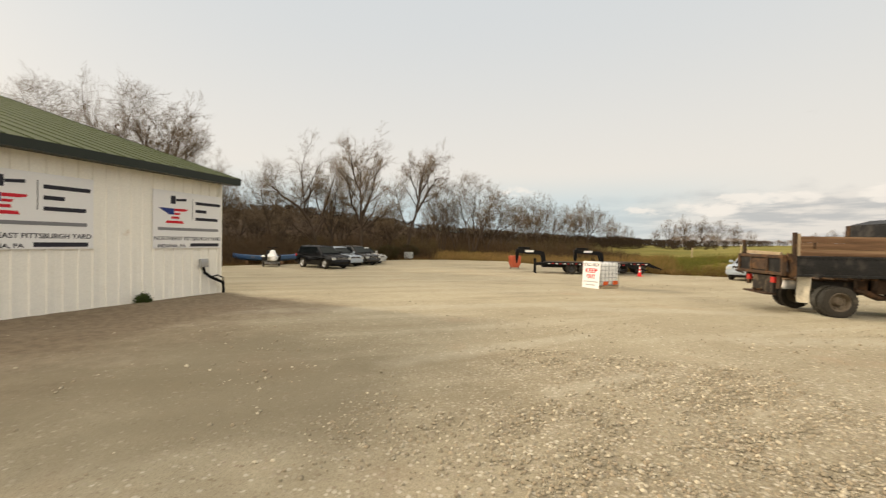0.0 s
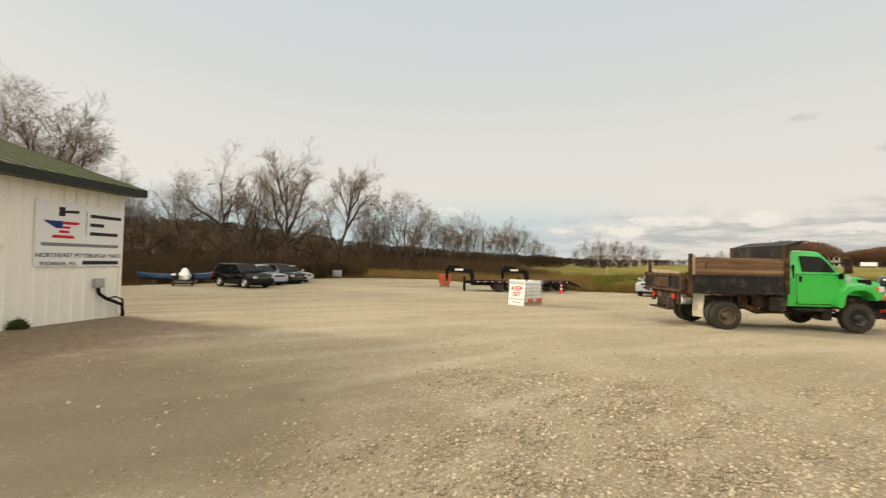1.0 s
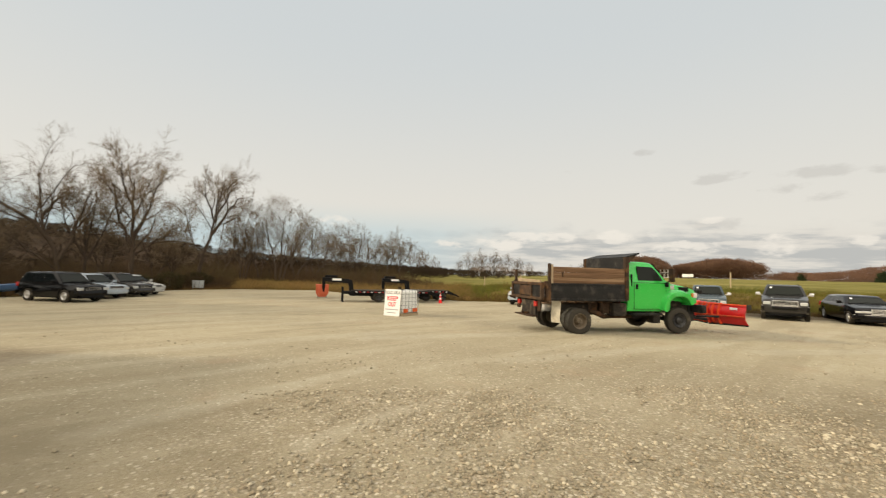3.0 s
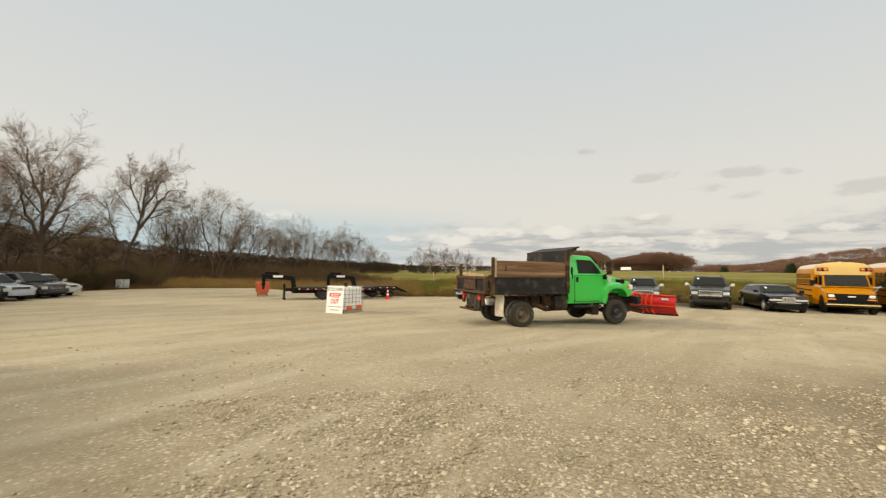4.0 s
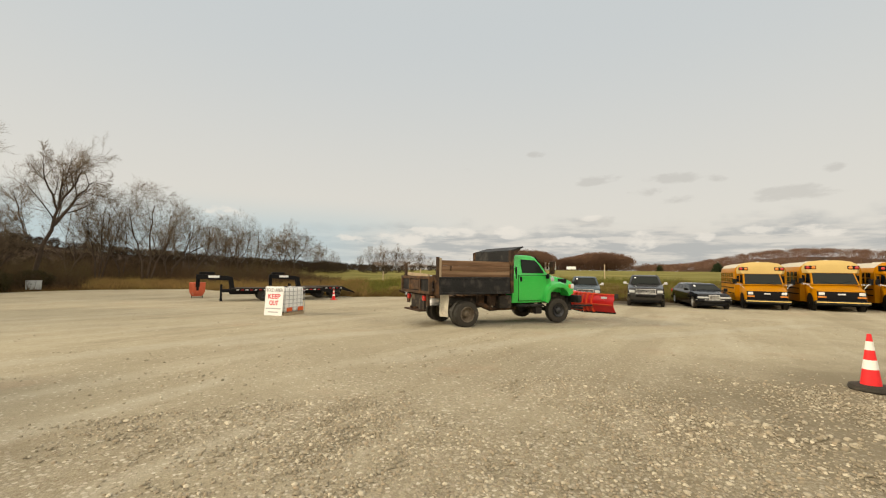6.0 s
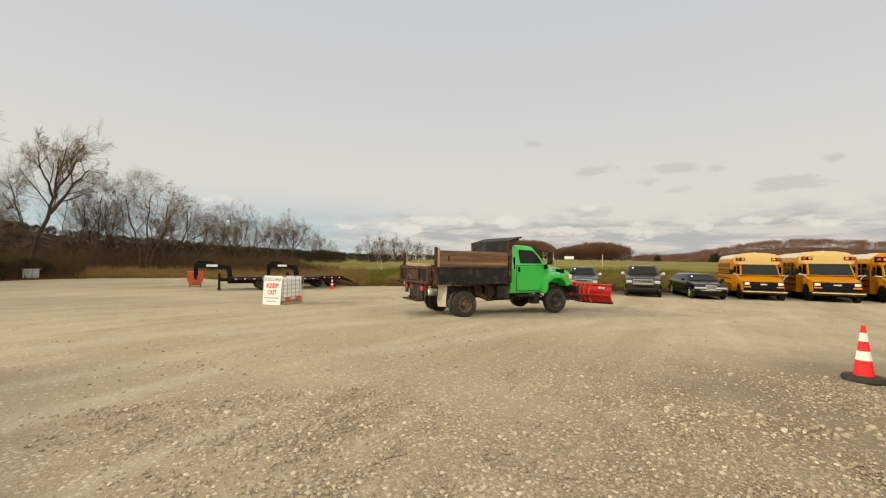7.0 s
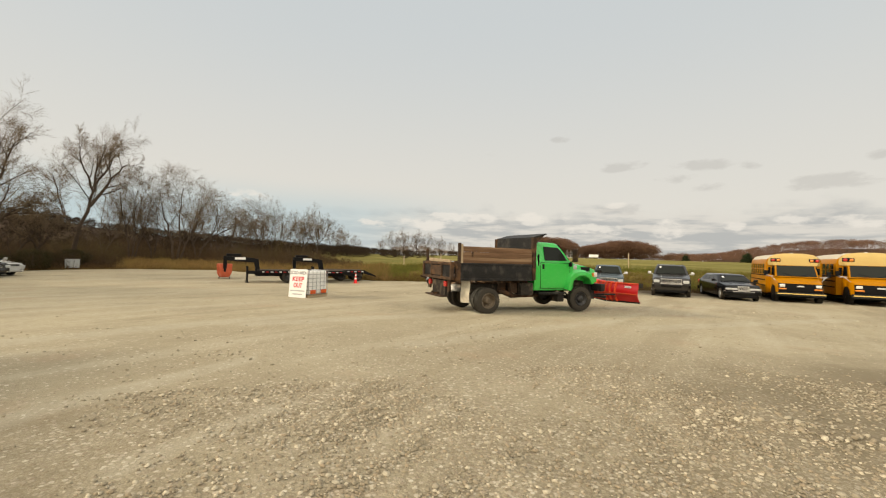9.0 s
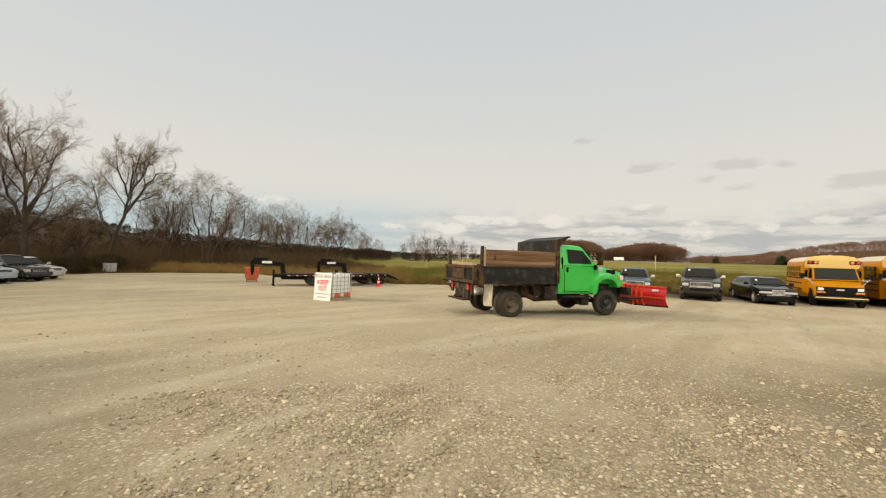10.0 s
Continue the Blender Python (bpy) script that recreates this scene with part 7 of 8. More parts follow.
def plant(kind, bearing, r, top, wide, flip, label):
    """A tree on a bearing from the lot's middle; top: the height of its crown in degrees over the eye's level."""
    x, y = polar(bearing, r)
    height = 1.05 * (1.74 + r * math.tan(radians(top)) - float(ground_z(x, y)))
    k = height / 9.6
    t = thing("bare_tree", drop_to(x, y, -bearing + (180 if flip else 0), -0.1) @ Matrix.Diagonal((k * wide, k * wide, k, 1)), label, "tree", "bare trees along the woods")
    for name, me in zip(("trunk", "crown"), TREE_KINDS[kind]):
        o = new(name, me)
        o.parent = t
    return t


TALL, WIDE, THIN, FAR = "tall leafless tree with a fine grey-brown crown", "spreading leafless tree with crooked limbs", "slender leafless tree in brown brush", "distant leafless tree beyond the field"
for kind, b, r, top, wide, flip, lab in (
        (0, -65.0, 46, 13.6, 1.0, 0, TALL), (2, -61.8, 46, 14.8, 0.9, 0, TALL), (0, -58.3, 44, 15.2, 0.75, 1, TALL), (2, -54.6, 44, 16.2, 0.85, 0, TALL), (4, -52.2, 46, 15.0, 0.85, 1, TALL), (5, -49.6, 46, 11.6, 0.8, 0, WIDE), (0, -47.4, 48, 10.0, 0.7, 0, THIN),
        (5, -44.6, 52, 7.6, 0.9, 0, THIN), (2, -42.0, 54, 7.4, 0.9, 1, THIN), (2, -40.6, 47, 9.8, 0.95, 0, THIN), (3, -36.0, 44, 13.0, 0.95, 0, WIDE), (0, -33.6, 46, 10.8, 0.85, 0, WIDE), (2, -31.6, 50, 8.0, 0.9, 1, THIN), (4, -29.7, 45, 13.6, 0.86, 0, TALL), (5, -26.9, 50, 6.6, 0.9, 0, THIN), (0, -25.6, 50, 5.4, 0.9, 1, THIN),
        (1, -22.2, 52, 12.4, 0.88, 0, TALL), (5, -20.2, 58, 7.8, 0.8, 0, THIN), (2, -18.4, 57, 8.6, 0.8, 0, THIN), (5, -16.8, 58, 8.6, 0.7, 1, THIN), (2, -14.3, 56, 9.4, 1.1, 0, WIDE), (5, -11.4, 60, 8.4, 1.05, 0, WIDE), (5, -9.2, 61, 7.4, 1.0, 0, WIDE),
        (2, -6.6, 66, 6.3, 1.0, 0, THIN), (0, -5.0, 70, 6.4, 0.9, 1, THIN), (5, -3.4, 72, 6.9, 0.7, 0, THIN), (2, -1.6, 76, 5.0, 1.0, 1, THIN), (0, -0.2, 78, 5.4, 1.0, 0, TALL), (0, 1.6, 80, 6.0, 1.1, 1, TALL), (2, 3.4, 86, 4.2, 0.9, 0, THIN), (0, 4.9, 92, 3.6, 0.9, 1, THIN), (2, 6.4, 100, 2.5, 0.9, 0, THIN),
        (2, -18.0, 74, 5.6, 1.0, 1, THIN), (0, -12.6, 76, 5.6, 1.0, 0, THIN), (2, -7.6, 80, 5.0, 1.0, 0, THIN),
        (0, 9.8, 150, 2.2, 0.8, 0, FAR), (2, 11.2, 150, 3.2, 0.9, 0, FAR), (0, 12.9, 148, 3.6, 0.9, 1, FAR), (0, 14.6, 152, 3.5, 0.9, 0, FAR), (2, 16.3, 155, 3.0, 1.0, 1, FAR), (0, 17.8, 158, 2.7, 1.0, 0, FAR), (2, 19.3, 165, 1.9, 1.0, 0, FAR), (0, 24.6, 180, 1.7, 0.9, 0, FAR), (2, 26.0, 185, 1.9, 0.9, 1, FAR)):
    plant(kind, b, r, top, wide, flip, lab)


# ---- brush and far woods: clouds of tapered sticks ----
def stick_cloud(name, base, tip, radius, material, label, category):
    """One mesh of three-sided spikes from base to tip points."""
    d = tip - base
    d /= np.linalg.norm(d, axis=1, keepdims=True) + 1e-9
    ref = np.where(np.abs(d[:, 2:3]) > 0.8, np.array([[1.0, 0, 0]]), np.array([[0, 0, 1.0]]))
    u = np.cross(d, ref)
    u /= np.linalg.norm(u, axis=1, keepdims=True) + 1e-9
    v = np.cross(d, u)
    r = radius[:, None]
    corner = np.stack([base + r * u, base + r * (-0.5 * u + 0.87 * v), base + r * (-0.5 * u - 0.87 * v), tip], 1)
    k = np.arange(len(base))[:, None] * 4
    faces = np.concatenate([k + np.array([[0, 1, 3]]), k + np.array([[1, 2, 3]]), k + np.array([[2, 0, 3]])])
    ob = new(name, raw_mesh(name, corner.reshape(-1, 3), faces, [material]))
    return tagged(ob, label, category, kind="stuff")


def spray_cloud(name, base, tip, radius, material, label, category):
    """One mesh of small tapering sprays, a triangle each, turned at random."""
    d = tip - base
    u = np.cross(d, np.random.default_rng(len(base)).normal(0, 1, d.shape))
    u /= np.linalg.norm(u, axis=1, keepdims=True) + 1e-9
    corner = np.stack([base + radius[:, None] * u, base - radius[:, None] * u, tip], 1)
    faces = np.arange(len(base) * 3).reshape(-1, 3)
    ob = new(name, raw_mesh(name, corner.reshape(-1, 3), faces, [material]))
    return tagged(ob, label, category, kind="stuff")


def brush_band(name, rng, n, b0, b1, depth, h0, h1, material, label, off=1.0, radius=(0.012, 0.03), twigs=5):
    """Upright brush that starts a little outside the lot's edge, between two bearings."""
    bearing = rng.uniform(b0, b1, n)
    edge_b = np.linspace(b0 - 1, b1 + 1, 90)
    rr = np.linspace(18, 75, 230)
    gx, gy = rr[None] * np.sin(np.radians(edge_b))[:, None], rr[None] * np.cos(np.radians(edge_b))[:, None]
    out = lot_distance(gx, gy) > 0.0
    start = np.interp(bearing, edge_b, rr[out.argmax(1)])
    r = start + off + depth * rng.random(n) ** 1.3
    x, y = r * np.sin(np.radians(bearing)), r * np.cos(np.radians(bearing))
    clump = 0.65 + 0.35 * np.sin(bearing * 1.9 + r * 0.31) * np.sin(bearing * 0.83 + 1.0) + 0.2 * rng.random(n)
    h = (h0 + (h1 - h0) * rng.random(n) ** 1.4) * clump * (0.6 + 0.4 * np.clip((r - start - off) / 4, 0, 1))
    h = h * (0.22 + 0.78 * ramp01(0.0, 9.0, b1 - bearing) if b1 > 0 else 1.0)
    base = np.stack([x, y, ground_z(x, y) - 0.05], 1)
    leanv = rng.normal(0, 0.22, (n, 2))
    tip = base + np.stack([leanv[:, 0] * h, leanv[:, 1] * h, h], 1)
    bases, tips, rad = [base], [tip], [rng.uniform(*radius, n)]
    for k in range(twigs):
        u = rng.uniform(0.25, 0.95, n)[:, None]
        q = base + (tip - base) * u
        ln = h * rng.uniform(0.2, 0.5, n)
        dd = rng.normal(0, 0.6, (n, 3))
        dd[:, 2] = np.abs(dd[:, 2]) + 0.35
        bases.append(q)
        tips.append(q + dd * ln[:, None] * 0.8)
        rad.append(rng.uniform(radius[0] * 0.6, radius[1] * 0.6, n))
    return stick_cloud(name, np.concatenate(bases), np.concatenate(tips), np.concatenate(rad), material, label, "brush")


rng = np.random.default_rng(7)
brush_band("brush", rng, 22000, -68, -19, 28, 0.9, 3.0, BRUSH, "dense leafless brown brush at the edge of the lot", 0.8, (0.007, 0.016))
brush_band("brush", rng, 9000, -19.5, 7.5, 22, 0.8, 2.9, BRUSH, "brown brush below the tree line", 7.0, (0.010, 0.020))


def wood_cloud(name, rng, spots, material, label, per=46, fine=1.0, crown=0.75):
    """Far woods: each tree a round-topped cloud of fine upward sprays."""
    spots = np.array(spots)
    n = len(spots)
    x, y, h = (np.repeat(spots[:, k], per) for k in range(3))
    z = np.repeat(ground_z(spots[:, 0], spots[:, 1]), per)
    w = h * np.repeat(rng.uniform(0.38, 0.55, n), per)
    c = rng.normal(0, 1, (n * per, 3))
    c[:, 2] = np.abs(c[:, 2]) * np.where(rng.random(n * per) < crown, 1, -1)
    c /= np.linalg.norm(c, axis=1, keepdims=True)
    c *= rng.uniform(0.66, 1.06, (n * per, 1)) * (1 + 0.10 * np.sin(c[:, :1] * 7 + x[:, None]) * np.cos(c[:, 1:2] * 6 + y[:, None]))
    base = np.stack([x + c[:, 0] * w, y + c[:, 1] * w, z + h * (0.55 if crown > 0.7 else 0.42) + c[:, 2] * h * (0.43 if crown > 0.7 else 0.54)], 1)
    d = c * 0.5 + rng.normal(0, 0.45, (n * per, 3)) + np.array([0, 0, 0.3])
    tip = base + d * (h * rng.uniform(0.03, 0.07, n * per) * fine)[:, None]
    rad = h * 0.016 * fine * rng.uniform(0.6, 1.5, n * per)
    return spray_cloud(name, base, tip, rad, material, label, "woods")


def scatter(rng, n, b0, b1, r0, r1, h0, h1):
    return [(*polar(rng.uniform(b0, b1), rng.uniform(r0, r1)), rng.uniform(h0, h1)) for _ in range(n)]


def block(rng, n, bearings, tops, r0, r1):
    """Trees of one wood whose canopy rises and falls with the bearing; tops in degrees over the eye's level."""
    out = []
    for _ in range(n):
        b, r = rng.uniform(bearings[0], bearings[-1]), rng.uniform(r0, r1)
        x, y = polar(b, r)
        top = 1.74 + r * math.tan(radians(float(np.interp(b, bearings, tops)))) - float(ground_z(x, y))
        out.append((x, y, top * rng.uniform(0.82, 1.0)))
    return out


rng = np.random.default_rng(11)
wood_cloud("far_woods", rng, block(rng, 170, (27.9, 29.0, 31.0, 32.5, 34.2, 35.8), (2.45, 2.7, 2.95, 3.15, 2.9, 2.2), 195, 225), FAR_TREES, "reddish-brown block of bare woods beyond the field", 1000, 0.72)
wood_cloud("far_woods", rng, block(rng, 190, (36.2, 37.8, 40.0, 41.5, 43.6, 44.7), (1.7, 2.2, 2.6, 2.75, 2.6, 2.3), 215, 250), FAR_TREES, "reddish-brown block of bare woods beyond the field", 1000, 0.72)
wood_cloud("far_woods", rng, scatter(rng, 1500, 46.5, 96, 275, 470, 6.2, 7.4) + scatter(rng, 60, 44.5, 50, 230, 300, 4.0, 5.6), FAR_TREES, "wooded brown hillside beyond the field", 300, 1.1)
wood_cloud("far_woods", rng, block(rng, 150, (3, 8, 12, 20, 29), (0.9, 0.7, 0.9, 0.9, 0.9), 190, 250) + block(rng, 40, (10.2, 12.5, 15.0, 17.5, 19.6), (1.0, 1.4, 1.5, 1.2, 0.8), 150, 178), GREY_TREES, "grey-brown bare trees along the far field edge", 330)
# very dark base: the wood's own inner shade is put into the colour
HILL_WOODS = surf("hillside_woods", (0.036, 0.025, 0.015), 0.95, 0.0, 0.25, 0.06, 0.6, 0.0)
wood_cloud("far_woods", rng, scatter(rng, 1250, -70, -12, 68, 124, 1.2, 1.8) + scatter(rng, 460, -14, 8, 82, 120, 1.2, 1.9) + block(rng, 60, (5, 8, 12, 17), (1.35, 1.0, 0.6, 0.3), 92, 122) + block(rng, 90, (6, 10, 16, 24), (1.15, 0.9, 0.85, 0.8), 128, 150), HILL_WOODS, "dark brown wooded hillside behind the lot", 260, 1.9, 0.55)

# evergreens and shrubs
EVERGREEN = surf("evergreen", (0.024, 0.036, 0.014), 0.8, 0.0, 0.35, 1.0, 6, 0.0)


def shrub(x, y, h, w, material, label, seed, n=900, cone=False, size=0.16):
    rng = np.random.default_rng(seed)
    t = thing("evergreen_tree" if cone else "shrub", drop_to(x, y, 0, -0.03), label, "tree" if cone else "shrub")
    c = rng.normal(0, 1, (n, 3))
    c /= np.linalg.norm(c, axis=1, keepdims=True)
    c *= 0.55 + 0.45 * rng.random((n, 1)) ** 0.5
    u = rng.random(n)
    if cone:
        wide = w * (1 - u) ** 0.8 + 0.05
        p = np.stack([c[:, 0] * wide, c[:, 1] * wide, 0.1 * h + u * 0.9 * h], 1)
    else:
        lump = 1 + 0.25 * np.sin(c[:, 0] * 5 + seed) * np.cos(c[:, 1] * 4)
        p = np.stack([c[:, 0] * w * lump, c[:, 1] * w * lump, h * 0.5 + c[:, 2] * h * 0.48], 1)
        p[:, 2] = np.maximum(p[:, 2], 0.03)
    d = c + rng.normal(0, 0.5, (n, 3))
    ob = stick_cloud("foliage", p, p + d * size, np.full(n, size * 0.28), material, "", "")
    for key in ("kind", "category", "label"):
        if key in ob:
            del ob[key]
    ob.parent = t
    g = bmesh.new()
    tube(g, [(0, 0, 0), (0.02, 0, h * 0.35), (0, 0.02, h * 0.75)], [w * 0.09, w * 0.07, w * 0.02], 6)
    part("stem", g, BARK, t)
    return t


shrub(-11.74, 7.1, 0.30, 0.14, surf("weed_green", (0.055, 0.075, 0.022), 0.8, 0.0, 0.3, 6, 40, 0.0), "small green weed at the foot of the wall", 3, 500, size=0.07)
OLIVE_SHRUB = surf("olive_shrub", (0.050, 0.042, 0.016), 0.85, 0.0, 0.35, 1.0, 6, 0.0)
for x, y, h, w, s in ((-20.3, 41.6, 1.7, 1.2, 5), (-21.6, 39.0, 1.4, 1.1, 6), (-19.9, 46.6, 1.5, 1.3, 8)):
    shrub(x, y, h, w, OLIVE_SHRUB, "dull olive shrub among brown brush", s)
ex, ey = polar(54.2, 262)
shrub(ex, ey, 6.2, 3.6, EVERGREEN, "dark evergreen below the wooded hill", 12, 700, True, 1.0)
ex, ey = polar(48.3, 235)
shrub(ex, ey, 4.2, 1.5, EVERGREEN, "dark evergreen beyond the field", 13, 500, True, 0.8)
ex, ey = polar(25.4, 175)
shrub(ex, ey, 2.2, 1.8, EVERGREEN, "dark evergreen shrub on the field edge", 14, 300, False, 0.6)


# ---- weeds and dry grass ----
def grass_cloud(name, rng, x, y, h, material, label, spread=0.28, blades=6, radius=0.014):
    n = len(x)
    base = np.stack([x, y, ground_z(x, y) - 0.03], 1)
    b = np.repeat(base, blades, 0) + np.concatenate([rng.normal(0, spread * 0.5, (n * blades, 2)), np.zeros((n * blades, 1))], 1)
    hh = np.repeat(h, blades) * rng.uniform(0.5, 1.1, n * blades)
    lean = rng.normal(0, 0.30, (n * blades, 2))
    tip = b + np.stack([lean[:, 0] * hh, lean[:, 1] * hh, hh], 1)
    return stick_cloud(name, b, tip, rng.uniform(0.6, 1.4, n * blades) * radius, material, label, "grass")


def edge_strip(rng, n, b0, b1, d0, d1):
    """Random places outside the lot between two bearings and two distances from its edge."""
    bearing, r = rng.uniform(b0, b1, n * 8), rng.uniform(24, 62, n * 8)
    x, y = r * np.sin(np.radians(bearing)), r * np.cos(np.radians(bearing))
    d = lot_distance(x, y)
    ok = (d > d0) & (d < d1) & (rng.random(n * 8) < 1 - 0.6 * np.clip((d - d0) / (d1 - d0), 0, 1))
    return x[ok][:n], y[ok][:n]


WEEDS = surf("olive_weeds", (0.140, 0.104, 0.024), 0.95, 0.0, 0.45, 0.5, 3, 0.0, (0.125, 0.122, 0.022), 0.54, spot_scale=0.35)
DRY_GRASS = surf("dry_tan_grass", (0.205, 0.130, 0.045), 0.95, 0.0, 0.45, 0.5, 3, 0.0, (0.150, 0.104, 0.033), 0.56, spot_scale=0.25)
RUSSET = surf("russet_weeds", (0.125, 0.072, 0.027), 0.95, 0.0, 0.40, 0.5, 3, 0.0)
rng = np.random.default_rng(5)
x, y = edge_strip(rng, 7500, -4, 80, 0.6, 13)
grass_cloud("weeds", rng, x, y, rng.uniform(0.18, 0.55, len(x)), WEEDS, "olive and brown weeds on the field bank", 0.4)
x, y = edge_strip(rng, 9000, 6, 80, 1.5, 12)
thick = np.array([noise.noise((px * 0.22, py * 0.22, 2.0)) for px, py in zip(x, y)]) > 0.12
x, y = x[thick], y[thick]
grass_cloud("weeds", rng, x, y, rng.uniform(0.35, 0.85, len(x)), surf("green_weeds", (0.098, 0.102, 0.020), 0.95, 0.0, 0.40, 0.5, 3, 0.0, (0.125, 0.085, 0.025), 0.60, spot_scale=0.4), "low green weed clumps on the field bank", 0.5)
x, y = edge_strip(rng, 3500, 8, 80, 0.1, 4.5)
grass_cloud("weeds", rng, x, y, rng.uniform(0.15, 0.5, len(x)), RUSSET, "russet dead weeds along the gravel edge", 0.4)
x, y = edge_strip(rng, 5000, -19.5, 11, 0.2, 9)
grass_cloud("dry_grass", rng, x, y, rng.uniform(0.3, 0.85, len(x)), DRY_GRASS, "tall tan dry grass behind the lot", 0.4, 6, 0.02)
x, y = edge_strip(rng, 2500, -60, -15, 0.1, 4)
grass_cloud("weeds", rng, x, y, rng.uniform(0.2, 0.6, len(x)), RUSSET, "russet dead weeds below the brush", 0.4)


# ---- loose stones on the lot ----
def stones(name, rng, x, y, size, material, label):
    """Small broken stones half sunk in the dust, joined in one mesh."""
    t = (1 + 5 ** 0.5) / 2
    ico = np.array([(-1, t, 0), (1, t, 0), (-1, -t, 0), (1, -t, 0), (0, -1, t), (0, 1, t), (0, -1, -t), (0, 1, -t), (t, 0, -1), (t, 0, 1), (-t, 0, -1), (-t, 0, 1)]) / 1.9
    tri = np.array([(0, 11, 5), (0, 5, 1), (0, 1, 7), (0, 7, 10), (0, 10, 11), (1, 5, 9), (5, 11, 4), (11, 10, 2), (10, 7, 6), (7, 1, 8), (3, 9, 4), (3, 4, 2), (3, 2, 6), (3, 6, 8), (3, 8, 9), (4, 9, 5), (2, 4, 11), (6, 2, 10), (8, 6, 7), (9, 8, 1)])
    n = len(x)
    tri = tri[ico[tri].mean(1)[:, 2] > -0.45]
    v = np.repeat(ico[None], n, 0) * rng.uniform(0.72, 1.22, (n, 12, 1))
    v = v * np.stack([rng.uniform(0.8, 1.4, n), rng.uniform(0.7, 1.1, n), rng.uniform(0.45, 0.8, n)], 1)[:, None]
    a = rng.uniform(0, math.tau, n)
    c, s = np.cos(a)[:, None], np.sin(a)[:, None]
    v = np.stack([v[..., 0] * c - v[..., 1] * s, v[..., 0] * s + v[..., 1] * c, v[..., 2]], -1) * size[:, None, None]
    v += np.stack([x, y, ground_z(x, y) + size * 0.22], 1)[:, None]
    faces = (np.arange(n)[:, None, None] * 12 + tri[None]).reshape(-1, 3)
    ob = new(name, raw_mesh(name, v.reshape(-1, 3), faces, [material]))
    return tagged(ob, label, "gravel", kind="stuff")


def stone_material():
    m = surf("crushed_stone", (0.385, 0.355, 0.278), 0.9, 0.0, 0.18, 8, 90, 0.3)
    nt = m.node_tree
    geo, ramp, mix = nt.nodes.new("ShaderNodeNewGeometry"), nt.nodes.new("ShaderNodeValToRGB"), nt.nodes.new("ShaderNodeMix")
    mix.data_type, mix.blend_type = "RGBA", "MULTIPLY"
    mix.inputs[0].default_value = 1.0
    e = ramp.color_ramp.elements
    e[0].color, e[1].color = (0.70, 0.64, 0.58, 1), (1.62, 1.56, 1.50, 1)
    for pos, col in ((0.25, (0.82, 0.78, 0.72, 1)), (0.5, (0.95, 0.84, 0.74, 1)), (0.75, (0.95, 0.93, 0.90, 1))):
        k = ramp.color_ramp.elements.new(pos)
        k.color = col
    nt.links.new(geo.outputs["Random Per Island"], ramp.inputs[0])
    b = nt.nodes["Principled BSDF"]
    old = b.inputs["Base Color"].links[0].from_socket
    nt.links.new(old, mix.inputs[6])
    nt.links.new(ramp.outputs[0], mix.inputs[7])
    nt.links.new(mix.outputs[2], b.inputs["Base Color"])
    return m


STONE = stone_material()
rng = np.random.default_rng(9)


def lumpy(x, y, scale, layer):
    return np.array([noise.noise((px * scale, py * scale, layer)) for px, py in zip(x, y)])


# single stones lying loose over the whole lot, in drifts
N = 60000
r = 2.0 + 22.0 * rng.random(N) ** 0.75
b = np.radians(rng.uniform(-85, 105, N))
x, y = r * np.sin(b), r * np.cos(b) - 0.5
keep = (rng.random(N) < np.clip(0.26 + 0.7 * lumpy(x, y, 0.30, 3.0) + 0.5 * lumpy(x, y, 1.1, 8.0) - 0.26 * ramp01(0.5, 3.5, -x), 0.02, 1.0) * (1 - 0.65 * ramp01(7.5, 13, r))) & (x > -11.2)
x, y, r = x[keep], y[keep], r[keep]
stones("loose_gravel", rng, x, y, np.clip(rng.gamma(1.7, 0.0042, len(x)) + 0.005 + 0.0004 * r, 0.005, 0.038), STONE, "loose pale crushed stones scattered on the lot")
# thick pebbles lying close together in front of the viewer
N = 72000
x, y = rng.uniform(-3.5, 8.5, N), rng.uniform(0.6, 6.0, N)
keep = rng.random(N) < np.clip(0.95 * rubble_at(x, y) - 0.20 + 0.8 * lumpy(x, y, 0.6, 5.0), 0.0, 0.85)
x, y = x[keep], y[keep]
stones("loose_gravel", rng, x, y, np.clip(rng.gamma(2.2, 0.0036, len(x)) + 0.005, 0.005, 0.028), STONE, "thick bed of small tan pebbles on the lot")
u = rng.random(110)
x = 4.7 + 1.9 * u + rng.normal(0, 0.20, 110)
y = 3.9 - 2.3 * u + rng.normal(0, 0.20, 110)
stones("loose_gravel", rng, x, y, np.clip(rng.gamma(2.2, 0.008, 110) + 0.010, 0.01, 0.048), STONE, "strip of larger broken stones on the lot")


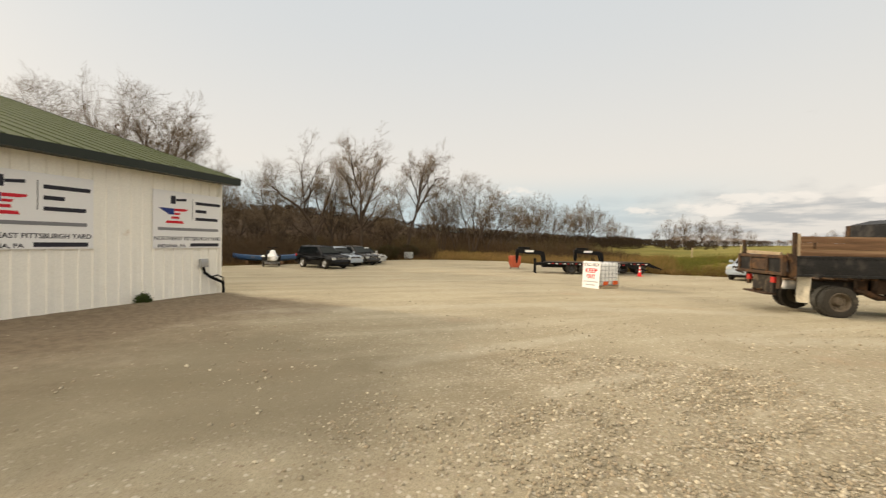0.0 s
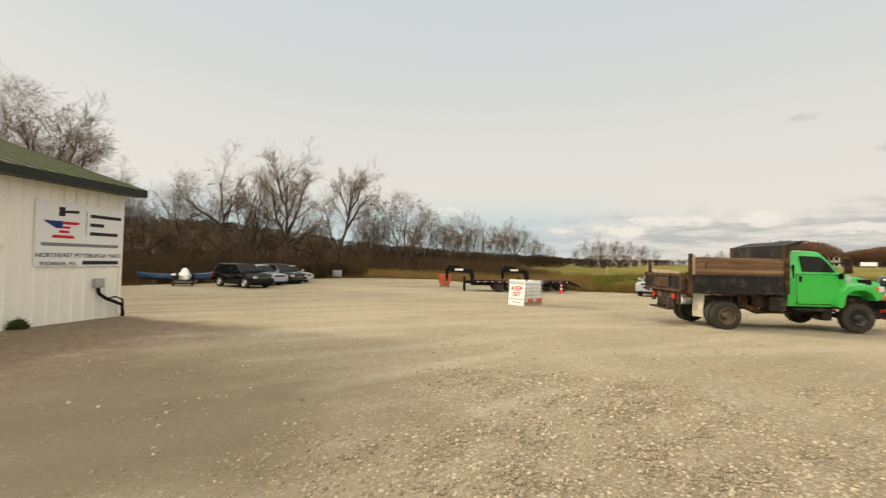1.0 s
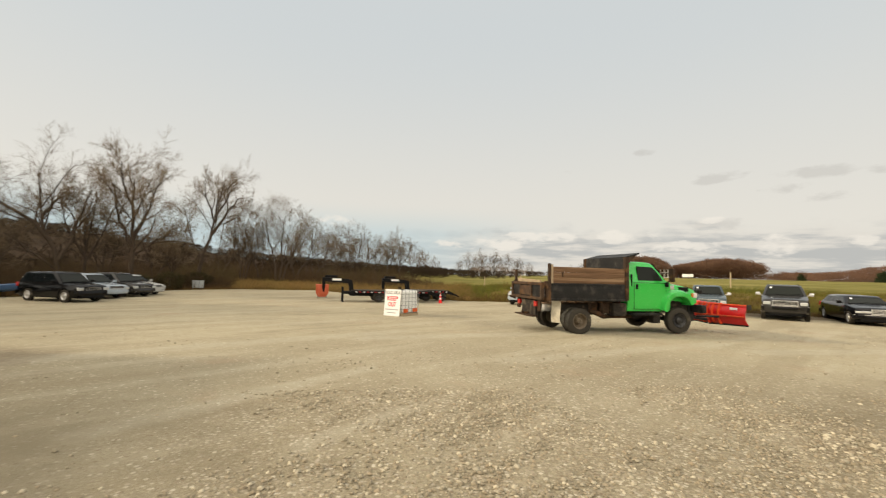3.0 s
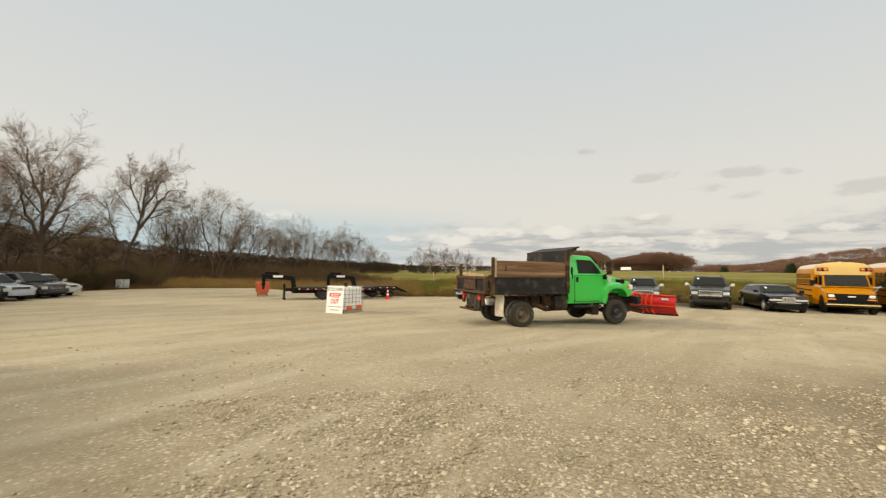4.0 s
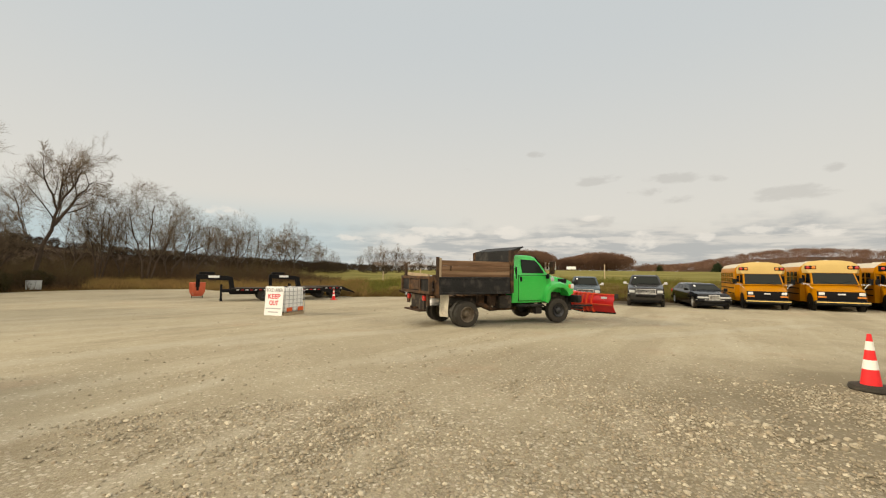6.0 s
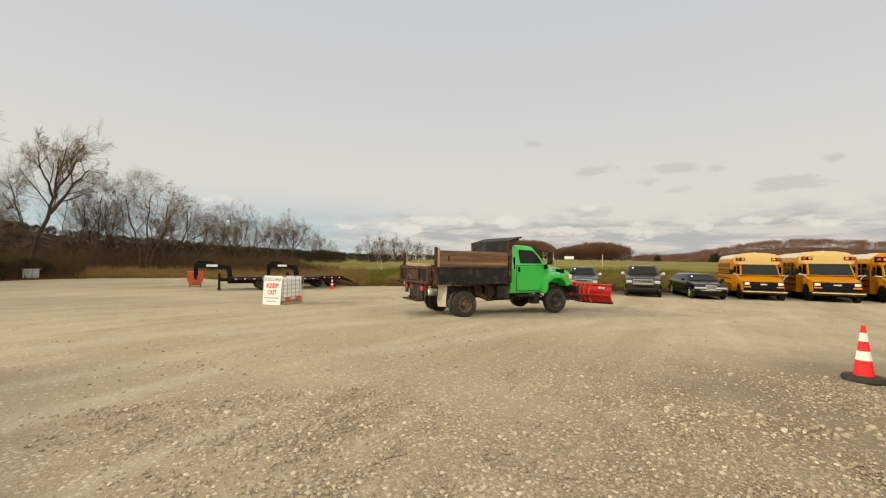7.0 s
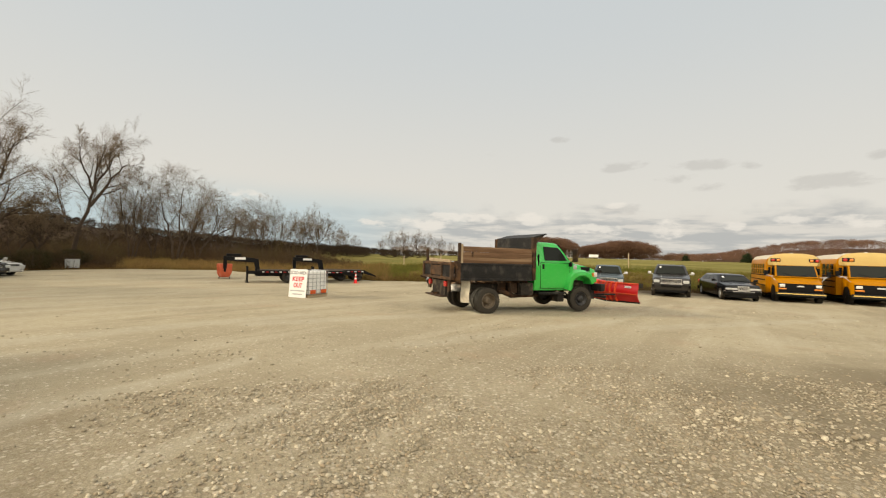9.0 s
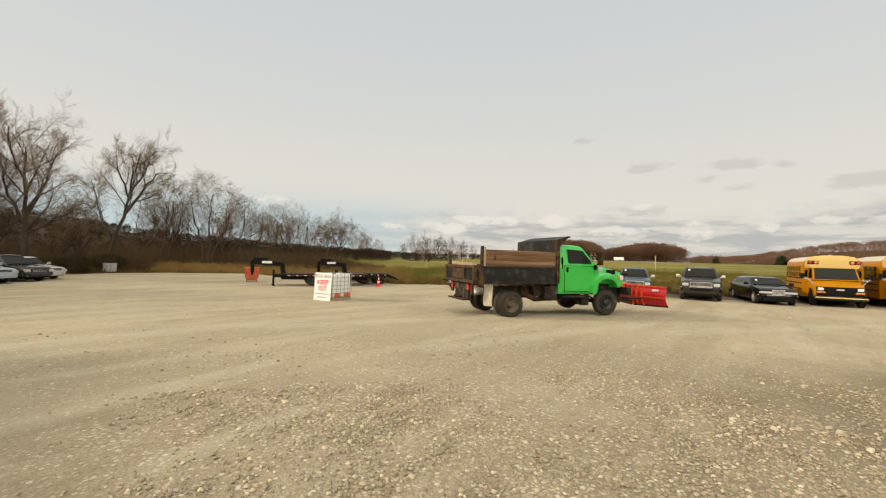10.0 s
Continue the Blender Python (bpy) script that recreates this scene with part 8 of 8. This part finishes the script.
# ---- far side of the field: post, white trailer, house ----
def post(b, r, h, w, label):
    x, y = polar(b, r)
    t = thing("wooden_post", drop_to(x, y, b), label, "post", "posts in the field")
    g = bmesh.new()
    box(g, -w / 2, w / 2, -w / 2, w / 2, -0.2, h, 0.012)
    part("shaft", g, PALE_WOOD, t)
    g = bmesh.new()
    loft(g, [[(-w * 0.5, -w * 0.5, h), (w * 0.5, -w * 0.5, h), (w * 0.5, w * 0.5, h), (-w * 0.5, w * 0.5, h)], [(-0.01, -0.01, h + 0.06), (0.01, -0.01, h + 0.06), (0.01, 0.01, h + 0.06), (-0.01, 0.01, h + 0.06)]])
    part("cap", g, PALE_WOOD, t)


post(42.1, 54, 1.7, 0.11, "pale wooden post standing in the field")
post(13.0, 47, 1.0, 0.10, "short pale post on the field bank")
post(18.0, 60, 1.1, 0.10, "short pale post on the field bank")


def white_trailer():
    x, y = polar(38.0, 150)
    t = thing("white_trailer", drop_to(x, y, 90 - 38.0 - 90, 0.0) @ Matrix.Scale(0.72, 4), "small white box trailer at the far field edge", "trailer")
    g = bmesh.new()
    box(g, -2.1, 2.1, -1.0, 1.0, 0.55, 1.95, 0.06)
    part("box", g, WHITE_PAINT, t)
    for s in (-1, 1):
        wheel(t, 0.3, s * 0.95, 0.34, 0.2, s, STEEL_RIM)
    g = bmesh.new()
    box(g, -2.0, 2.9, -0.08, 0.08, 0.42, 0.56)
    part("drawbar", g, BLACK_STEEL, t)


def far_house():
    x, y = polar(35.3, 203)
    t = thing("farmhouse", drop_to(x, y, -30), "distant white farmhouse among bare woods", "house")
    g = bmesh.new()
    box(g, -2.4, 2.4, -2.4, 2.4, -0.3, 4.6)
    part("wall", g, WHITE_PAINT, t, smooth=False)
    g = bmesh.new()
    extrude(g, [(-2.8, 4.3), (0, 6.2), (2.8, 4.3), (2.8, 4.15), (0, 6.0), (-2.8, 4.15)], -2.7, 2.7, "x")
    part("roof", g, surf("grey_shingles", (0.16, 0.15, 0.14), 0.9, 0, 0.2, 2, 20, 0.2), t, smooth=False)
    for xx in (-1.4, 0.0, 1.4):
        for z in (0.9, 2.9):
            g = bmesh.new()
            box(g, xx - 0.4, xx + 0.4, -2.44, -2.395, z, z + 1.1)
            part("window", g, DARK_GLASS, t)
    g = bmesh.new()
    box(g, 0.7, 1.2, -0.3, 0.3, 5.2, 6.9)
    part("chimney", g, surf("brick_chimney", (0.26, 0.10, 0.07), 0.9), t)


white_trailer()
far_house()
